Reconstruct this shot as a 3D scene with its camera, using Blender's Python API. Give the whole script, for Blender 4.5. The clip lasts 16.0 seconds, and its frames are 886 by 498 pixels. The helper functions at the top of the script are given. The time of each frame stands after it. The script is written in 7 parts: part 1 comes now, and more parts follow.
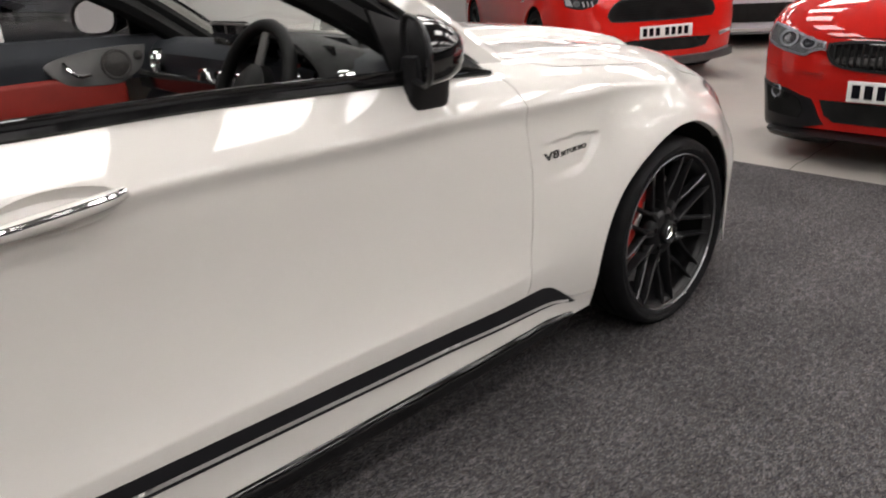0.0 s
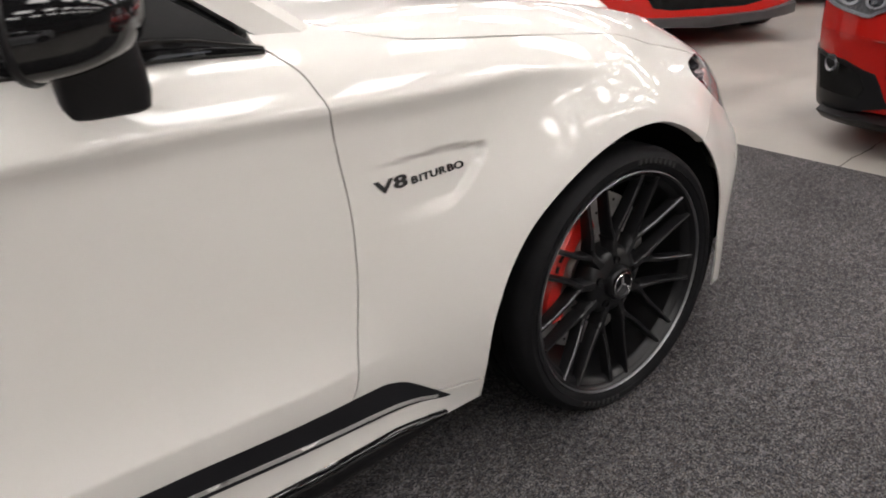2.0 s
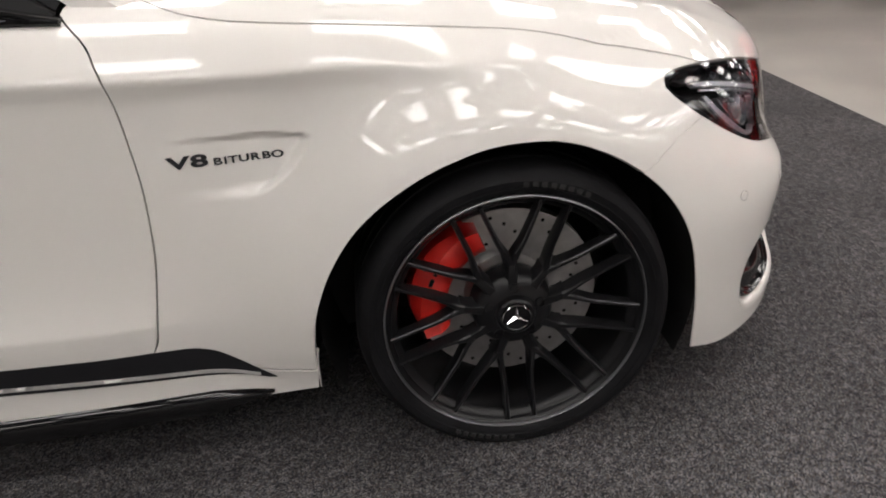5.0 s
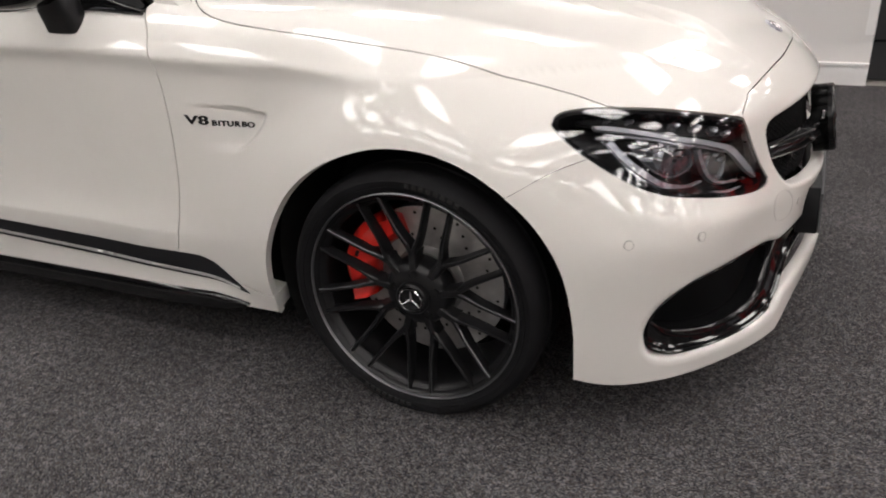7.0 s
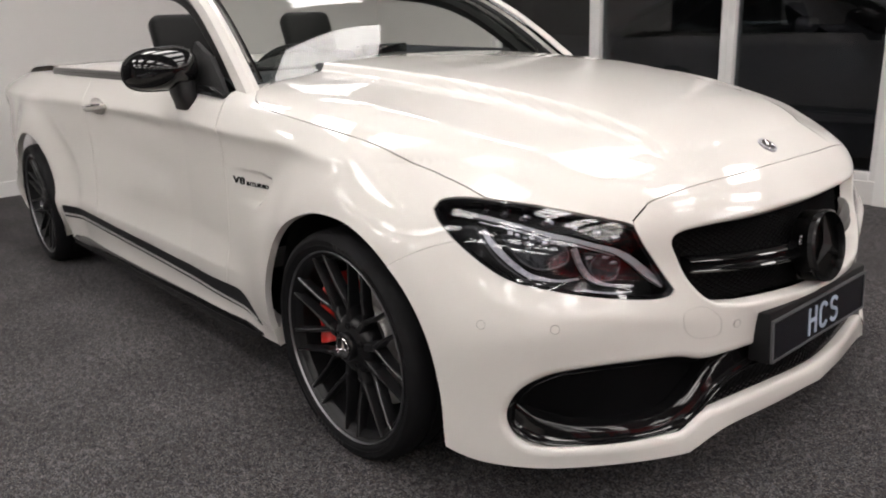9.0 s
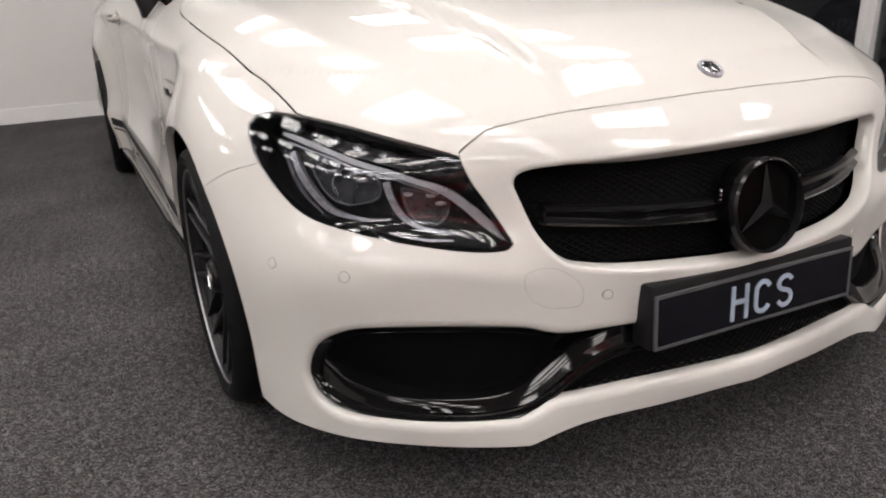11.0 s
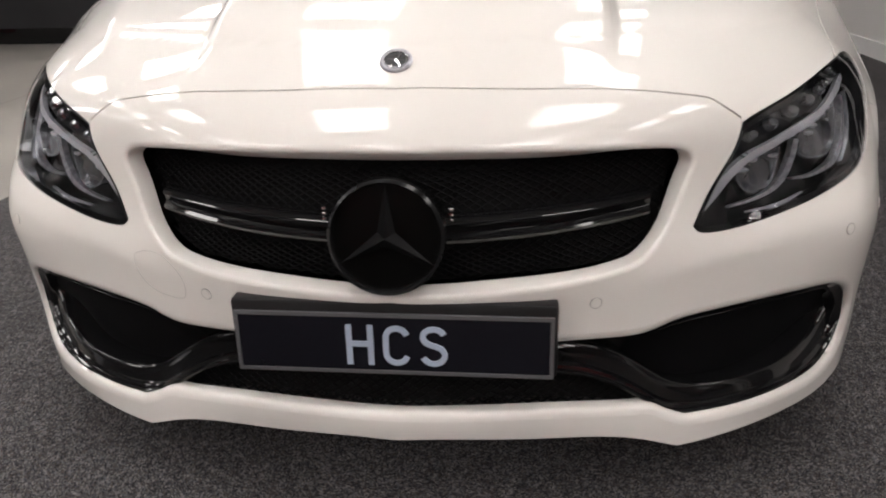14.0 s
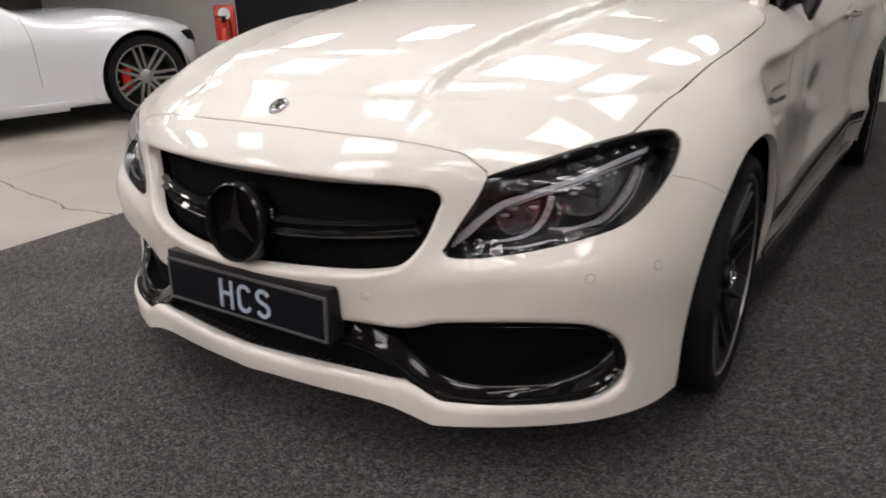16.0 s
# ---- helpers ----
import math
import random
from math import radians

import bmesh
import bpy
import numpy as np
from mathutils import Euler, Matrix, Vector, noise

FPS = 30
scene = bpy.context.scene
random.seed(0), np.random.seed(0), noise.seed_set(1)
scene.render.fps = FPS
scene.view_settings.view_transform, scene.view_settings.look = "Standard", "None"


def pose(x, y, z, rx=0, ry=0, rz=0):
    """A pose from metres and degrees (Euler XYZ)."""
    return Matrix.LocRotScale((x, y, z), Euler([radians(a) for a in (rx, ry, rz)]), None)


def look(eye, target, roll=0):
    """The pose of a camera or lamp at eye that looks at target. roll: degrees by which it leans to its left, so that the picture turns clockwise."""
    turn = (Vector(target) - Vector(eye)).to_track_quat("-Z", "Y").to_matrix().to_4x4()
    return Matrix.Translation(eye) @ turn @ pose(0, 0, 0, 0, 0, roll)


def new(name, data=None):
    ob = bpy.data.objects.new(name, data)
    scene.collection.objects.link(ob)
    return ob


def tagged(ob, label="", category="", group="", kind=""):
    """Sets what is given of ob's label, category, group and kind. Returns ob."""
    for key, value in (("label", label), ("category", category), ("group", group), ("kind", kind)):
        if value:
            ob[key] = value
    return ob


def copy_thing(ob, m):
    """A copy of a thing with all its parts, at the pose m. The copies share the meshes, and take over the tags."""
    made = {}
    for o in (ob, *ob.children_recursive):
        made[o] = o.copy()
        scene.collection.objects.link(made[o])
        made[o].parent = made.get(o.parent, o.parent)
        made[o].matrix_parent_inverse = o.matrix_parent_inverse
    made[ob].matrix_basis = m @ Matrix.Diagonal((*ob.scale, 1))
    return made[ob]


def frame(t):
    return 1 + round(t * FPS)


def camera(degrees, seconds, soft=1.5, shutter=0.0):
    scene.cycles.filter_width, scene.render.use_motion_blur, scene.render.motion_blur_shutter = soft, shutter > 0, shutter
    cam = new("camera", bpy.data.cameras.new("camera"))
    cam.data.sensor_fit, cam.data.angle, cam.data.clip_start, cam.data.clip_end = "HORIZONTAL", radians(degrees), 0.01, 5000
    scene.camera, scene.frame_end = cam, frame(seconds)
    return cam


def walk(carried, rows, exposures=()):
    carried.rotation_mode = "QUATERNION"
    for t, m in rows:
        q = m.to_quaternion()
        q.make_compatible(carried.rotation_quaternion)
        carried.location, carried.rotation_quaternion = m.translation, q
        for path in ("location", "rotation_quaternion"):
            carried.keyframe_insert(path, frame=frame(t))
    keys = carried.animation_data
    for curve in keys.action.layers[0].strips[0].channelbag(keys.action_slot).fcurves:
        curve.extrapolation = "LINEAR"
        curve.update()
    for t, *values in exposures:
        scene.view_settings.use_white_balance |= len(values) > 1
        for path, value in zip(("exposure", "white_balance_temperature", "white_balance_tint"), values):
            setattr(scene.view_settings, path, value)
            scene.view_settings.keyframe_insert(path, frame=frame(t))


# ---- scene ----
cam = camera(61.9, 16.0, soft=1.9, shutter=0.4)
METRES, EYE, TILT, LEAN, TURN = 4.7, 1.3, -18.0, 0.0, 60.0
PATH = [
    (0, (-2.065, -2.243, 1.216), (-0.883, -0.803, 0.491), -3.8),
    (0.5, (-1.817, -2.303, 1.199), (-0.665, -0.815, 0.523), -4.1),
    (1, (-1.619, -2.263, 1.18), (-0.532, -0.739, 0.476), -4.1),
    (1.5, (-1.397, -2.099, 1.15), (-0.352, -0.572, 0.392), -4.0),
    (2, (-1.174, -1.957, 1.115), (-0.155, -0.446, 0.292), -3.9),
    (2.5, (-1.013, -1.876, 1.087), (-0.051, -0.359, 0.207), -4.2),
    (3, (-0.862, -1.825, 1.08), (-0.015, -0.272, 0.147), -4.3),
    (3.5, (-0.723, -1.891, 1.077), (-0.002, -0.298, 0.108), -4.5),
    (3.7, (-0.669, -1.962, 1.076), (0.008, -0.349, 0.107), -4.6),
    (5.8, (0.166, -2.242, 1.135), (-0.197, -0.47, 0.282), -3.8),
    (6, (0.276, -2.254, 1.131), (-0.201, -0.503, 0.29), -3.7),
    (6.5, (0.516, -2.23, 1.131), (-0.114, -0.534, 0.278), -3.6),
    (7, (0.773, -2.247, 1.153), (-0.056, -0.638, 0.304), -3.5),
    (7.5, (1.047, -2.282, 1.165), (0.087, -0.698, 0.411), -3.2),
    (8, (1.237, -2.174, 1.141), (0.118, -0.654, 0.479), -3.0),
    (8.2, (1.313, -2.121, 1.136), (0.101, -0.654, 0.523), -2.9),
    (10.3, (1.852, -1.414, 1.059), (0.198, -0.5, 0.402), -2.4),
    (10.5, (1.852, -1.333, 1.043), (0.185, -0.452, 0.378), -2.4),
    (11, (1.797, -1.122, 0.991), (0.091, -0.338, 0.3), -2.3),
    (11.5, (1.774, -0.913, 0.943), (0.03, -0.24, 0.233), -2.2),
    (12, (1.779, -0.708, 0.938), (0.02, -0.102, 0.203), -2.2),
    (12.5, (1.765, -0.521, 0.929), (-0.011, -0.013, 0.161), -2.0),
    (13, (1.76, -0.299, 0.938), (-0.041, 0.06, 0.145), -2.1),
    (13.5, (1.852, -0.044, 0.969), (0.014, 0.021, 0.183), -2.1),
    (14, (1.875, 0.208, 0.991), (0.05, -0.004, 0.201), -1.7),
    (14.5, (1.944, 0.472, 1.011), (0.161, -0.008, 0.242), -1.7),
    (15, (2.024, 0.738, 1.092), (0.371, -0.031, 0.271), -1.7),
    (15.5, (1.971, 1.007, 1.076), (0.38, 0.068, 0.31), -1.6),
    (16, (1.932, 1.275, 1.087), (0.362, 0.257, 0.384), -1.5),
]
walk(cam, [(t, look(eye, target, roll)) for t, eye, target, roll in PATH], [(0, 0.0), (2, 0.02), (3.5, -0.10), (6, -0.20), (8, -0.12), (10.5, -0.12), (12.5, -0.10), (14, -0.15), (15, -0.19), (16, -0.17)])

# ---- light ----
world = bpy.data.worlds.new("world")
scene.world = world
world.use_nodes = True
world.node_tree.nodes["Background"].inputs[0].default_value = (0.9, 0.93, 1.0, 1)
world.node_tree.nodes["Background"].inputs[1].default_value = 0.02


# ---- materials ----
def material(name, color, rough=0.5, metal=0.0, coat=0.0, vary=0.06, scale=8.0, bump=0.0, bump_scale=200.0, ior=1.45, spec=0.5, coat_rough=0.03, rough_vary=0.0):
    """A plain surface with slow stains and fine grain."""
    m = bpy.data.materials.new(name)
    m.use_nodes = True
    nt = m.node_tree
    bs = nt.nodes["Principled BSDF"]
    bs.inputs["Roughness"].default_value = rough
    bs.inputs["Metallic"].default_value = metal
    bs.inputs["Coat Weight"].default_value = coat
    bs.inputs["Coat Roughness"].default_value = coat_rough
    bs.inputs["IOR"].default_value = ior
    bs.inputs["Specular IOR Level"].default_value = spec
    tc = nt.nodes.new("ShaderNodeTexCoord")
    n1 = nt.nodes.new("ShaderNodeTexNoise")
    n1.inputs["Scale"].default_value = scale
    n1.inputs["Detail"].default_value = 6
    nt.links.new(tc.outputs["Object"], n1.inputs["Vector"])
    ramp = nt.nodes.new("ShaderNodeMapRange")
    ramp.inputs["From Min"].default_value, ramp.inputs["From Max"].default_value = 0.3, 0.7
    ramp.inputs["To Min"].default_value, ramp.inputs["To Max"].default_value = 1 - vary, 1 + vary
    nt.links.new(n1.outputs["Fac"], ramp.inputs["Value"])
    mul = nt.nodes.new("ShaderNodeVectorMath")
    mul.operation = "SCALE"
    mul.inputs[0].default_value = color
    nt.links.new(ramp.outputs[0], mul.inputs["Scale"])
    nt.links.new(mul.outputs[0], bs.inputs["Base Color"])
    if rough_vary:
        r2 = nt.nodes.new("ShaderNodeMapRange")
        r2.inputs["From Min"].default_value, r2.inputs["From Max"].default_value = 0.3, 0.7
        r2.inputs["To Min"].default_value, r2.inputs["To Max"].default_value = rough - rough_vary, rough + rough_vary
        nt.links.new(n1.outputs["Fac"], r2.inputs["Value"])
        nt.links.new(r2.outputs[0], bs.inputs["Roughness"])
    if bump:
        n2 = nt.nodes.new("ShaderNodeTexNoise")
        n2.inputs["Scale"].default_value = bump_scale
        n2.inputs["Detail"].default_value = 3
        nt.links.new(tc.outputs["Object"], n2.inputs["Vector"])
        b = nt.nodes.new("ShaderNodeBump")
        b.inputs["Strength"].default_value = bump
        b.inputs["Distance"].default_value = 0.002
        nt.links.new(n2.outputs["Fac"], b.inputs["Height"])
        nt.links.new(b.outputs[0], bs.inputs["Normal"])
    return m


def glowing(name, color, strength):
    m = bpy.data.materials.new(name)
    m.use_nodes = True
    bs = m.node_tree.nodes["Principled BSDF"]
    bs.inputs["Base Color"].default_value = (0.8, 0.8, 0.8, 1)
    bs.inputs["Emission Color"].default_value = (*color, 1)
    bs.inputs["Emission Strength"].default_value = strength
    return m


def glazing(name, tint=(1, 1, 1), rough=0.0, through_share=0.85):
    """Thin clear glass or plastic: mostly see-through, with a gloss on it."""
    m = bpy.data.materials.new(name)
    m.use_nodes = True
    nt = m.node_tree
    nt.nodes.remove(nt.nodes["Principled BSDF"])
    out = nt.nodes["Material Output"]
    tr = nt.nodes.new("ShaderNodeBsdfTransparent")
    tr.inputs[0].default_value = (*tint, 1)
    gl = nt.nodes.new("ShaderNodeBsdfGlossy")
    gl.inputs["Roughness"].default_value = rough
    lw = nt.nodes.new("ShaderNodeLayerWeight")
    lw.inputs[0].default_value = 0.5
    pw = nt.nodes.new("ShaderNodeMath")
    pw.operation = "POWER"
    pw.inputs[1].default_value = 5.0
    nt.links.new(lw.outputs["Facing"], pw.inputs[0])
    fr = nt.nodes.new("ShaderNodeMath")
    fr.operation = "MULTIPLY_ADD"
    fr.inputs[1].default_value, fr.inputs[2].default_value = 0.93, 0.05
    nt.links.new(pw.outputs[0], fr.inputs[0])
    mix = nt.nodes.new("ShaderNodeMixShader")
    nt.links.new(fr.outputs[0], mix.inputs[0])
    nt.links.new(tr.outputs[0], mix.inputs[1])
    nt.links.new(gl.outputs[0], mix.inputs[2])
    nt.links.new(mix.outputs[0], out.inputs[0])
    return m


def speckled(name, base, flecks, scale, rough=0.95, bump=0.6):
    """Short-pile carpet: coloured flecks on a dark base."""
    m = bpy.data.materials.new(name)
    m.use_nodes = True
    nt = m.node_tree
    bs = nt.nodes["Principled BSDF"]
    bs.inputs["Roughness"].default_value = rough
    bs.inputs["Specular IOR Level"].default_value = 0.15
    tc = nt.nodes.new("ShaderNodeTexCoord")
    vo = nt.nodes.new("ShaderNodeTexVoronoi")
    vo.inputs["Scale"].default_value = scale
    nt.links.new(tc.outputs["Object"], vo.inputs["Vector"])
    sep = nt.nodes.new("ShaderNodeSeparateColor")
    nt.links.new(vo.outputs["Color"], sep.inputs[0])
    ramp = nt.nodes.new("ShaderNodeValToRGB")
    ramp.color_ramp.interpolation = "LINEAR"
    el = ramp.color_ramp.elements
    el[0].position, el[0].color = 0.0, (*base, 1)
    el[1].position, el[1].color = 1.0, (*flecks[-1], 1)
    for k, c in enumerate(flecks[:-1]):
        e = el.new(0.30 + 0.5 * k / max(1, len(flecks) - 1))
        e.color = (*c, 1)
    nt.links.new(sep.outputs[0], ramp.inputs[0])
    big = nt.nodes.new("ShaderNodeTexNoise")
    big.inputs["Scale"].default_value = 2.2
    big.inputs["Detail"].default_value = 5
    nt.links.new(tc.outputs["Object"], big.inputs["Vector"])
    mr = nt.nodes.new("ShaderNodeMapRange")
    mr.inputs["From Min"].default_value, mr.inputs["From Max"].default_value = 0.3, 0.7
    mr.inputs["To Min"].default_value, mr.inputs["To Max"].default_value = 0.8, 1.2
    nt.links.new(big.outputs["Fac"], mr.inputs["Value"])
    mid = nt.nodes.new("ShaderNodeTexNoise")
    mid.inputs["Scale"].default_value = 45
    mid.inputs["Detail"].default_value = 4
    nt.links.new(tc.outputs["Object"], mid.inputs["Vector"])
    mr2 = nt.nodes.new("ShaderNodeMapRange")
    mr2.inputs["From Min"].default_value, mr2.inputs["From Max"].default_value = 0.3, 0.7
    mr2.inputs["To Min"].default_value, mr2.inputs["To Max"].default_value = 0.65, 1.35
    nt.links.new(mid.outputs["Fac"], mr2.inputs["Value"])
    prod = nt.nodes.new("ShaderNodeMath")
    prod.operation = "MULTIPLY"
    nt.links.new(mr.outputs[0], prod.inputs[0])
    nt.links.new(mr2.outputs[0], prod.inputs[1])
    mul = nt.nodes.new("ShaderNodeVectorMath")
    mul.operation = "SCALE"
    nt.links.new(ramp.outputs[0], mul.inputs[0])
    nt.links.new(prod.outputs[0], mul.inputs["Scale"])
    nt.links.new(mul.outputs[0], bs.inputs["Base Color"])
    b = nt.nodes.new("ShaderNodeBump")
    b.inputs["Strength"].default_value = bump
    b.inputs["Distance"].default_value = 0.003
    nt.links.new(sep.outputs[1], b.inputs["Height"])
    nt.links.new(b.outputs[0], bs.inputs["Normal"])
    return m


PAINT = material("pearl_white_paint", (0.655, 0.632, 0.60), 0.4, coat=1.0, spec=0.15, vary=0.01, scale=3, coat_rough=0.02)
EMBLEM_BLACK = material("black_chrome", (0.009, 0.009, 0.0095), 0.16, metal=0.0, vary=0.1, spec=0.3)
BLACK_GLOSS = material("gloss_black_plastic", (0.006, 0.006, 0.0065), 0.05, vary=0.1)
BLACK_SATIN = material("satin_black_plastic", (0.008, 0.008, 0.009), 0.42, vary=0.2, bump=0.2, spec=0.3)
MESH_BLACK = material("grille_plastic", (0.005, 0.005, 0.0055), 0.6, vary=0.2, spec=0.05)
EMBLEM_GLASS = material("black_emblem_glass", (0.003, 0.003, 0.003), 0.2, spec=0.04)
LENS_DARK = material("smoked_lamp_lens", (0.035, 0.036, 0.04), 0.08, vary=0.5, scale=60, coat=0.8)
BLACK_MATT = material("matt_black_lining", (0.014, 0.014, 0.014), 0.9, vary=0.3, spec=0.1)
VINYL = material("matt_black_vinyl", (0.012, 0.012, 0.014), 0.5, vary=0.1, spec=0.3)
SILVER_LINE = material("silver_vinyl", (0.70, 0.69, 0.67), 0.35, metal=0.6)
RUBBER = material("tyre_rubber", (0.0075, 0.0075, 0.0085), 0.62, vary=0.35, scale=14, bump=0.35, bump_scale=300, spec=0.16)
RUBBER_MARK = material("raised_rubber", (0.022, 0.022, 0.022), 0.6, spec=0.3)
RIM_BLACK = material("satin_black_alloy", (0.008, 0.008, 0.009), 0.32, vary=0.1, spec=0.35)
# lighter metal that paints the overhead light's highlight on the spokes
SPOKE_GLINT = material("spoke_edge_glint", (0.11, 0.11, 0.115), 0.36, metal=0.8, vary=0.3, scale=40)
RIM_CUT = material("machined_alloy", (0.27, 0.27, 0.28), 0.3, metal=0.85, vary=0.1)
CHROME = material("chrome", (0.75, 0.75, 0.76), 0.07, metal=1.0, vary=0.02)
DISC = material("brake_disc_steel", (0.52, 0.51, 0.50), 0.42, metal=0.9, vary=0.15, scale=30)
CALIPER = material("red_caliper_paint", (0.60, 0.022, 0.016), 0.3, coat=0.7, vary=0.08)
LENS = glazing("clear_lens", (0.93, 0.94, 0.96))
GLASS = glazing("window_glass", (0.90, 0.94, 0.91))
DARK_GLASS = glazing("tinted_glass", (0.35, 0.37, 0.38))
MIRROR = material("mirror_glass", (0.85, 0.86, 0.88), 0.02, metal=1.0, vary=0.0)
LAMP_SILVER = material("lamp_reflector", (0.36, 0.36, 0.39), 0.30, metal=0.8, vary=0.35, scale=120)
LAMP_GREY = material("lamp_light_guide", (0.30, 0.30, 0.32), 0.3, vary=0.05, coat=0.4)
LAMP_DARK = material("lamp_bezel", (0.006, 0.006, 0.007), 0.4, vary=0.1, spec=0.2, coat=0.12)
LAMP_CRYSTAL = material("lamp_crystal", (0.16, 0.165, 0.18), 0.05, metal=0.5, vary=0.35, scale=90, coat=1.0)
LAMP_DIODE = material("lamp_diode_cup", (0.10, 0.10, 0.11), 0.12, metal=0.6, vary=0.5, scale=140, coat=1.0)
LAMP_RED = material("lamp_red_marker", (0.45, 0.02, 0.03), 0.2, coat=0.6)
LEATHER_BLACK = material("black_leather", (0.0045, 0.0045, 0.0048), 0.55, vary=0.2, spec=0.22, bump=0.3, bump_scale=400)
LEATHER_RED = material("red_leather", (0.24, 0.016, 0.010), 0.5, vary=0.12, bump=0.3, bump_scale=400)
DASH_GREY = material("soft_dash_plastic", (0.022, 0.0245, 0.030), 0.6, spec=0.25, vary=0.15, bump=0.3, bump_scale=500)
TRIM_DULL = material("brushed_grey_trim", (0.17, 0.168, 0.165), 0.38, metal=0.5, vary=0.15)
TRIM_SILVER = material("brushed_trim", (0.34, 0.34, 0.33), 0.32, metal=0.8, vary=0.1)
LETTER_WHITE = material("pale_lettering", (0.36, 0.42, 0.52), 0.4, vary=0.05)
PLATE_BLACK = material("plate_black", (0.006, 0.006, 0.009), 0.25, vary=0.1, spec=0.25)
PLATE_EDGE = material("plate_border", (0.085, 0.085, 0.09), 0.4)
SPEAKER_GREY = material("speaker_mesh", (0.055, 0.052, 0.050), 0.5, metal=0.3, vary=0.3, scale=200, bump=0.5, bump_scale=900)
SEAM_GREY = material("seam_shadow_grey", (0.30, 0.29, 0.275), 0.5)
PLATE_WHITE = material("plate_white", (0.72, 0.72, 0.70), 0.35, vary=0.03)
BADGE_DARK = material("dark_badge", (0.02, 0.02, 0.022), 0.25, metal=0.5, coat=0.5)
RED_PAINT = material("red_car_paint", (0.56, 0.012, 0.008), 0.45, coat=1.0, spec=0.05, vary=0.02, scale=3, coat_rough=0.02)
LAMP_BACK = material("grey_lamp_bowl", (0.13, 0.13, 0.135), 0.35, metal=0.3, vary=0.3, scale=60)
SPLITTER_GREY = material("grey_splitter_plastic", (0.055, 0.055, 0.058), 0.55, vary=0.15)
RIM_GREY = material("dark_silver_alloy", (0.30, 0.295, 0.29), 0.34, metal=0.8, vary=0.1)
RED_DEEP = material("deep_red_paint", (0.40, 0.010, 0.007), 0.45, coat=1.0, spec=0.05, vary=0.02, scale=3, coat_rough=0.02)
SILVER_PAINT = material("silver_car_paint", (0.42, 0.42, 0.46), 0.35, metal=0.35, coat=1.0, vary=0.03)
GREY_PAINT = material("grey_car_paint", (0.24, 0.225, 0.25), 0.32, metal=0.4, coat=1.0, vary=0.03)
WHITE_PAINT = material("plain_white_paint", (0.58, 0.59, 0.62), 0.3, coat=1.0, vary=0.01)
WALL_WHITE = material("painted_plaster", (0.66, 0.64, 0.625), 0.75, vary=0.02, scale=1.5, bump=0.08, bump_scale=120)
WOOD_WHITE = material("white_gloss_woodwork", (0.76, 0.75, 0.74), 0.35, vary=0.03)
WALL_GREY = material("grey_painted_wall", (0.30, 0.29, 0.285), 0.75, vary=0.05, scale=1.2, bump=0.08, bump_scale=120)
WALL_BLACK = material("black_painted_panel", (0.018, 0.018, 0.020), 0.55, vary=0.2, scale=2.5, bump=0.1)
CONCRETE = material("painted_concrete", (0.285, 0.265, 0.24), 0.5, vary=0.22, scale=1.6, bump=0.2, bump_scale=60, rough_vary=0.12)
CARPET = speckled("speckled_carpet", (0.015, 0.0155, 0.018), [(0.026, 0.026, 0.030), (0.066, 0.054, 0.046), (0.060, 0.061, 0.070), (0.162, 0.152, 0.146)], 330)
CRACK = material("dusty_crack", (0.10, 0.09, 0.08), 0.9, vary=0.3)
# dark grey, so that gloss black parts mirror little of the ceiling
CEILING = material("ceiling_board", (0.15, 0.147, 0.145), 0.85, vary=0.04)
LIGHT_PANEL = glowing("lit_panel", (1.0, 0.955, 0.925), 12.3)
RED_STEEL = material("red_enamel", (0.55, 0.03, 0.02), 0.3, coat=0.5)


# ---- mesh tools ----
def link_mesh(name, me, mat, parent=None, label=""):
    me.materials.append(mat)
    ob = new(name, me)
    if parent is not None:
        ob.parent = parent
    if label:
        ob["label"] = label
    return ob


def part(name, bm, mat, parent=None, label="", smooth=True):
    bmesh.ops.recalc_face_normals(bm, faces=bm.faces)
    me = bpy.data.meshes.new(name)
    bm.to_mesh(me)
    bm.free()
    if smooth:
        me.shade_smooth()
        me.set_sharp_from_angle(angle=radians(38))
    return link_mesh(name, me, mat, parent, label)


def thing(name, label, category, group="", kind="", m=None):
    ob = new(name)
    ob.empty_display_size = 0.2
    if m is not None:
        ob.matrix_basis = m
    return tagged(ob, label, category, group, kind)


def box(bm, lo, hi, bevel=0.0, seg=2, m=None):
    geo = bmesh.ops.create_cube(bm, size=1.0)
    vs = geo["verts"]
    c = [(a + b) / 2 for a, b in zip(lo, hi)]
    s = [abs(b - a) for a, b in zip(lo, hi)]
    bmesh.ops.transform(bm, matrix=Matrix.LocRotScale(c, None, s), verts=vs)
    if bevel:
        es = list({e for v in vs for e in v.link_edges})
        r = bmesh.ops.bevel(bm, geom=es, offset=bevel, segments=seg, profile=0.5, affect="EDGES", clamp_overlap=True)
        vs = list({v for f in r["faces"] for v in f.verts} | {v for v in vs if v.is_valid})
    if m is not None:
        bmesh.ops.transform(bm, matrix=m, verts=vs)
    return bm


def boxed(lo, hi, bevel=0.0, seg=2, m=None):
    return box(bmesh.new(), lo, hi, bevel, seg, m)


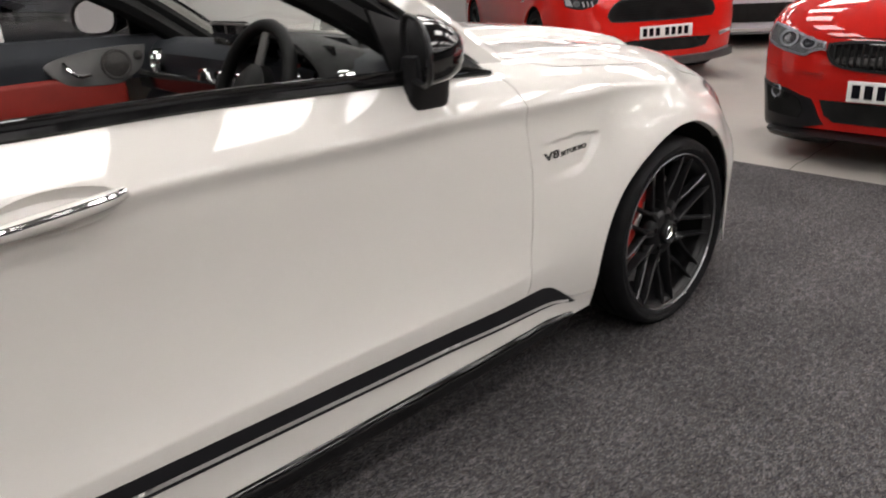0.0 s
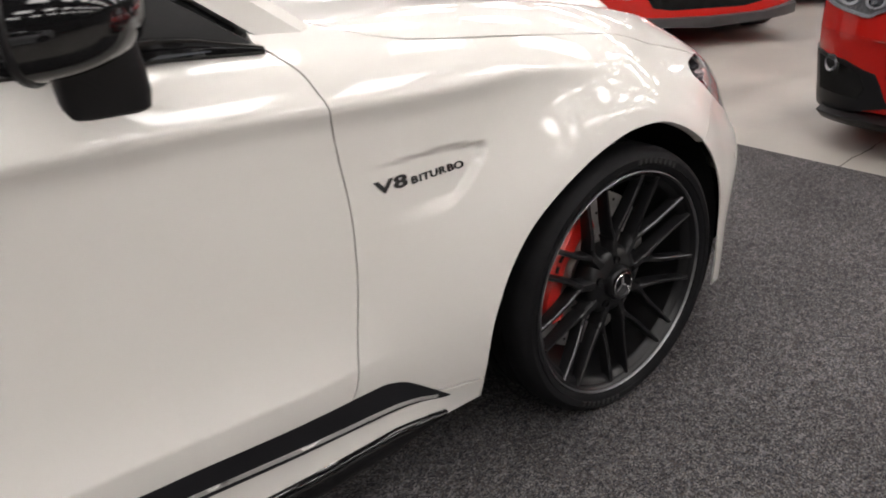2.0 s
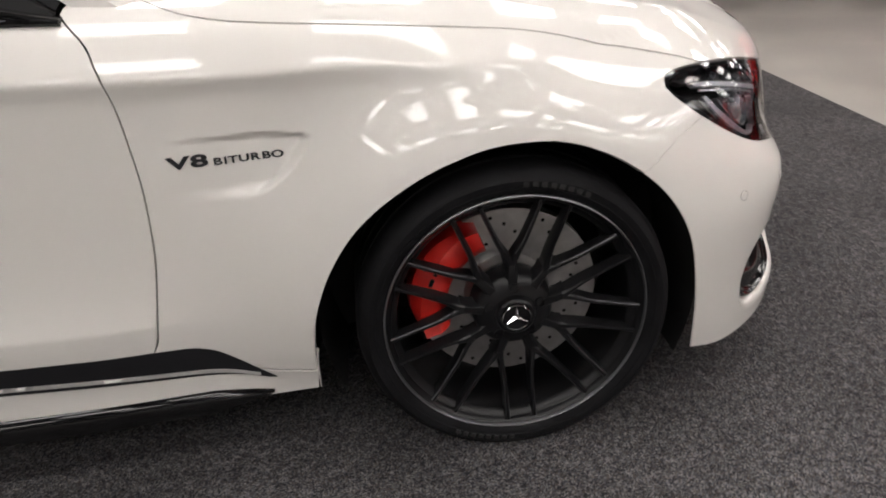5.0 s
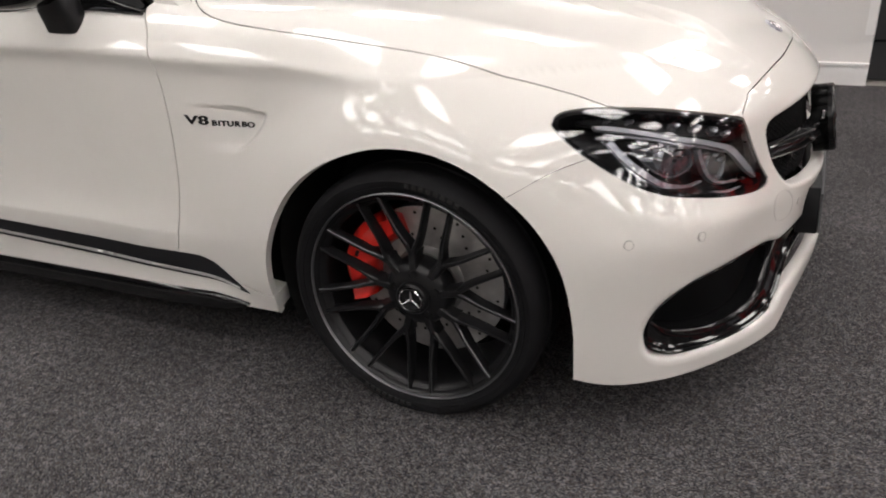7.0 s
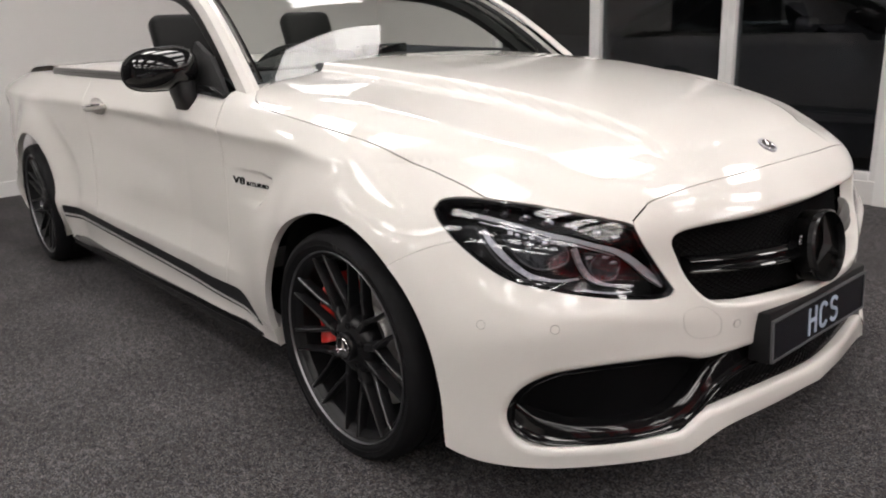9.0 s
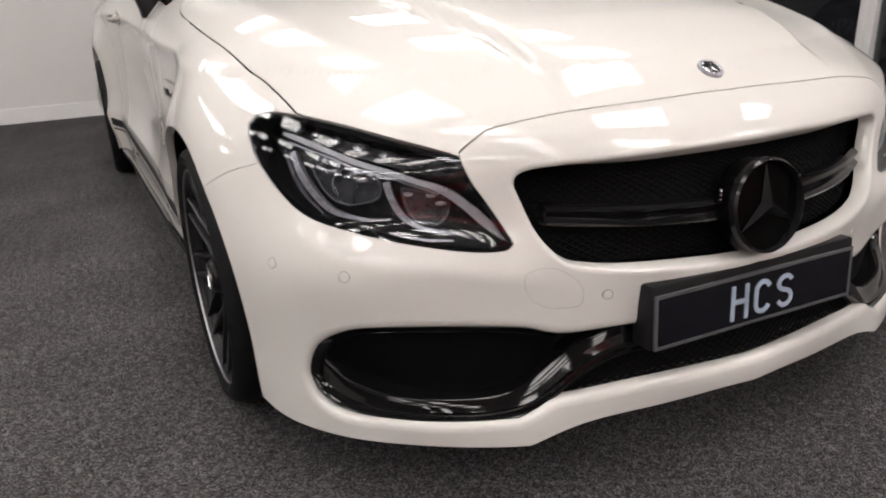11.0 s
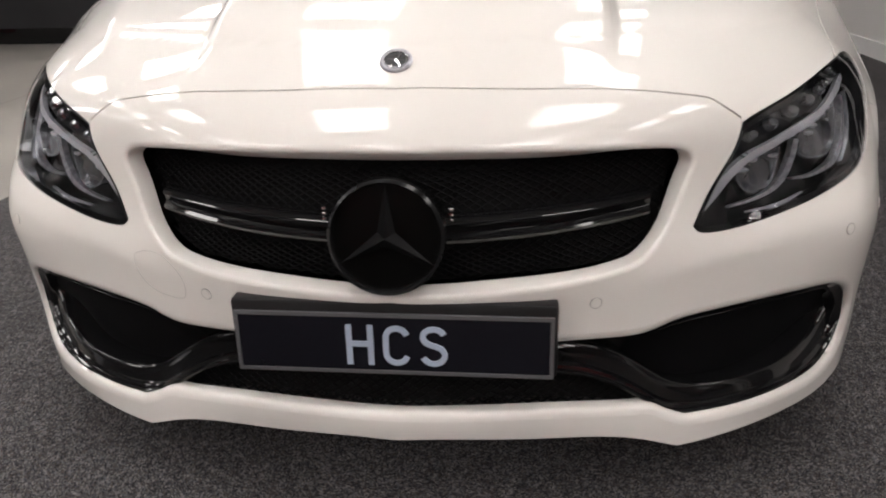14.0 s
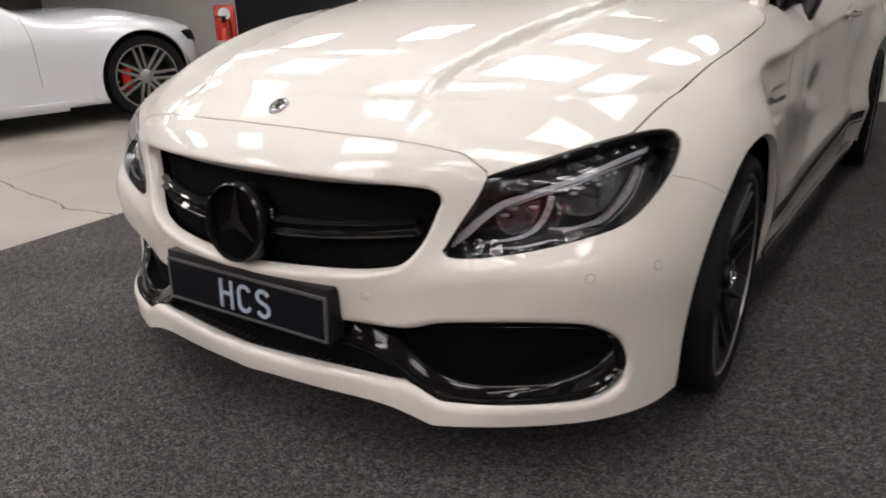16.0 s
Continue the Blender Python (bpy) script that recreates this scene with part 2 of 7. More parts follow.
def lathe(bm, profile, m=None, seg=64, a0=0.0, a1=360.0):
    """Turns (radius, height) pairs round z."""
    full = abs(a1 - a0) >= 359.9
    n = seg if full else seg + 1
    rings = []
    for k in range(n):
        a = radians(a0 + (a1 - a0) * k / seg)
        ring = []
        for r, h in profile:
            p = Vector((r * math.cos(a), r * math.sin(a), h))
            ring.append(bm.verts.new(m @ p if m is not None else p))
        rings.append(ring)
    for k in range(seg):
        a, b = rings[k], rings[(k + 1) % n]
        for i in range(len(profile) - 1):
            bm.faces.new((a[i], b[i], b[i + 1], a[i + 1]))
    return bm


def tube(bm, pts, r, seg=10, closed=False, flat=1.0):
    """A round bar along points."""
    pts = [Vector(p) for p in pts]
    n = len(pts)
    rings = []
    up = Vector((0, 0, 1))
    for i, p in enumerate(pts):
        d = (pts[(i + 1) % n] - pts[i - 1]) if closed else (pts[min(i + 1, n - 1)] - pts[max(i - 1, 0)])
        d.normalize()
        if abs(d.dot(up)) > 0.95:
            up = Vector((1, 0, 0))
        s = d.cross(up).normalized()
        u = s.cross(d)
        rr = r[i] if isinstance(r, (list, tuple)) else r
        rings.append([bm.verts.new(p + rr * (math.cos(2 * math.pi * k / seg) * s + flat * math.sin(2 * math.pi * k / seg) * u)) for k in range(seg)])
    m = n if closed else n - 1
    for i in range(m):
        a, b = rings[i], rings[(i + 1) % n]
        for k in range(seg):
            bm.faces.new((a[k], a[(k + 1) % seg], b[(k + 1) % seg], b[k]))
    if not closed:
        bm.faces.new(list(reversed(rings[0])))
        bm.faces.new(rings[-1])
    return bm


def prism(bm, loop, d, bevel=0.0):
    """A flat outline given thickness d (a vector)."""
    d = Vector(d)
    a = [bm.verts.new(p) for p in loop]
    b = [bm.verts.new(Vector(p) + d) for p in loop]
    n = len(a)
    bm.faces.new(a)
    bm.faces.new(list(reversed(b)))
    for i in range(n):
        bm.faces.new((a[i], b[i], b[(i + 1) % n], a[(i + 1) % n]))
    if bevel:
        es = list({e for v in a + b for e in v.link_edges})
        bmesh.ops.bevel(bm, geom=es, offset=bevel, segments=2, profile=0.5, affect="EDGES", clamp_overlap=True)
    return bm


def ease(pts, n=8):
    """A smooth line through few points."""
    p = np.asarray(pts, float)
    if len(p) < 3:
        t = np.linspace(0, 1, n + 1)[:, None]
        return p[0] * (1 - t) + p[-1] * t
    q = np.vstack([2 * p[0] - p[1], p, 2 * p[-1] - p[-2]])
    out = []
    for i in range(1, len(q) - 2):
        for k in range(n):
            t = k / n
            out.append(0.5 * (2 * q[i] + (q[i + 1] - q[i - 1]) * t + (2 * q[i - 1] - 5 * q[i] + 4 * q[i + 1] - q[i + 2]) * t * t
                              + (3 * q[i] - q[i - 1] - 3 * q[i + 1] + q[i + 2]) * t ** 3))
    return np.array(out + [p[-1]])


def ring(*runs):
    """A closed outline from smooth runs that meet in corners."""
    out = []
    for r in runs:
        out += list(r[:-1] if len(out) and np.allclose(r[-1], runs[0][0], atol=1e-6) else r)
    keep = [out[0]]
    for p in out[1:]:
        if np.hypot(*(p - keep[-1])) > 1e-5:
            keep.append(p)
    if np.hypot(*(keep[0] - keep[-1])) < 1e-5:
        keep.pop()
    return np.array(keep)


def spaced(loop, step):
    """The outline with points at even steps."""
    p = np.vstack([loop, loop[:1]])
    out = []
    for a, b in zip(p[:-1], p[1:]):
        n = max(1, int(np.hypot(*(b - a)) / step))
        out += [a + (b - a) * k / n for k in range(n)]
    return np.array(out)


def inside(q, loop):
    x, y = q[:, 0], q[:, 1]
    c = np.zeros(len(q), bool)
    a, b = loop, np.roll(loop, -1, 0)
    for (x0, y0), (x1, y1) in zip(a, b):
        if y0 == y1:
            continue
        c ^= ((y0 > y) != (y1 > y)) & (x < (x1 - x0) * (y - y0) / (y1 - y0) + x0)
    return c


def inset(loop, d):
    """Moves an outline inwards (outwards: minus)."""
    area = 0.5 * np.sum(loop[:, 0] * np.roll(loop[:, 1], -1) - np.roll(loop[:, 0], -1) * loop[:, 1])
    t = np.roll(loop, -1, 0) - np.roll(loop, 1, 0)
    t /= np.maximum(np.hypot(t[:, 0], t[:, 1])[:, None], 1e-9)
    return loop + np.sign(area) * d * np.stack([-t[:, 1], t[:, 0]], -1)


def skin(name, surf, loops, step, mat, parent, gap=0.0, depth=0.012, lift=0.0, mirror=False, label="", facing=None):
    """A panel of the body: the part of its surface inside an outline, less holes, with turned-in edges."""
    from mathutils.geometry import delaunay_2d_cdt
    ls = [spaced(inset(np.asarray(l, float), gap if k == 0 else -gap), step) for k, l in enumerate(loops)]
    lo, hi = ls[0].min(0), ls[0].max(0)
    g = np.stack(np.meshgrid(np.arange(lo[0], hi[0], step), np.arange(lo[1], hi[1], step)), -1).reshape(-1, 2)
    g = g + np.array([[0.37, 0.61]]) * step * 0.5
    ok = inside(g, ls[0])
    for h in ls[1:]:
        ok &= ~inside(g, h)
    g = g[ok]
    edge = np.vstack(ls)
    far = np.ones(len(g), bool)
    for k in range(0, len(g), 4000):
        d = ((g[k:k + 4000, None] - edge[None]) ** 2).sum(-1).min(1)
        far[k:k + 4000] = d > (0.5 * step) ** 2
    g = g[far]
    q = np.vstack([edge, g])
    es, o = [], 0
    for l in ls:
        n = len(l)
        es += [(o + i, o + (i + 1) % n) for i in range(n)]
        o += n
    vs, _, fs, _, _, _ = delaunay_2d_cdt([Vector(p) for p in q], es, [], 0, 1e-7)
    v2 = np.array([tuple(v) for v in vs])
    f = np.array([t for t in fs if len(t) == 3])
    c = v2[f].mean(1)
    ok = inside(c, ls[0])
    for h in ls[1:]:
        ok &= ~inside(c, h)
    f = f[ok]
    p = surf(v2)
    nm = (facing or normal)(p)
    p = p + nm * lift
    fn = np.cross(p[f[:, 1]] - p[f[:, 0]], p[f[:, 2]] - p[f[:, 0]])
    flip = (fn * nm[f].mean(1)).sum(-1) < 0
    f[flip] = f[flip][:, ::-1]
    used = {}
    for t in f:
        for i in range(3):
            used[(t[i], t[(i + 1) % 3])] = True
    rim = [(a, b) for a, b in used if (b, a) not in used]
    verts, norms = list(p), list(nm)
    faces = [tuple(int(i) for i in t) for t in f]
    nf = len(faces)
    if depth:
        low = {}
        for a, b in rim:
            for i in (a, b):
                if i not in low:
                    low[i] = len(verts)
                    verts.append(p[i] - nm[i] * depth)
                    norms.append(nm[i])
            faces.append((int(b), int(a), low[a], low[b]))
    verts = np.array(verts)
    norms = np.array(norms)
    made = []
    for side in ((1, -1) if mirror else (1,)):
        vv = verts * [1, side, 1]
        nn = norms * [1, side, 1]
        ff = faces if side > 0 else [tuple(reversed(t)) for t in faces]
        me = bpy.data.meshes.new(name)
        me.from_pydata(vv.tolist(), [], ff)
        me.shade_smooth()
        co = []
        for k, t in enumerate(ff):
            if k < nf:
                co += [tuple(nn[i]) for i in t]
            else:
                a, b, d = (Vector(vv[i]) for i in t[:3])
                e = (b - a).cross(d - a)
                e = tuple(e.normalized()) if e.length > 1e-12 else (0, 0, 1)
                co += [e] * len(t)
        me.normals_split_custom_set(co)
        made.append(link_mesh(name, me, mat, parent, label))
    return made


def lettering(name, text, size, m, mat, parent=None, depth=0.001, bold=0.0, label="", align="CENTER", spacing=1.0):
    cu = bpy.data.curves.new(name, "FONT")
    cu.body, cu.size, cu.extrude, cu.offset = text, size, depth, bold
    cu.align_x, cu.align_y, cu.space_character = align, "CENTER", spacing
    tmp = new("lettering_source", cu)
    me = bpy.data.meshes.new_from_object(tmp.evaluated_get(bpy.context.evaluated_depsgraph_get()))
    bpy.data.objects.remove(tmp)
    bpy.data.curves.remove(cu)
    me.transform(m)
    me.materials.clear()
    return link_mesh(name, me, mat, parent, label)


# ---- the white car: its outer form as one smooth solid ----
def spline(xs, ys):
    """Natural cubic spline through few stations; ys may hold columns."""
    xs = np.asarray(xs, float); ys = np.asarray(ys, float); n = len(xs)
    h = np.diff(xs); A = np.eye(n); r = np.zeros(ys.shape)
    for i in range(1, n - 1):
        A[i, i - 1:i + 2] = h[i - 1], 2 * (h[i - 1] + h[i]), h[i]
        r[i] = 6 * ((ys[i + 1] - ys[i]) / h[i] - (ys[i] - ys[i - 1]) / h[i - 1])
    m = np.linalg.solve(A, r)
    return xs, ys, m
def spline_at(s, x):
    xs, ys, m = s
    x = np.clip(np.asarray(x, float), xs[0], xs[-1])
    i = np.clip(np.searchsorted(xs, x) - 1, 0, len(xs) - 2)
    h = xs[i + 1] - xs[i]; a = (xs[i + 1] - x) / h; b = 1 - a
    if ys.ndim > 1:
        a, b, h = a[..., None], b[..., None], h[..., None]
    return a * ys[i] + b * ys[i + 1] + ((a ** 3 - a) * m[i] + (b ** 3 - b) * m[i + 1]) * h * h / 6
def table(xs, zs, rows):
    """A smooth function of two variables from a coarse table, rows by x."""
    sx = spline(xs, np.asarray(rows, float))
    zs = np.asarray(zs, float); n = len(zs); h = np.diff(zs)
    A = np.eye(n); B = np.zeros((n, n))
    for i in range(1, n - 1):
        A[i, i - 1:i + 2] = h[i - 1], 2 * (h[i - 1] + h[i]), h[i]
        B[i, i - 1:i + 2] = 6 / h[i - 1], -6 / h[i] - 6 / h[i - 1], 6 / h[i]
    M = np.linalg.solve(A, B)
    def at(x, z):
        x, z = np.broadcast_arrays(np.asarray(x, float), np.asarray(z, float))
        col = spline_at(sx, x); mom = col @ M.T
        z = np.clip(z, zs[0], zs[-1])
        i = np.clip(np.searchsorted(zs, z) - 1, 0, n - 2)
        hh = h[i]; a = (zs[i + 1] - z) / hh; b = 1 - a
        pick = lambda c, j: np.take_along_axis(c, j[..., None], -1)[..., 0]
        return a * pick(col, i) + b * pick(col, i + 1) + ((a ** 3 - a) * pick(mom, i) + (b ** 3 - b) * pick(mom, i + 1)) * hh * hh / 6
    return at
def step(a, b, x):
    t = np.clip((x - a) / (b - a), 0, 1)
    return t * t * (3 - 2 * t)
def smax(a, b, k):
    h = np.maximum(k - np.abs(a - b), 0) / k
    return np.maximum(a, b) + h ** 3 * k / 6

PIV = -0.30
SIDE = table((-3.9, -3.3, -2.75, -2, -1.3, -0.7, -0.3, 0.1, 0.5),
    (0.15, 0.25, 0.36, 0.52, 0.68, 0.8, 0.9, 1),
    [(0.801, 0.821, 0.842, 0.852, 0.842, 0.823, 0.803, 0.723),
     (0.901, 0.911, 0.922, 0.922, 0.923, 0.913, 0.883, 0.803),
     (0.911, 0.921, 0.932, 0.933, 0.934, 0.934, 0.904, 0.843),
     (0.957, 0.938, 0.930, 0.916, 0.907, 0.914, 0.894, 0.850),
     (0.957, 0.938, 0.930, 0.916, 0.906, 0.911, 0.892, 0.850),
     (0.946, 0.934, 0.935, 0.931, 0.925, 0.913, 0.892, 0.854),
     (0.902, 0.914, 0.928, 0.926, 0.911, 0.894, 0.868, 0.809),
     (0.903, 0.914, 0.922, 0.921, 0.914, 0.884, 0.831, 0.749),
     (0.899, 0.91, 0.913, 0.916, 0.908, 0.868, 0.809, 0.709)])
ROUND = table((0, 14, 24, 34, 42, 50, 60, 72, 85),
    (0.15, 0.22, 0.32, 0.42, 0.5, 0.58, 0.66, 0.74, 0.82),
    [(1.15, 1.16, 1.134, 1.134, 1.138, 1.126, 1.111, 1.06, 0.985),
     (1.151, 1.157, 1.139, 1.138, 1.144, 1.127, 1.112, 1.066, 0.986),
     (1.186, 1.177, 1.151, 1.143, 1.135, 1.117, 1.112, 1.088, 0.994),
     (1.197, 1.2, 1.182, 1.178, 1.174, 1.14, 1.131, 1.101, 1.008),
     (1.19, 1.192, 1.193, 1.201, 1.202, 1.166, 1.148, 1.119, 1.037),
     (1.159, 1.162, 1.164, 1.169, 1.165, 1.142, 1.115, 1.085, 1.012),
     (1.076, 1.086, 1.091, 1.092, 1.093, 1.086, 1.065, 1.015, 0.948),
     (0.967, 0.982, 0.987, 0.988, 0.984, 0.975, 0.958, 0.924, 0.865),
     (0.907, 0.917, 0.923, 0.918, 0.914, 0.906, 0.882, 0.843, 0.794)])
CREST = spline((-4, -2, -0.8, -0.4, 0, 0.3, 0.55, 0.7, 0.8, 0.86), (1.026, 1.026, 1.012, 0.991, 0.954, 0.904, 0.848, 0.802, 0.755, 0.708))
DROP = spline((-4, -0.8, 0, 0.4, 0.7, 0.86), (0.038, 0.037, 0.056, 0.103, 0.157, 0.179))
FOLD = spline((-0.7, 0.2, 0.47, 0.56, 0.66, 0.72, 0.86), (0.735, 0.676, 0.594, 0.554, 0.494, 0.44, 0.33))
RIDGE = [1.0]
def plan(x, y, z):
    y = np.abs(y)
    d = np.hypot(x, z - 0.325)
    flare = (0.048 + 0.012 * step(0.15, -0.1, x) - 0.030 * step(-0.16, -0.40, x)) * (1 - step(0.35, 0.59 + 0.05 * step(0.70, 0.52, z), d)) * step(0.12, 0.3, z)
    dr = np.hypot(x + 2.84, z - 0.325)
    flare = flare + 0.055 * (1 - step(0.37, 0.60, dr))
    zc = 0.866 + 0.012 * step(-1.1, -1.6, x) - 0.022 * step(-1.0, -0.35, x) - 0.024 * step(-0.35, 0.12, x)
    crease = 0.033 * np.exp(-np.sqrt((z - zc) ** 2 + 0.008 ** 2) / (0.068 + 0.032 * np.tanh((z - zc) / 0.02))) * step(0.28, -0.16, x)
    edge = -0.352 - 0.088 * np.clip((0.732 - z) / 0.098, 0, 1.3) ** 1.8
    lip = 0.743 - 0.010 * step(-0.46, -0.35, x)
    scoop = 0.015 * step(edge + 0.003, edge - 0.024, x) * step(-0.64, -0.37, x) * step(lip, lip - 0.014, z) * step(0.622, 0.652, z)
    ledge = 0.021 * np.clip((0.505 - z) / 0.115, 0, 1) ** 1.8 * step(0.20, 0.385, z) * step(-0.50, -0.85, x)
    fw = y - ledge - SIDE(x, z) - 0.04 * np.maximum(-x - 1.0, 0) - flare - crease + scoop
    th = np.degrees(np.arctan2(y, x - PIV))
    zr = 0.470 + 0.0040 * (th - 25)
    ridge = RIDGE[0] * 0.013 * np.exp(-np.sqrt((z - zr) ** 2 + 0.020 ** 2) / (0.042 + 0.014 * np.tanh((z - zr) / 0.02))) * step(52, 43, th) * step(19, 27, th)
    fr = np.hypot(x - PIV, y) - ROUND(th, z) - ridge + 0.004 * step(52, 43, th) * step(19, 27, th)
    w = step(52, 70, th)
    return (1 - w) * fr + w * fw
def top(x, y):
    y = np.abs(y)
    bulge = 0.030 * (1 - step(-0.015, 0.015, y - 0.352 - 0.10 * step(0.62, -0.3, x))) * step(0.71, 0.42, x)
    bulge = bulge + 0.016 * np.exp(-np.sqrt((y - spline_at(FOLD, x)) ** 2 + 0.016 ** 2) / 0.075) * step(-0.6, 0.1, x)
    return spline_at(CREST, x) + 0.4 * step(-0.90, -1.2, x) - spline_at(DROP, x) * (y / 0.8) ** 2.6 + bulge
def body(p):
    x, y, z = p[..., 0], p[..., 1], p[..., 2]
    return smax(plan(x, y, z), (z - top(x, y)) * 0.9, 0.16)
def reach(o, d, lo, hi, n=26):
    """Distance along rays from inside to the skin."""
    o = np.broadcast_to(np.asarray(o, float), d.shape)
    lo = np.full(d.shape[:-1], float(lo)); hi = np.full(d.shape[:-1], float(hi))
    for _ in range(n):
        m = (lo + hi) / 2
        out = body(o + d * m[..., None]) > 0
        hi = np.where(out, m, hi); lo = np.where(out, lo, m)
    return o + d * ((lo + hi) / 2)[..., None]
HEART = (-0.30, 0.0, 0.45)
def ball(q):
    """Skin point from bearing and height angle in degrees, seen from the heart."""
    th, ph = np.radians(q[..., 0]), np.radians(q[..., 1])
    d = np.stack([np.cos(th) * np.cos(ph), -np.sin(th) * np.cos(ph), np.sin(ph)], -1)
    return reach(HEART, d, 0.2, 2.0)
def flank(q):
    o = np.stack([q[..., 0], np.full(q.shape[:-1], -0.4), q[..., 1]], -1)
    d = np.zeros(o.shape); d[..., 1] = -1
    return reach(o, d, 0.0, 1.0)
def deck(q):
    o = np.stack([q[..., 0], q[..., 1], np.full(q.shape[:-1], 0.3)], -1)
    d = np.zeros(o.shape); d[..., 2] = 1
    return reach(o, d, 0.0, 1.2)
def normal(p, e=1e-3):
    g = np.stack([body(p + np.eye(3)[i] * e) - body(p - np.eye(3)[i] * e) for i in range(3)], -1)
    return g / np.linalg.norm(g, axis=-1, keepdims=True)


def lamp_normal(p):
    """The body's slope without the fold under the lamps."""
    RIDGE[0] = 0.0
    n = normal(p)
    RIDGE[0] = 1.0
    return n


# ---- the white car: panels ----
def bearing(p):
    d = np.asarray(p, float) - np.array(HEART)
    return np.stack([np.degrees(np.arctan2(-d[..., 1], d[..., 0])), np.degrees(np.arctan2(d[..., 2], np.hypot(d[..., 0], d[..., 1])))], -1)


def on_flank(xz):
    return bearing(flank(np.asarray(xz, float)))


def on_deck(xy):
    return bearing(deck(np.asarray(xy, float)))


def sided(a):
    """An outline's right half closed with its mirror image; it starts and ends on the middle line."""
    a = np.asarray(a, float)
    return np.vstack([a, (a * [-1, 1])[::-1][1:-1]])


# lines on the body: bearing and height angle, or plan and side coordinates
LAMP_TOP = ease([(30.2, 12.1), (32, 12.8), (36.5, 14.0), (42, 15.3), (48, 16.25), (51.4, 16.45), (53.3, 16.1), (54.1, 15.1)])
LAMP_LOW = ease([(54.1, 15.1), (53.2, 13.6), (50.6, 11.0), (47.2, 8.5), (44.2, 7.0), (39.6, 5.85), (34.5, 4.75), (29.5, 3.9), (26.4, 3.8), (25.4, 4.45)])
LAMP_IN = ease([(25.5, 4.5), (27.5, 7.6), (29.2, 10.1), (30.2, 12.1)])
GRILLE = ease([(0, 11.95), (7, 11.95), (15, 11.65), (21.5, 11.3), (24.4, 10.9), (25.4, 10.0), (24.9, 8.4), (23.2, 5.0), (20.7, 2.5), (18.3, 1.75), (15, 1.3), (9, 0.9), (3, 0.5), (0, 0.4)])
MOUTH_TOP = ease([(0, -4.7), (13.3, -4.6), (20, -4.75), (22.3, -4.5), (25.3, -3.75), (33, -3.0), (39, -2.95), (42, -3.8), (44.1, -5.3), (45.3, -7.5), (45.3, -9.3), (44.4, -11.0), (42, -11.9), (36, -11.8), (30, -11.85), (25.2, -11.95)])
MOUTH_LOW = ease([(25.2, -11.95), (23.5, -11.3), (21.8, -10.5), (18.9, -10.4), (10, -10.1), (0, -9.9)])
LIP_OUT = ease([(53.3, -13.6), (49, -14.2), (43, -14.25), (36, -14.05), (30, -14.1), (24.3, -14.4)])
LIP_MID = ease([(24.3, -14.4), (20.8, -13.4), (17.5, -13.0), (11, -12.9), (4, -12.5), (0, -12.5)])
BONNET_FRONT = ease([(0.716, 0.0), (0.707, -0.17), (0.690, -0.32), (0.672, -0.43), (0.655, -0.505)])
BONNET_NICK = ease([(0.655, -0.505), (0.655, -0.53), (0.652, -0.566)], 4)
BONNET_SIDE = ease([(0.414, -0.779), (0.355, -0.786), (0.30, -0.793), (0.246, -0.801), (0.14, -0.824), (-0.02, -0.845), (-0.2, -0.855), (-0.4, -0.859), (-0.51, -0.851), (-0.585, -0.822), (-0.67, -0.745), (-0.715, -0.70)])
DOOR_EDGE = ease([(-0.745, 0.955), (-0.70, 0.912), (-0.684, 0.878), (-0.673, 0.845), (-0.663, 0.76), (-0.656, 0.66), (-0.663, 0.54), (-0.68, 0.44), (-0.694, 0.365), (-0.709, 0.333)])
ARCH = ease([(-0.407, 0.187), (-0.405, 0.25), (-0.40, 0.318), (-0.385, 0.39), (-0.345, 0.48), (-0.28, 0.565), (-0.18, 0.638), (-0.06, 0.683), (0.04, 0.69), (0.12, 0.675), (0.215, 0.628), (0.303, 0.55), (0.362, 0.446), (0.388, 0.31), (0.391, 0.17)])

car = thing("convertible_car", "pearl white two-door convertible with black trim standing on dark carpet", "car")

arch_b = on_flank(ARCH)
cut = int(np.argmin(np.hypot(*(arch_b - np.array([59.6, 8.7])).T)))
nose = on_deck(np.vstack([BONNET_FRONT, BONNET_NICK[1:]]))
nose[-1] = LAMP_TOP[0]
lamp_cut = int(np.argmin(np.abs(LAMP_LOW[:, 1] - 11.2)))
SEAM = ease([LAMP_LOW[lamp_cut], (55.3, 10.1), arch_b[cut]])

half = np.vstack([nose, LAMP_IN[::-1][1:], LAMP_LOW[lamp_cut:][::-1][1:], SEAM[1:], arch_b[cut + 1:], LIP_OUT[1:], LIP_MID[1:]])
half[0, 0] = half[-1, 0] = 0
mouth = sided(np.vstack([MOUTH_TOP, MOUTH_LOW[1:]]))
MOUTH_ROLL, GRILLE_ROLL = 0.8, 0.5
bumper = skin("front_bumper", ball, [sided(half), inset(spaced(sided(GRILLE), 0.4), -GRILLE_ROLL), inset(spaced(mouth, 0.4), -MOUTH_ROLL)], 0.52, PAINT, car, gap=0.0, depth=0.004)[0]

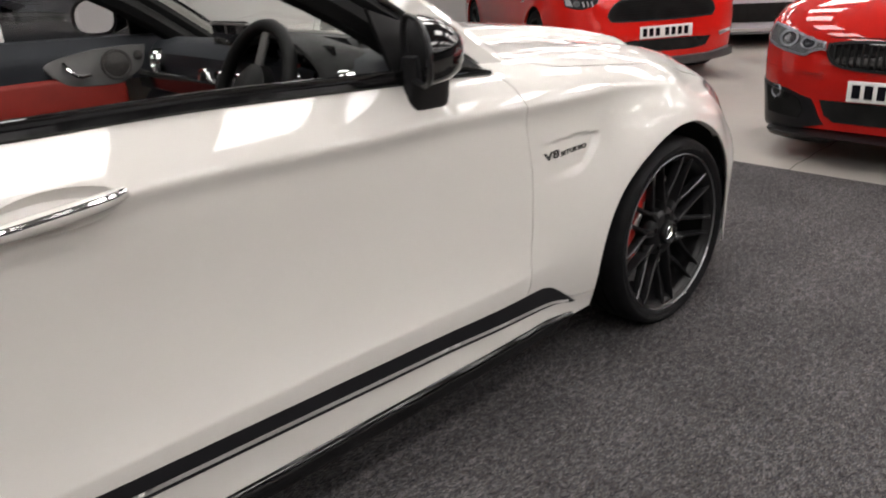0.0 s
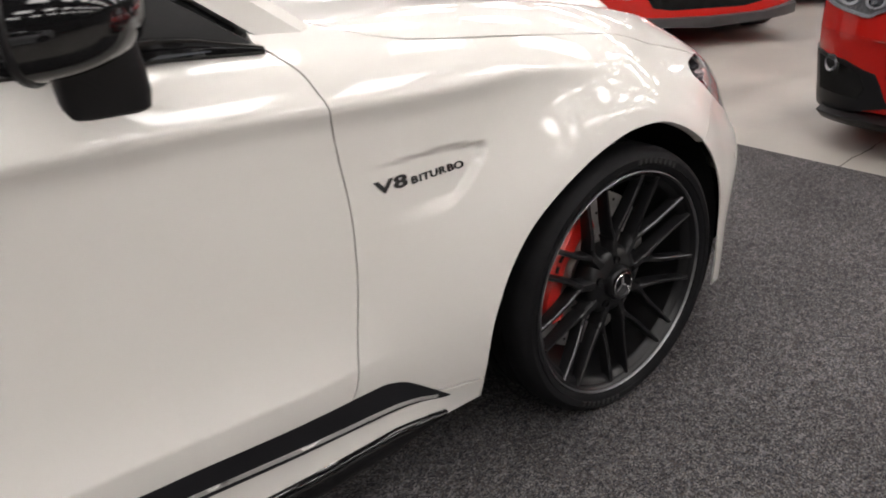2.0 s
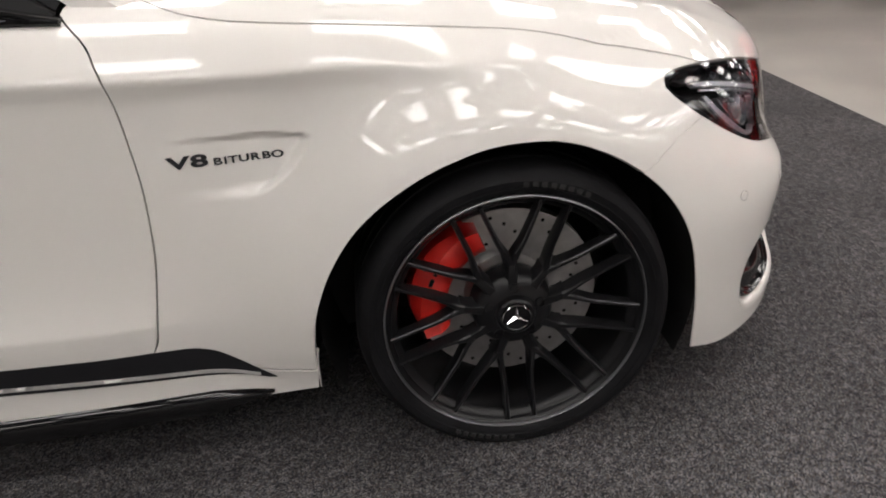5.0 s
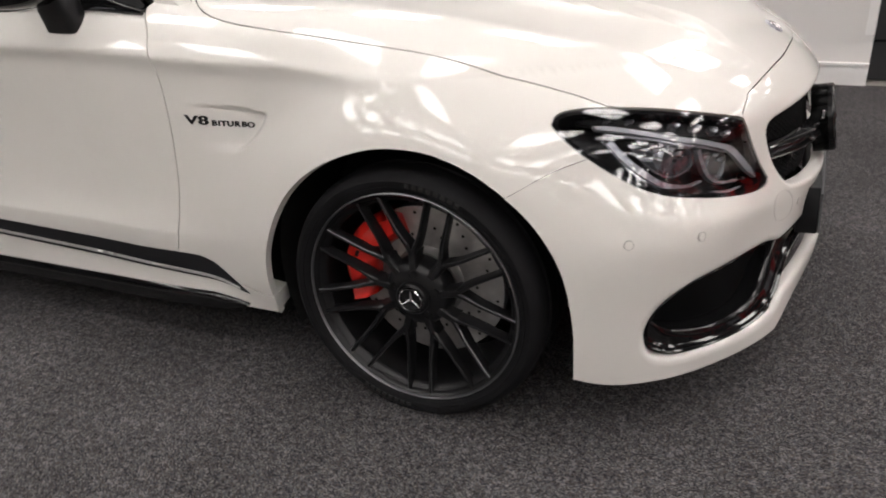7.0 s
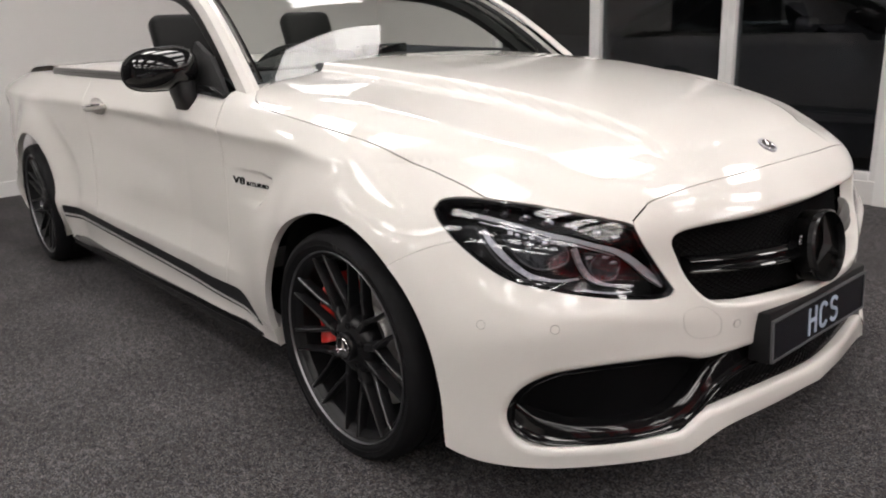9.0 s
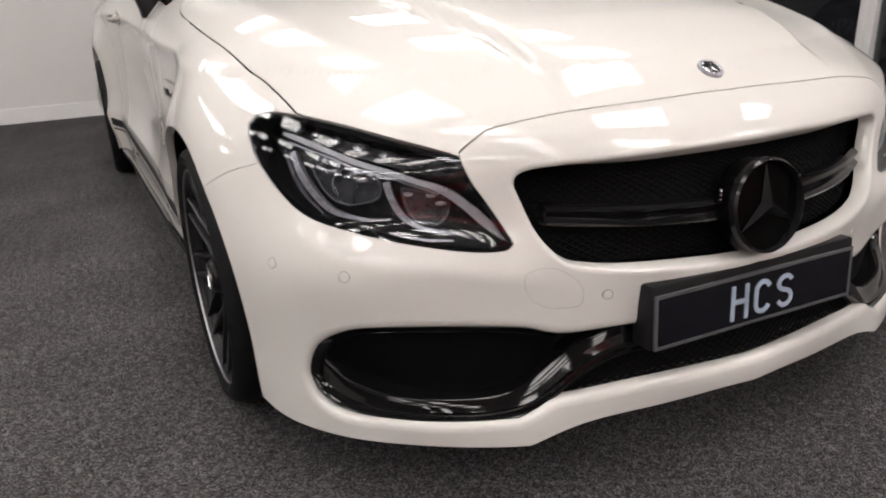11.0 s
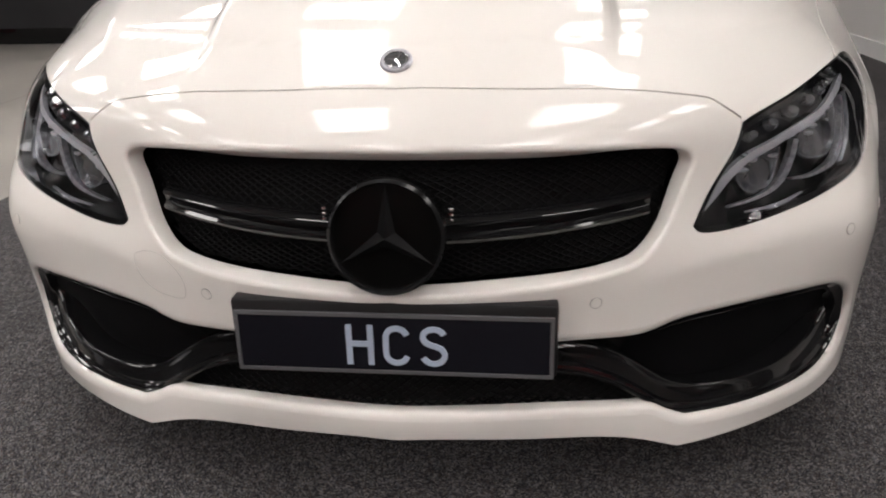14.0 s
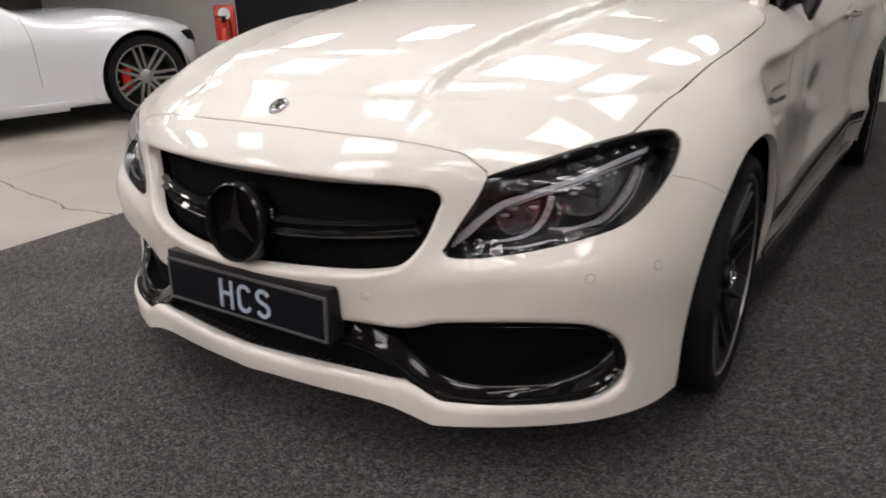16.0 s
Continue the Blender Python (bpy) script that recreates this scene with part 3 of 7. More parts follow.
bon_rear = np.array([(-0.650, -0.766), (-0.71, -0.66), (-0.77, -0.5), (-0.82, -0.3), (-0.845, 0.0)])
last = int(np.argmin(np.hypot(*(BONNET_SIDE - bon_rear[0]).T)))
lamp_plan = ball(LAMP_TOP)[:, :2]
k = int(np.argmin(np.hypot(*(lamp_plan - BONNET_SIDE[0]).T)))
BONNET_SIDE[:4] += (lamp_plan[k] - BONNET_SIDE[0]) * np.array([[1.0], [0.75], [0.5], [0.25]])
b_half = np.vstack([np.vstack([BONNET_FRONT, BONNET_NICK[1:-1]]), lamp_plan[:k], BONNET_SIDE[1:last], ease(bon_rear)])
bonnet = skin("bonnet", deck, [np.vstack([b_half, (b_half * [1, -1])[::-1][1:-1]])], 0.0113, PAINT, car, gap=0.0021, depth=0.02)[0]

c_half = np.vstack([ease(bon_rear + [-0.004, 0.0]), ease([(-0.93, 0.0), (-0.90, -0.3), (-0.865, -0.5), (-0.815, -0.64), (-0.745, -0.715)])])
skin("cowl_panel", deck, [np.vstack([c_half, [(-0.68, -0.745)]])], 0.02, BLACK_SATIN, car, lift=-0.006, depth=0.02, mirror=True)
f_loop = np.vstack([on_flank(DOOR_EDGE)[::-1], on_deck(BONNET_SIDE)[::-1], LAMP_TOP[k + 1:], LAMP_LOW[1:lamp_cut], SEAM[:-1], arch_b[:cut + 1][::-1],
                    on_flank([(-0.405, 0.247), (-0.50, 0.26), (-0.62, 0.30)])])
skin("front_wing", ball, [f_loop], 0.36, PAINT, car, gap=0.06, depth=0.02, mirror=True)

lamp_loop = ring(LAMP_TOP, LAMP_LOW, LAMP_IN)

DOOR_TOP = ease([(-0.745, 0.955), (-1.06, 0.965), (-1.5, 0.985), (-1.86, 1.0), (-2.02, 1.006)])
door_loop = np.vstack([DOOR_EDGE[::-1], DOOR_TOP[1:], [(-2.03, 0.9), (-2.06, 0.6), (-2.03, 0.42), (-1.98, 0.36)], [(-1.4, 0.32), (-0.8, 0.305)]])
skin("door", flank, [door_loop], 0.0095, PAINT, car, gap=0.002, depth=0.02, mirror=True)
sill_loop = np.array([(-0.405, 0.243), (-0.50, 0.256), (-0.62, 0.297), (-0.80, 0.30), (-1.4, 0.315), (-2.0, 0.355), (-2.42, 0.36), (-2.40, 0.20), (-1.5, 0.185), (-0.412, 0.190)])
skin("side_skirt", flank, [sill_loop], 0.02, PAINT, car, gap=0.001, depth=0.06, mirror=True)
STRIPE_TOP = ease([(-2.4, 0.375), (-2.0, 0.360), (-1.45, 0.345), (-0.95, 0.336), (-0.68, 0.333), (-0.615, 0.325), (-0.57, 0.302), (-0.488, 0.238)])
stripe = np.vstack([STRIPE_TOP, ease([(-0.50, 0.2385), (-0.60, 0.258), (-0.9, 0.270), (-1.3, 0.283), (-2.0, 0.305), (-2.4, 0.315)])])
skin("side_stripe", flank, [stripe], 0.012, VINYL, car, depth=0.0012, lift=0.0012, mirror=True, label="matt black stripe")
line = np.vstack([ease([(-0.52, 0.254), (-0.62, 0.274), (-0.9, 0.2885), (-1.3, 0.302), (-2.0, 0.325), (-2.4, 0.335)]), ease([(-2.4, 0.325), (-2.0, 0.315), (-1.3, 0.292), (-0.9, 0.279), (-0.62, 0.265), (-0.52, 0.247)])])
skin("stripe_line", flank, [line], 0.012, SILVER_LINE, car, depth=0.001, lift=0.0022, mirror=True, label="thin silver pinstripe")

# black blade under the skirt
for s in (-1, 1):
    bm = bmesh.new()
    path = []
    for x, z in ((-0.500, 0.203), (-0.54, 0.201), (-0.62, 0.199), (-0.8, 0.196), (-1.1, 0.192), (-1.5, 0.190), (-2.0, 0.192), (-2.38, 0.196)):
        path.append((x, float(-flank(np.array([(x, z)]))[0][1]) + 0.003, z))
    prof = [(-0.06, 0.020), (-0.004, 0.021), (0.004, 0.014), (0.008, 0.0), (0.006, -0.020), (-0.004, -0.034), (-0.06, -0.040)]
    rows = [[bm.verts.new((x, s * (y + a), z + b * (0.1, 0.55, 1)[min(i, 2)])) for a, b in prof] for i, (x, y, z) in enumerate(path)]
    for a, b in zip(rows[:-1], rows[1:]):
        for i in range(len(prof)):
            j = (i + 1) % len(prof)
            bm.faces.new((a[i], a[j], b[j], b[i]))
    bm.faces.new(rows[0])
    bm.faces.new(rows[-1])
    part("skirt_blade", bm, BLACK_GLOSS, car, "gloss black lower blade")

# rear quarter, deck and tail
R_ARCH = np.array([(-2.84 + 0.385 * math.cos(radians(t)), 0.325 + 0.375 * math.sin(radians(t))) for t in range(-20, 201, 5)])
quarter = np.vstack([[(-2.02, 1.006), (-2.03, 0.9), (-2.06, 0.6), (-2.03, 0.42), (-1.98, 0.36), (-2.42, 0.36)], R_ARCH, [(-3.55, 0.22), (-3.62, 0.4), (-3.66, 0.7), (-3.64, 0.93), (-3.3, 1.0), (-2.6, 1.02)]])
skin("rear_quarter", flank, [quarter], 0.03, PAINT, car, gap=0.002, depth=0.03, mirror=True)
bm = bmesh.new()
rows = []
for u in np.linspace(0, 1, 9):
    y = -0.84 + 1.68 * u
    e = 1 - (2 * u - 1) ** 4 * 0.5
    prof = [(-2.55, 1.00), (-2.75, 1.03), (-3.1, 1.045), (-3.45, 1.035), (-3.66, 1.02), (-3.74, 0.98), (-3.77, 0.85), (-3.80, 0.6), (-3.82, 0.42), (-3.76, 0.26), (-3.6, 0.2)]
    rows.append([bm.verts.new((x + (1 - e) * (0.12 if x < -3.5 else 0), y * (0.98 if z > 0.9 else 1.04), z - (1 - e) * 0.02)) for x, z in prof])
for a, b in zip(rows[:-1], rows[1:]):
    for i in range(len(a) - 1):
        bm.faces.new((a[i], a[i + 1], b[i + 1], b[i]))
part("rear_deck", bm, PAINT, car)
for s in (-1, 1):
    bm = bmesh.new()
    box(bm, (-3.80, min(s * 0.45, s * 0.83), 0.72), (-3.66, max(s * 0.45, s * 0.83), 0.86), 0.03)
    part("tail_lamp", bm, LAMP_RED, car, "red tail lamp")

# floor of the body and wheel housings keep daylight out of the panels
bm = bmesh.new()
box(bm, (-2.45, -0.84, 0.17), (-0.42, 0.84, 0.21))
box(bm, (0.40, -0.70, 0.18), (0.58, 0.70, 0.21))
box(bm, (-0.42, -0.60, 0.17), (0.42, 0.60, 0.23))
box(bm, (-3.6, -0.60, 0.19), (-2.45, 0.60, 0.23))
part("underbody", bm, BLACK_MATT, car)
for x0 in (0.0, -2.84):
    for s in (-1, 1):
        bm = bmesh.new()
        m = Matrix.Translation((x0, s * 0.90, 0.325)) @ Matrix.Rotation(radians(90 * s), 4, "X")
        a0 = -25 if s > 0 else 155
        lathe(bm, [(0.392, 0.0), (0.392, 0.26), (0.20, 0.30), (0.02, 0.30)], m, 40, a0, a0 + 230)
        part("wheel_housing", bm, BLACK_MATT, car)

# ---- wheels ----
def build_wheel():
    """A wheel with its axle along z and its face at z = 0, looking to +z."""
    w = thing("wheel", "", "")
    bm = bmesh.new()
    R = 0.323
    lathe(bm, [(0.262, -0.014), (0.2705, 0.000), (0.282, 0.009), (0.300, 0.011), (0.312, 0.003), (0.319, -0.012), (R, -0.030), (R, -0.055), (R - 0.007, -0.057), (R - 0.007, -0.065), (R, -0.067),
               (R, -0.11), (R - 0.007, -0.112), (R - 0.007, -0.12), (R, -0.122), (R, -0.175), (R - 0.007, -0.177), (R - 0.007, -0.185), (R, -0.187), (R, -0.215), (0.308, -0.235), (0.28, -0.245), (0.25, -0.235)], None, 96)
    tyre = part("tyre", bm, RUBBER, w, "black low-profile tyre")
    bm = bmesh.new()
    for r in (0.286, 0.300):
        lathe(bm, [(r - 0.0012, 0.0092), (r, 0.0112), (r + 0.0012, 0.0092)], None, 96)
    part("sidewall_rib", bm, RUBBER, tyre)
    for a0 in (62, 242):
        for k in range(8):
            bm = boxed((0.2875, -0.0055, 0.007), (0.2985, 0.0055, 0.0114), 0.001, 1, Matrix.Rotation(radians(a0 + 3.4 * k), 4, "Z"))
            part("sidewall_mark", bm, RUBBER_MARK, tyre)
    bm = bmesh.new()
    lathe(bm, [(0.2628, -0.006), (0.2634, 0.0015), (0.2652, 0.0040), (0.2670, 0.003), (0.2680, -0.004)], None, 96)
    rim = part("rim_edge", bm, RIM_CUT, w, "machined bright rim edge")
    bm = bmesh.new()
    lathe(bm, [(0.2620, -0.001), (0.2570, -0.006), (0.252, -0.016), (0.246, -0.05), (0.238, -0.12), (0.243, -0.22), (0.25, -0.235)], None, 96)
    lathe(bm, [(0.252, -0.012), (0.243, -0.020), (0.239, -0.030)], None, 96)
    part("rim_barrel", bm, RIM_BLACK, w)
    for k in range(9):
        for s in (-1, 1):
            bm = bmesh.new()
            a = radians(40 * k + 31)
            prof = []
            for r, h, wd, dp, o in ((0.104, -0.031, 0.0080, 0.034, 0.0345), (0.116, -0.029, 0.0070, 0.034, 0.0345), (0.130, -0.027, 0.0060, 0.034, 0.0325), (0.146, -0.024, 0.0052, 0.033, 0.0302), (0.165, -0.020, 0.0047, 0.032, 0.0288), (0.20, -0.014, 0.0043, 0.030, 0.0286), (0.238, -0.0075, 0.0041, 0.028, 0.0286), (0.2555, -0.005, 0.0050, 0.022, 0.0286)):
                o = s * o
                x = math.sqrt(max(r * r - o * o, 1e-6))
                prof.append([(x, o - wd, h - 0.0035), (x, o - wd * 0.5, h), (x, o + wd * 0.5, h), (x, o + wd, h - 0.0035), (x, o + wd * 1.25, h - dp), (x, o - wd * 1.25, h - dp)])
            m = Matrix.Rotation(a, 4, "Z")
            rows = [[bm.verts.new(m @ Vector(p)) for p in q] for q in prof]
            for p, q in zip(rows[:-1], rows[1:]):
                for i in range(6):
                    j = (i + 1) % 6
                    bm.faces.new((p[i], p[j], q[j], q[i]))
            bm.faces.new(rows[0])
            bm.faces.new(rows[-1])
            spoke = part("spoke", bm, RIM_BLACK, w)
            # thin pale strip: the ceiling lights' glint put on as colour
            bm = bmesh.new()
            ed = []
            for q in prof[2:]:
                x = q[2][0]
                y = q[3][1] if s > 0 else q[0][1]
                ed.append(((x, y + s * 0.0003, q[2][2] - 0.0031), (x, y - s * 0.0016, q[2][2] - 0.0005)))
            vv = [[bm.verts.new(m @ Vector(p)) for p in e] for e in ed]
            for p, q in zip(vv[:-1], vv[1:]):
                bm.faces.new((p[0], p[1], q[1], q[0]))
            part("bright_edge", bm, SPOKE_GLINT, spoke)
        # the root where two neighbouring spokes run together
        bm = bmesh.new()
        m = Matrix.Rotation(radians(40 * k + 51), 4, "Z")
        rows = []
        for r, h, wd in ((0.046, -0.029, 0.0170), (0.066, -0.0295, 0.0140), (0.084, -0.030, 0.0112), (0.100, -0.031, 0.0110), (0.112, -0.034, 0.0130)):
            rows.append([bm.verts.new(m @ Vector(p)) for p in ((r, -wd, h - 0.006), (r, -wd * 0.6, h), (r, wd * 0.6, h), (r, wd, h - 0.006), (r, wd * 1.2, h - 0.034), (r, -wd * 1.2, h - 0.034))])
        for p, q in zip(rows[:-1], rows[1:]):
            for i in range(6):
                j = (i + 1) % 6
                bm.faces.new((p[i], p[j], q[j], q[i]))
        bm.faces.new(rows[0])
        bm.faces.new(rows[-1])
        part("spoke_root", bm, RIM_BLACK, w)
    bm = bmesh.new()
    lathe(bm, [(0.0, -0.024), (0.044, -0.024), (0.058, -0.027), (0.074, -0.033), (0.082, -0.044), (0.086, -0.080), (0.0, -0.085)], None, 48)
    part("hub_disc", bm, RIM_BLACK, w)
    for k in range(5):
        bm = bmesh.new()
        a = radians(72 * k + 18)
        lathe(bm, [(0.0105, -0.040), (0.0105, -0.0235), (0.0085, -0.0228), (0.008, -0.040), (0.0, -0.040)], Matrix.Translation((0.0555 * math.cos(a), 0.0555 * math.sin(a), 0)), 14)
        part("bolt_hole", bm, LAMP_DARK, w)
    bm = bmesh.new()
    lathe(bm, [(0.041, -0.030), (0.041, -0.014), (0.038, -0.008), (0.034, -0.006)], None, 48)
    lathe(bm, [(0.0, -0.010), (0.031, -0.010), (0.034, -0.006)], None, 48)
    cap = part("centre_cap", bm, RIM_BLACK, w, "black centre cap")
    emblem(cap, Matrix.Translation((0, 0, -0.006)), 0.029, 0.0035, CHROME)
    seen = set()
    for ob in w.children_recursive:
        if ob.type == "MESH" and ob.name.split(".")[0] not in ("tyre", "sidewall_rib", "sidewall_mark") and ob.data.name not in seen:
            seen.add(ob.data.name)
            ob.data.transform(Matrix.Diagonal((1.0075, 1.0075, 1, 1)))
    return w


def emblem(parent, m, r, thick, mat, hollow=False):
    """A ring with three tapering arms."""
    bm = bmesh.new()
    t = r * 0.062
    lathe(bm, [(r - t, -thick * 0.4), (r - t, thick * 0.5), (r - t * 0.5, thick), (r + t * 0.4, thick * 0.6), (r + t * 0.6, -thick * 0.4)], m, 48)
    part("emblem_ring", bm, mat, parent)
    for k in range(3):
        bm = bmesh.new()
        a = radians(90 + 120 * k)
        c, s = math.cos(a), math.sin(a)
        tip = m @ Vector((c * (r - t), s * (r - t), thick * 0.2))
        w = r * 0.155
        l = m @ Vector((-s * w + c * r * 0.09, c * w + s * r * 0.09, 0))
        q = m @ Vector((s * w + c * r * 0.09, -c * w + s * r * 0.09, 0))
        o = m @ Vector((0, 0, thick * 1.3))
        b = m @ Vector((0, 0, -thick * 0.2))
        vt, vl, vq, vo, vb = (bm.verts.new(p) for p in (tip, l, q, o, b))
        for f in ((vo, vl, vt), (vo, vt, vq), (vb, vt, vl), (vb, vq, vt)):
            bm.faces.new(f)
        part("emblem_arm", bm, mat, parent, smooth=False)


def axle_end(x, s):
    """The wheel's face: the front wheels are turned a touch to the left."""
    turn = Matrix.Rotation(radians(1.3), 4, "Z") if x == 0 else Matrix.Identity(4)
    return Matrix.Translation((x + (0.005 if x == 0 else 0), s * (0.943 if x == 0 else 1.06), 0.315)) @ turn @ Matrix.Rotation(radians(-90 * s), 4, "X")


def wheel_at(w, x, s):
    """Hangs a wheel on the car: side s is -1 on the driver's side."""
    m = axle_end(x, s)
    c = w if x == 0 and s < 0 else copy_thing(w, m)
    c.matrix_basis = m
    c.parent = car
    return c


first = build_wheel()
for x in (0.0, -2.84):
    for s in (-1, 1):
        wheel_at(first, x, s)

hole_bm = lathe(bmesh.new(), [(0.0042, 0.0), (0.0, 0.0002)], None, 8)
HOLE = bpy.data.meshes.new("drilling")
hole_bm.to_mesh(HOLE)
hole_bm.free()
for x0 in (0.0, -2.84):
    for s in (-1, 1):
        m = axle_end(x0, s)
        bm = bmesh.new()
        lathe(bm, [(0.09, -0.112), (0.195, -0.112), (0.195, -0.146), (0.09, -0.146)], m, 64)
        disc = part("brake_disc", bm, DISC, car, "drilled steel brake disc")
        if x0 == 0.0:
            for k in range(40):
                hole = link_mesh("drilling", HOLE, BLACK_MATT, disc) if not HOLE.materials else new("drilling", HOLE)
                a = radians(9 * k)
                r = 0.125 + 0.018 * (k % 4)
                hole.parent = disc
                hole.matrix_basis = m @ Matrix.Translation((r * math.cos(a), r * math.sin(a), -0.1115))
        bm = bmesh.new()
        lathe(bm, [(0.0, -0.09), (0.085, -0.09), (0.092, -0.10), (0.094, -0.13)], m, 48)
        part("disc_bell", bm, DISC, disc)
        if x0 == 0.0:
            bm = bmesh.new()
            n = 14
            rows = []
            for k in range(n + 1):
                u = k / n
                a = radians(110 + 86 * u) if s < 0 else radians(70 - 86 * u)
                g = 1 - 0.16 * (2 * abs(u - 0.5)) ** 3
                e = 0.010 * (0.5 + 0.5 * math.cos(6 * math.pi * u))
                prof = [(0.130, -0.09), (0.136, -0.070 + e * 0.4), (0.156, -0.058 + e), (0.190, -0.058 + e), (0.214 * g, -0.070), (0.218 * g, -0.10), (0.214 * g, -0.16), (0.130, -0.16)]
                rows.append([bm.verts.new(m @ Vector((r * math.cos(a), r * math.sin(a), h))) for r, h in prof])
            for p, q in zip(rows[:-1], rows[1:]):
                for i in range(8):
                    j = (i + 1) % 8
                    bm.faces.new((p[i], p[j], q[j], q[i]))
            bm.faces.new(rows[0])
            bm.faces.new(rows[-1])
            cal = part("brake_caliper", bm, CALIPER, car, "red brake caliper")
            bm = bmesh.new()
            for k, a in enumerate((147, 155, 163)):
                aa = radians(a if s < 0 else 180 - a)
                box(bm, (-0.004, -0.008, 0), (0.004, 0.008, 0.003), 0, 1, m @ Matrix.Rotation(aa, 4, "Z") @ Matrix.Translation((0.18, 0, -0.054)))
            part("caliper_mark", bm, BLACK_SATIN, cal)


# ---- lamps, grille, intakes, plate, badges ----
def sunk(q, d):
    """A point on the skin at bearing and height angle, moved inwards by d."""
    p = ball(np.asarray(q, float))
    return p - normal(p) * d


def band(points, w):
    """An outline round a line: w is its half width, one number or one for each point."""
    c = ease(points, 6)
    t = np.gradient(c, axis=0)
    t /= np.hypot(t[:, 0], t[:, 1])[:, None]
    n = np.stack([-t[:, 1], t[:, 0]], -1)
    ww = np.interp(np.linspace(0, 1, len(c)), np.linspace(0, 1, np.size(w)), np.atleast_1d(w))[:, None]
    return np.vstack([c + n * ww, (c - n * ww)[::-1]])


def round_lens(parent, q, r, inset_by, side, name="projector"):
    """A projector lens in its bright ring, looking forwards."""
    c = Vector(sunk(np.array([q]), inset_by)[0] * [1, side, 1])
    m = Matrix.Translation(c) @ Matrix.Rotation(radians(-14 * side), 4, "Z") @ Matrix.Rotation(radians(90), 4, "Y")
    bm = bmesh.new()
    lathe(bm, [(r * 1.28, -0.035), (r * 1.30, 0.004), (r * 1.22, 0.008), (r * 1.10, 0.0), (r * 1.02, -0.012)], m, 40)
    barrel = part(name, bm, LAMP_CRYSTAL, parent, "projector ring")
    bm = bmesh.new()
    lathe(bm, [(r * 1.04, -0.012)] + [(r * math.cos(radians(a)), -0.012 + 0.55 * r * math.sin(radians(a))) for a in range(0, 91, 15)], m, 40)
    part("lens", bm, LAMP_CRYSTAL, barrel, "clear bulging lens")


GUIDE_TOP = [(49.6, 15.0), (47.4, 14.65), (43.9, 13.7), (40.5, 12.6), (36.9, 11.5), (34.2, 10.45), (31.7, 9.55), (29.7, 8.3), (27.7, 6.7), (25.95, 5.15)]
GUIDE_LOW = [(26.5, 4.8), (28.3, 6.05), (30.3, 7.7), (32.4, 9.1), (34.2, 9.8), (36.8, 10.8), (40.3, 11.9), (43.5, 12.95), (46.8, 13.9), (49.3, 14.5)]
LENS_A = ease([(46.0, 12.5), (43.9, 12.55), (40.6, 11.6), (38.1, 10.6), (37.6, 9.3), (38.2, 8.4), (40.8, 8.05), (43.1, 8.75), (45.0, 10.6), (46.0, 12.5)], 5)[:-1]
LENS_B = ease([(35.8, 9.6), (33.1, 9.0), (31.3, 8.2), (31.4, 6.95), (32.5, 6.3), (34.3, 6.65), (35.3, 7.9), (35.8, 9.6)], 5)[:-1]
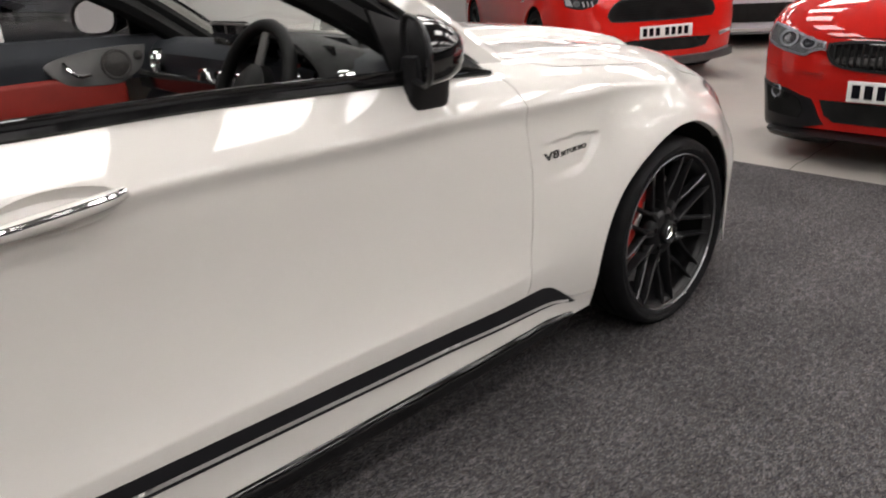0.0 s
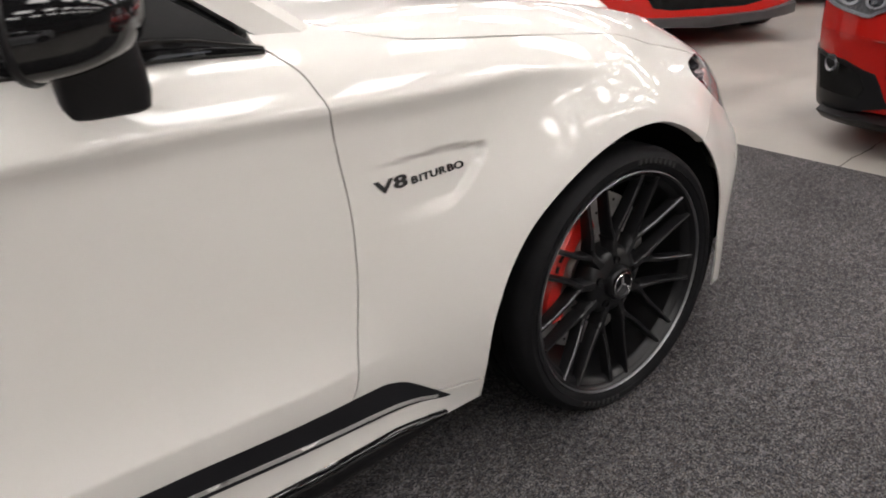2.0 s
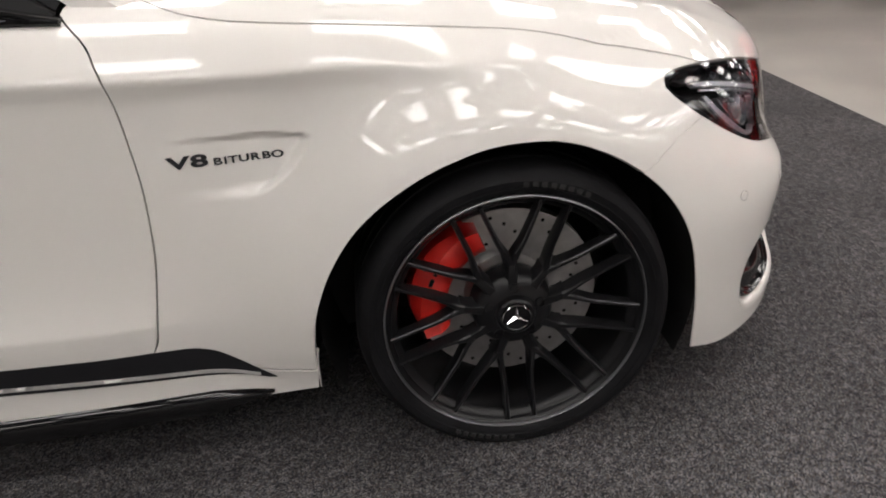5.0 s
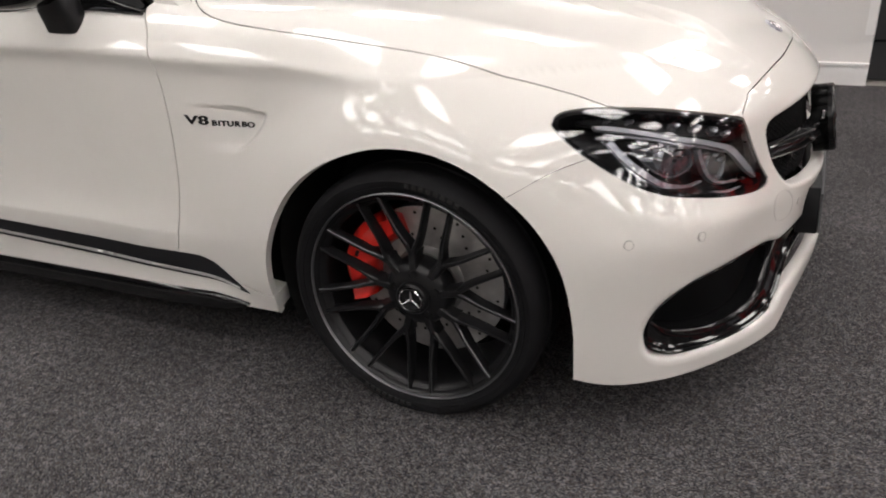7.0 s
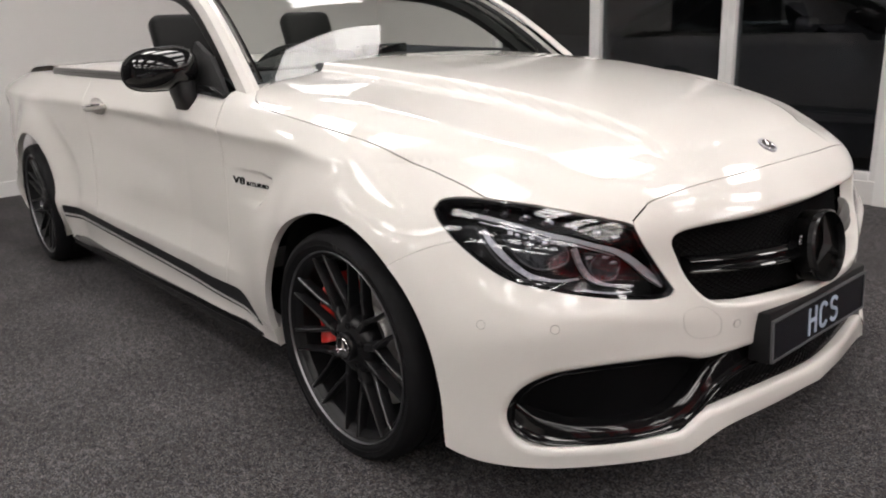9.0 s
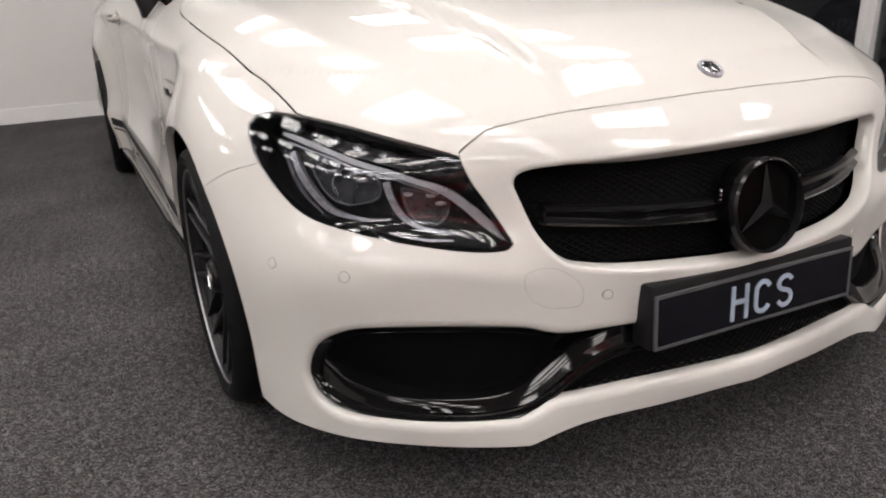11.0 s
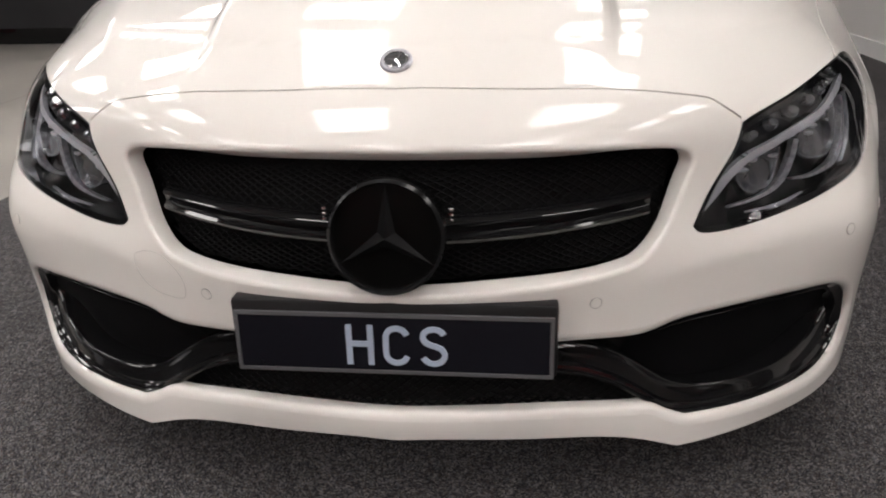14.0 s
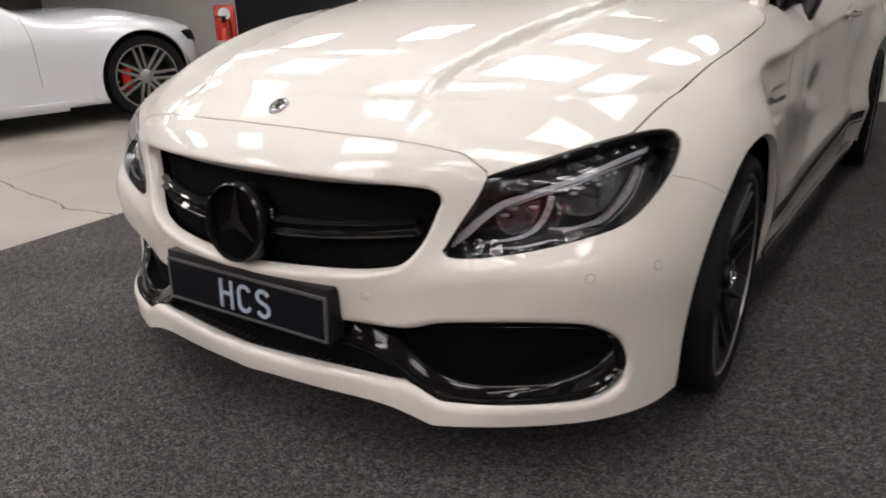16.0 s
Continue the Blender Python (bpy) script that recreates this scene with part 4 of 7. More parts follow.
for side in (1, -1):
    lamp = thing("headlamp", "", "")
    lamp.parent = car
    lamp["label"] = "clear headlamp with twin projectors"

    def lp(name, loops, step_, mat, lift, depth, label=""):
        a, = skin(name, ball, loops, step_, mat, lamp, lift=lift, depth=depth, label=label, facing=lamp_normal)[:1]
        if side < 0:
            a.data.transform(Matrix.Diagonal((1, -1, 1, 1)))
            a.data.flip_normals()
        return a

    lp("bowl", [lamp_loop], 0.9, LAMP_DARK, -0.075, 0)
    lp("rim", [inset(lamp_loop, 0.06), inset(lamp_loop, 0.50)], 0.35, BLACK_GLOSS, -0.0035, 0.075)
    lp("light_guide", [np.vstack([ease(GUIDE_TOP, 5) * 0.98 + ease(GUIDE_LOW, 5)[::-1] * 0.02, ease(GUIDE_LOW, 5) * 0.95 + ease(GUIDE_TOP, 5)[::-1] * 0.05])], 0.22, LAMP_GREY, -0.020, 0.010, "pale curved light guide")
    lp("guide_edge", [band([(48.5, 14.0), (43.4, 12.75), (40.3, 11.7), (36.8, 10.6), (34.2, 9.6), (32.2, 8.85)], [0.08, 0.10, 0.08])], 0.12, LAMP_SILVER, -0.026, 0.006)
    lp("brow", [np.vstack([ease([(51.0, 15.9), (47, 15.75), (42, 14.75), (36.5, 13.4), (32, 12.2), (30.0, 11.2)]), ease([(29.8, 9.6), (31.7, 10.0), (34.5, 11.0), (37, 12.0), (40.8, 13.1), (44.2, 14.2), (47.6, 15.1), (50.2, 15.4)])])], 0.3, LAMP_DARK, -0.030, 0.012)
    trim = lp("inner_trim", [band([(48.1, 13.0), (46.9, 11.1), (45.2, 9.4), (42.9, 7.8), (40.7, 7.2), (38.6, 6.9), (36.6, 6.9)], [0.36, 0.36, 0.26, 0.11, 0.07])], 0.16, LAMP_SILVER, -0.030, 0.012, "bright inner trim")
    lp("inner_trim", [band([(49.0, 13.2), (47.7, 11.1), (45.9, 9.1), (43.3, 7.35)], [0.10, 0.12, 0.06])], 0.12, LAMP_CRYSTAL, -0.024, 0.010)
    lp("inner_trim", [band([(37.1, 10.2), (36.6, 8.7), (35.7, 7.3), (34.3, 6.4), (32.5, 5.9), (29.9, 5.5)], [0.32, 0.30, 0.14, 0.07])], 0.16, LAMP_SILVER, -0.026, 0.012)
    lp("lower_trim", [band([(36.6, 5.9), (33.9, 5.25), (30.9, 5.0)], [0.06, 0.12, 0.06])], 0.12, LAMP_SILVER, -0.012, 0.006)
    for i in range(10):
        fx, fz = 45.0 - 0.86 * i, 12.95 - 0.225 * i
        lp("facet", [np.array([(fx, fz), (fx - 0.5, fz - 0.13), (fx - 0.42, fz - 0.55), (fx + 0.08, fz - 0.42)])], 0.3, LAMP_SILVER, -0.030 - 0.004 * (i % 3), 0.006)
    for loop, q, r in ((LENS_A, (41.2, 10.2), 0.026), (LENS_B, (33.6, 7.7), 0.021)):
        lens_frame = lp("projector", [loop, inset(loop, 0.16)], 0.2, LAMP_CRYSTAL, -0.036, 0.02, "square projector frame")
        glass = lp("lens", [inset(loop, 0.10)], 0.5, LENS_DARK, -0.042, 0.0, "smoked lens")
        round_lens(lamp, q, r, 0.052, side)
        for dx, dz in ((1.5, 1.2), (-0.7, 1.0), (-1.6, 0.3)):
            c = sunk(np.array([(q[0] + dx, q[1] + dz)]), 0.038)[0] * [1, side, 1]
            bm = bmesh.new()
            lathe(bm, [(0.0065, -0.004), (0.0075, 0.0), (0.0045, 0.003), (0.0, 0.004)], Matrix.Translation(c) @ Matrix.Rotation(radians(-25 * side), 4, "Z") @ Matrix.Rotation(radians(75), 4, "Y") @ Matrix.Diagonal((0.6, 1.5, 1, 1)), 6)
            part("reflector_facet", bm, LAMP_SILVER, lamp, smooth=False)
    for q, w in (((47.6, 15.35), 0.009), ((45.2, 14.95), 0.0115), ((42.7, 14.4), 0.0145), ((40.0, 13.75), 0.0165), ((37.2, 13.0), 0.0175), ((34.5, 12.1), 0.0165), ((32.2, 11.2), 0.014)):
        c = sunk(np.array([q]), 0.024)[0] * [1, side, 1]
        bm = bmesh.new()
        lathe(bm, [(w * 1.0, -0.012), (w, -0.002), (w * 0.62, 0.006), (0.0, 0.0065)], Matrix.Translation(c) @ Matrix.Rotation(radians(-35 * side), 4, "Z") @ Matrix.Rotation(radians(52), 4, "Y") @ Matrix.Diagonal((0.72, 1.15, 1, 1)), 8)
        part("diode", bm, LAMP_DIODE, lamp, smooth=False)
    ln = lp("cover", [lamp_loop], 0.6, LENS, -0.0005, 0, "clear plastic cover")
    ln.visible_shadow = False
skin("lamp_shield", ball, [inset(lamp_loop, -0.6)], 1.2, BLACK_MATT, car, lift=-0.095, depth=0, mirror=True)


def lattice(name, loop, inset_by, pitch, thick, parent, squash=0.62):
    """Crossed bars that fill an outline on the nose, behind its skin."""
    bm = bmesh.new()
    lo, hi = loop.min(0), loop.max(0)
    w, h = hi - lo
    for s in (1, -1):
        n = int((w + h / squash) / pitch) + 2
        for k in range(n):
            x0 = lo[0] - (h / squash if s > 0 else 0) + k * pitch
            v = np.linspace(0, h, max(8, int(h / 0.35)))
            q = np.stack([x0 + s * v / squash + (0 if s > 0 else 0), lo[1] + v], -1)
            if s < 0:
                q[:, 0] = x0 + 0 + (-v / squash)
            ok = inside(q, loop)
            run = []
            for i in range(len(q) + 1):
                if i < len(q) and ok[i]:
                    run.append(i)
                elif run:
                    if len(run) > 1:
                        tube(bm, [tuple(p) for p in sunk(q[run], inset_by)], thick, 4)
                    run = []
    return part(name, bm, MESH_BLACK, parent, smooth=False)


grille = thing("radiator_grille", "", "")
grille.parent = car
grille["label"] = "black honeycomb grille with twin gloss bars"
g_loop = sided(GRILLE)
skin("grille_back", ball, [inset(g_loop, -1.2)], 1.2, BLACK_MATT, grille, lift=-0.085, depth=0)
lattice("grille_mesh", inset(g_loop, -0.4), 0.055, 1.15, 0.0018, grille)
for side in (1, -1):
    bm = bmesh.new()
    rows = []
    for u in np.linspace(0, 1, 14):
        y = 0.075 + 0.340 * u
        zt, zb = 0.578 + 0.014 * u, 0.541 + 0.016 * u
        base = []
        for z, off in ((zt + 0.002, -0.040), (zt, -0.018), (zt - 0.006, -0.010), ((zt + zb) / 2 + 0.006, -0.017), ((zt + zb) / 2 - 0.004, -0.022), (zb + 0.006, -0.011), (zb, -0.016), (zb - 0.002, -0.040)):
            o = np.array([[0.2, -y, z]])
            x = reach(o, np.array([[1.0, 0, 0]]), 0, 1.0)[0][0]
            base.append(bm.verts.new((x + off - 0.012 * u ** 3, -side * y, z)))
        rows.append(base)
    for a, b in zip(rows[:-1], rows[1:]):
        for i in range(len(a)):
            j = (i + 1) % len(a)
            bm.faces.new((a[i], a[j], b[j], b[i]))
    part("louvre", bm, BLACK_GLOSS, grille, "gloss black double bar")
bm = bmesh.new()
m = Matrix.Translation((0.757, 0.345, 0.572)) @ Matrix.Rotation(radians(20), 4, "Z") @ Matrix.Rotation(radians(2), 4, "X")
box(bm, (-0.002, -0.036, -0.006), (0.003, 0.036, 0.006), 0.002)
part("grille_badge", bm, TRIM_SILVER, grille, "small silver bar badge")
for side in (1, -1):
    for k in range(3):
        x = reach(np.array([[0.2, 0.098, 0.574]]), np.array([[1.0, 0, 0]]), 0, 1.0)[0][0]
        bm = boxed((x - 0.012, side * 0.100 - 0.0035, 0.580 + 0.0085 * k), (x - 0.004, side * 0.100 + 0.0035, 0.5855 + 0.0085 * k), 0.0015)
        part("louvre_stud", bm, CHROME, grille)
star = thing("front_emblem", "", "")
star.parent = car
star["label"] = "gloss black ringed star emblem"
sm = Matrix.Translation((0.838, 0, 0.560)) @ Matrix.Rotation(radians(90), 4, "Z") @ Matrix.Rotation(radians(80), 4, "X")
bm = bmesh.new()
lathe(bm, [(0.0, -0.004), (0.080, -0.004), (0.092, -0.006), (0.092, -0.045), (0.0, -0.05)], sm, 64)
part("backing", bm, EMBLEM_GLASS, star)
emblem(star, sm, 0.0895, 0.012, EMBLEM_BLACK)

# the wide lower opening
intake = thing("lower_intake", "", "")
intake.parent = car
intake["label"] = "gloss black lower air intake"
skin("intake_back", ball, [inset(mouth, -1.3)], 1.2, BLACK_MATT, intake, lift=-0.085, depth=0)
mid_loop = sided(ease([(0, -7.2), (12, -7.4), (18.2, -8.3), (21, -9.6), (22.3, -10.9), (18.9, -10.9), (10, -10.6), (0, -10.4)]))
lattice("intake_mesh", mid_loop, 0.045, 1.15, 0.0018, intake)


def strip(name, upper, lower, profile, mat, parent, side=1, n=30):
    """A moulded bar between two lines on the nose; profile: share of the way down and lift."""
    def run(pts):
        c = ease(pts, 8)
        d = np.concatenate([[0], np.cumsum(np.hypot(*np.diff(c, axis=0).T))])
        t = np.linspace(0, d[-1], n)
        return np.stack([np.interp(t, d, c[:, 0]), np.interp(t, d, c[:, 1])], -1)
    u, l = run(upper), run(lower)
    bm = bmesh.new()
    rows = []
    for a, b in zip(u, l):
        rows.append([bm.verts.new(sunk(np.array([a + (b - a) * k]), -h)[0] * [1, side, 1]) for k, h in profile])
    for a, b in zip(rows[:-1], rows[1:]):
        for i in range(len(a) - 1):
            bm.faces.new((a[i], a[i + 1], b[i + 1], b[i]))
    return part(name, bm, mat, parent)


def rolled_edge(name, line, out, deep, drop, mat, parent):
    """The turned-in border of an opening: from its wider outline down into the hole."""
    n = len(line)
    bm = bmesh.new()
    rows = []
    for k, h in ((1.0, -0.0002), (0.72, 0.0008), (0.42, 0.0035), (0.16, 0.0085), (0.0, 0.016), (-0.05, 0.016)):
        rows.append([bm.verts.new(p) for p in sunk(inset(line, -out * k), h * deep if k >= 0 else 0.016 * deep + drop)])
    for a, b in zip(rows[:-1], rows[1:]):
        for i in range(n):
            j = (i + 1) % n
            bm.faces.new((a[i], a[j], b[j], b[i]))
    return part(name, bm, mat, parent)


# one gloss blade: out from behind the plate, down the corner and along the foot of the pocket
BLADE_TOP = [(0, -4.9), (11, -4.9), (15, -5.15), (18, -5.8), (20.4, -6.8), (22.4, -8.0), (24.2, -9.1), (26.2, -9.75), (29.0, -9.95), (33, -9.95), (38, -9.8), (42.0, -9.0), (44.4, -7.4)]
BLADE_LOW = [(0, -7.2), (11, -7.35), (15.5, -7.8), (18.3, -8.7), (20.6, -9.9), (22.3, -11.0), (24.2, -12.0), (27.5, -12.1), (32, -12.0), (37, -11.9), (41.6, -11.8), (44.6, -10.6), (45.5, -9.0)]
for side in (1, -1):
    strip("splitter_blade", BLADE_TOP, BLADE_LOW, [(-0.04, -0.085), (0.0, -0.044), (0.05, -0.036), (0.12, -0.0335), (0.40, -0.0295), (0.64, -0.026), (0.70, -0.021), (0.73, -0.0190), (0.82, -0.0185), (0.86, -0.013), (0.89, -0.0112), (0.95, -0.0120), (1.0, -0.016), (1.03, -0.038)], BLACK_GLOSS, intake, side, n=64)
    brow = [(21.6, -5.25), (25.8, -4.5), (33, -3.85), (38.8, -3.8), (41.5, -4.55), (43.3, -5.9), (44.4, -7.6), (44.6, -9.4)]
    strip("pocket_brow", [(21.0, -4.7), (25.3, -3.7), (33, -2.95), (39, -2.9), (42.1, -3.75), (44.2, -5.3), (45.4, -7.5), (45.4, -9.6)], brow, [(0.0, -0.034), (0.0, -0.010), (0.45, -0.019), (0.80, -0.024), (0.86, -0.0205), (0.93, -0.0195), (1.0, -0.024), (1.02, -0.055)], BLACK_GLOSS, intake, side, n=60)
    # the back of the pocket leans in towards its foot
    strip("intake_pocket", brow, [(20.6, -7.4), (22.6, -8.6), (24.6, -9.6), (28.6, -10.3), (33, -10.4), (38, -10.3), (42.2, -9.8), (44.6, -9.0)], [(-0.06, -0.036), (0.0, -0.040), (0.25, -0.050), (0.5, -0.062), (0.8, -0.076), (1.05, -0.086)], MESH_BLACK, intake, side, n=48)
rolled_edge("mouth_border", spaced(mouth, 0.4), MOUTH_ROLL, 0.55, 0.02, PAINT, bumper)
rolled_edge("grille_border", spaced(sided(GRILLE), 0.4), GRILLE_ROLL, 0.35, 0.03, PAINT, bumper)

# show plate in its holder
plate = thing("show_plate", "", "")
plate.parent = car
plate["label"] = "black show plate with pale letters"
pm = Matrix.Translation((0.848, 0.0, 0.377)) @ Matrix.Rotation(radians(-3), 4, "Y")
bm = boxed((-0.060, -0.268, -0.058), (-0.006, 0.268, 0.071), 0.006, 2, pm)
part("plate_holder", bm, BLACK_SATIN, plate, "black plastic holder")
bm = bmesh.new()
for lo, hi in (((-0.006, -0.262, -0.056), (0.0, 0.262, -0.050)), ((-0.006, -0.262, 0.046), (0.0, 0.262, 0.052)), ((-0.006, -0.262, -0.050), (0.0, -0.256, 0.046)), ((-0.006, 0.256, -0.050), (0.0, 0.262, 0.046))):
    box(bm, lo, hi, 0, 1, pm)
part("plate_border", bm, PLATE_EDGE, plate)
part("plate_face", boxed((-0.006, -0.256, -0.050), (-0.002, 0.256, 0.046), 0, 1, pm), PLATE_BLACK, plate)
for k, c in enumerate("HCS"):
    W, H, T = 0.0225, 0.0360, 0.0047
    bm = bmesh.new()
    bend = lambda cy, cz, ry, rz, a0, a1: [(cy + ry * math.cos(radians(a0 + (a1 - a0) * i / 10)), cz + rz * math.sin(radians(a0 + (a1 - a0) * i / 10))) for i in range(11)]
    if c == "H":
        runs = [[(-W + T, -H), (-W + T, H)], [(W - T, -H), (W - T, H)], [(-W + 2 * T, 0.002), (W - 2 * T, 0.002)]]
    elif c == "C":
        runs = [bend(0, H - 0.022, W - T, 0.022 - T, 18, 180) + bend(0, -H + 0.022, W - T, 0.022 - T, 180, 342)]
    else:
        runs = [bend(0, H - 0.0192, W - T, 0.0192 - T, 20, 250) + bend(0, -H + 0.0206, W - T, 0.0206 - T, 75, -160)]
    for r in runs:
        p = np.array(r)
        d = np.gradient(p, axis=0) if len(p) > 2 else np.array([p[1] - p[0]] * 2)
        d = d / np.hypot(d[:, 0], d[:, 1])[:, None]
        n = np.stack([-d[:, 1], d[:, 0]], -1) * T
        lo = [[bm.verts.new(pm @ Vector((x, -0.053 + 0.0610 * k + q[0], q[1] - 0.004))) for q in (p[i] + n[i], p[i] - n[i])] for x in (-0.002, 0.0004) for i in range(len(p))]
        m = len(p)
        for i in range(m - 1):
            bm.faces.new((lo[m + i][0], lo[m + i + 1][0], lo[m + i + 1][1], lo[m + i][1]))
            for e in (0, 1):
                bm.faces.new((lo[i][e], lo[i + 1][e], lo[m + i + 1][e], lo[m + i][e]))
        for i in (0, m - 1):
            bm.faces.new((lo[i][0], lo[i][1], lo[m + i][1], lo[m + i][0]))
    part("plate_letter", bm, LETTER_WHITE, plate, "pale blue-grey letter" if k == 0 else "", smooth=False)

# parking sensors, tow cover, bonnet badge
for th, ph in ((47.9, 2.5), (40.2, 2.25), (16.8, -1.0)):
    for s in (1, -1):
        q = np.array([(th * s, ph)])
        p = ball(q)[0]
        n = Vector(normal(p[None])[0])
        m = Matrix.Translation(Vector(p) + n * 0.0004) @ n.to_track_quat("Z", "Y").to_matrix().to_4x4()
        bm = bmesh.new()
        lathe(bm, [(0.0, 0.0012), (0.0088, 0.001), (0.0095, -0.002)], m, 24)
        sensor = part("parking_sensor", bm, PAINT, car)
        bm = bmesh.new()
        lathe(bm, [(0.0095, 0.0), (0.0106, 0.0005), (0.0112, -0.002)], m, 24)
        part("sensor_ring", bm, SEAM_GREY, sensor)
tow = sunk(ease([(24.5, 1.6), (23.3, 2.0), (21.6, 1.9), (20.0, 0.9), (19.2, -0.2), (19.2, -1.5), (19.9, -2.0), (22.1, -1.9), (23.5, -1.3), (24.3, -0.4), (24.6, 0.7), (24.5, 1.6)], 6), -0.0002)
part("tow_cover_gap", tube(bmesh.new(), [tuple(p) for p in tow[:-1]], 0.00045, 5, closed=True), SEAM_GREY, car)
bz = deck(np.array([(0.664, 0.0)]))[0]
bn = Vector(normal(bz[None])[0])
bmx = Matrix.Translation(Vector(bz) + bn * 0.001) @ bn.to_track_quat("Z", "X").to_matrix().to_4x4()
bm = bmesh.new()
lathe(bm, [(0.0, 0.0015), (0.021, 0.0015), (0.024, 0.004), (0.0265, 0.003), (0.0275, -0.002)], bmx, 40)
badge = part("bonnet_badge", bm, LAMP_SILVER, car, "small round silver badge")
bm = bmesh.new()
lathe(bm, [(0.0, 0.0022), (0.0195, 0.0022), (0.0205, 0.001)], bmx, 40)
part("badge_field", bm, BADGE_DARK, badge)
emblem(badge, bmx @ Matrix.Translation((0, 0, 0.003)), 0.019, 0.002, CHROME)

# wing badges, letter by letter on the skin
for s in (-1, 1):
    wb = thing("wing_badge", "", "")
    wb.parent = car
    wb["label"] = "dark raised lettering on the wing"
    runs = ([("V", -0.586, 0.030), ("8", -0.551, 0.030)] + [(c, x, 0.0180) for c, x in zip("BITURBO", (-0.520, -0.5065, -0.4935, -0.4745, -0.455, -0.4355, -0.4155))])
    for c, x, size in runs:
        p = flank(np.array([(x, 0.700 if size > 0.025 else 0.695)]))[0]
        n = normal(p[None])[0]
        n = Vector((n[0], -s * n[1], n[2])) if s > 0 else Vector(n)
        o = Vector((p[0], p[1] if s < 0 else -p[1], p[2])) + n * 0.0012
        t = Vector((1, 0, 0)) if s < 0 else Vector((-1, 0, 0))
        t = (t - n * t.dot(n)).normalized()
        u = n.cross(t)
        m = Matrix(((t.x, u.x, n.x, o.x), (t.y, u.y, n.y, o.y), (t.z, u.z, n.z, o.z), (0, 0, 0, 1)))
        xs = x if s < 0 else -0.505 * 2 - x
        if s > 0:
            p = flank(np.array([(xs, 0.700 if size > 0.025 else 0.695)]))[0]
            m.translation = Vector((p[0], -p[1], p[2])) + n * 0.0012
        lettering("letter", c, size, m @ Matrix.Diagonal((1.55 if size < 0.025 else 2.0, 1, 1, 1)), BADGE_DARK, wb, 0.0010, 0.0010 if size > 0.025 else 0.0005)


# ---- windscreen, trim, mirrors, cabin ----
BELT = ease([(-0.738, 0.944), (-1.06, 0.963), (-1.5, 0.985), (-1.86, 0.992), (-2.10, 0.996), (-2.62, 1.004)], 6)
for s in (-1, 1):
    bm = bmesh.new()
    rows = []
    for i, (x, z) in enumerate(BELT):
        y = float(-flank(np.array([(x, z - 0.006)]))[0][1])
        h = 0.030 * min(1, 0.25 + i / 3)
        rows.append([bm.verts.new((x, s * (y + a), z + b)) for a, b in ((0.001, -0.004), (0.0045, 0.001), (0.0035, h * 0.45), (0.0005, h * 0.5), (0.0, h * 0.6), (0.001, h * 0.9), (-0.004, h), (-0.022, h), (-0.026, -0.010))])
    for a, b in zip(rows[:-1], rows[1:]):
        for i in range(9):
            j = (i + 1) % 9
            bm.faces.new((a[i], a[j], b[j], b[i]))
    bm.faces.new(rows[0])
    bm.faces.new(rows[-1])
    part("belt_trim", bm, BLACK_GLOSS, car, "gloss black window trim")

PIL_LOW, PIL_TOP = Vector((-0.715, 0.785, 0.980)), Vector((-1.62, 0.63, 1.37))
for s in (-1, 1):
    bm = bmesh.new()
    rows = []
    for u in np.linspace(-0.12, 1, 13):
        c = PIL_LOW + (PIL_TOP - PIL_LOW) * u + Vector((0, 0, 0.09 * math.sin(math.pi * u)))
        prof = [(-0.030, -0.034), (0.018, -0.030), (0.040, -0.008), (0.030, 0.020), (0.0, 0.034), (-0.036, 0.030)]
        rows.append([bm.verts.new((c.x + a * 0.8, s * (c.y + b * -0.9 + 0.0), c.z + a * 0.5 + 0.004)) for a, b in prof])
    for a, b in zip(rows[:-1], rows[1:]):
        for i in range(6):
            j = (i + 1) % 6
            bm.faces.new((a[i], a[j], b[j], b[i]))
    bm.faces.new(rows[0])
    bm.faces.new(rows[-1])
    part("windscreen_pillar", bm, PAINT, car, "white windscreen pillar")
    bm = bmesh.new()
    pts = [PIL_LOW.lerp(PIL_TOP, u) + Vector((-0.045, -0.004, 0.09 * math.sin(math.pi * u) - 0.022)) for u in np.linspace(0, 1, 12)]
    tube(bm, [(p.x, s * p.y, p.z) for p in pts], 0.020, 8)
    part("pillar_seal", bm, BLACK_SATIN, car)
    bm = bmesh.new()
    tube(bm, [(p.x + 0.012, s * (p.y - 0.030), p.z + 0.006) for p in pts], 0.027, 8)
    tube(bm, [(p.x - 0.055, s * (p.y - 0.030), p.z - 0.012) for p in pts], 0.042, 8)
    part("pillar_lining", bm, LEATHER_BLACK, car)
    bm = bmesh.new()
    tube(bm, [(PIL_LOW.lerp(PIL_TOP, u).x + 0.028, s * (PIL_LOW.lerp(PIL_TOP, u).y - 0.038), PIL_LOW.lerp(PIL_TOP, u).z + 0.012 + 0.09 * math.sin(math.pi * u)) for u in np.linspace(0, 1, 12)], 0.007, 6)
    part("screen_trim", bm, BLACK_GLOSS, car)
    # black corner behind the pillar
    bm = bmesh.new()
    prism(bm, [(-0.748, s * 0.850, 0.955), (-1.04, s * 0.862, 0.975), (-1.06, s * 0.805, 1.125), (-0.93, s * 0.812, 1.075), (-0.83, s * 0.832, 1.012)], (0, -s * 0.016, 0.003), 0.002)
    part("quarter_panel", bm, LEATHER_BLACK, car, "black corner panel")
bm = bmesh.new()
rows = []
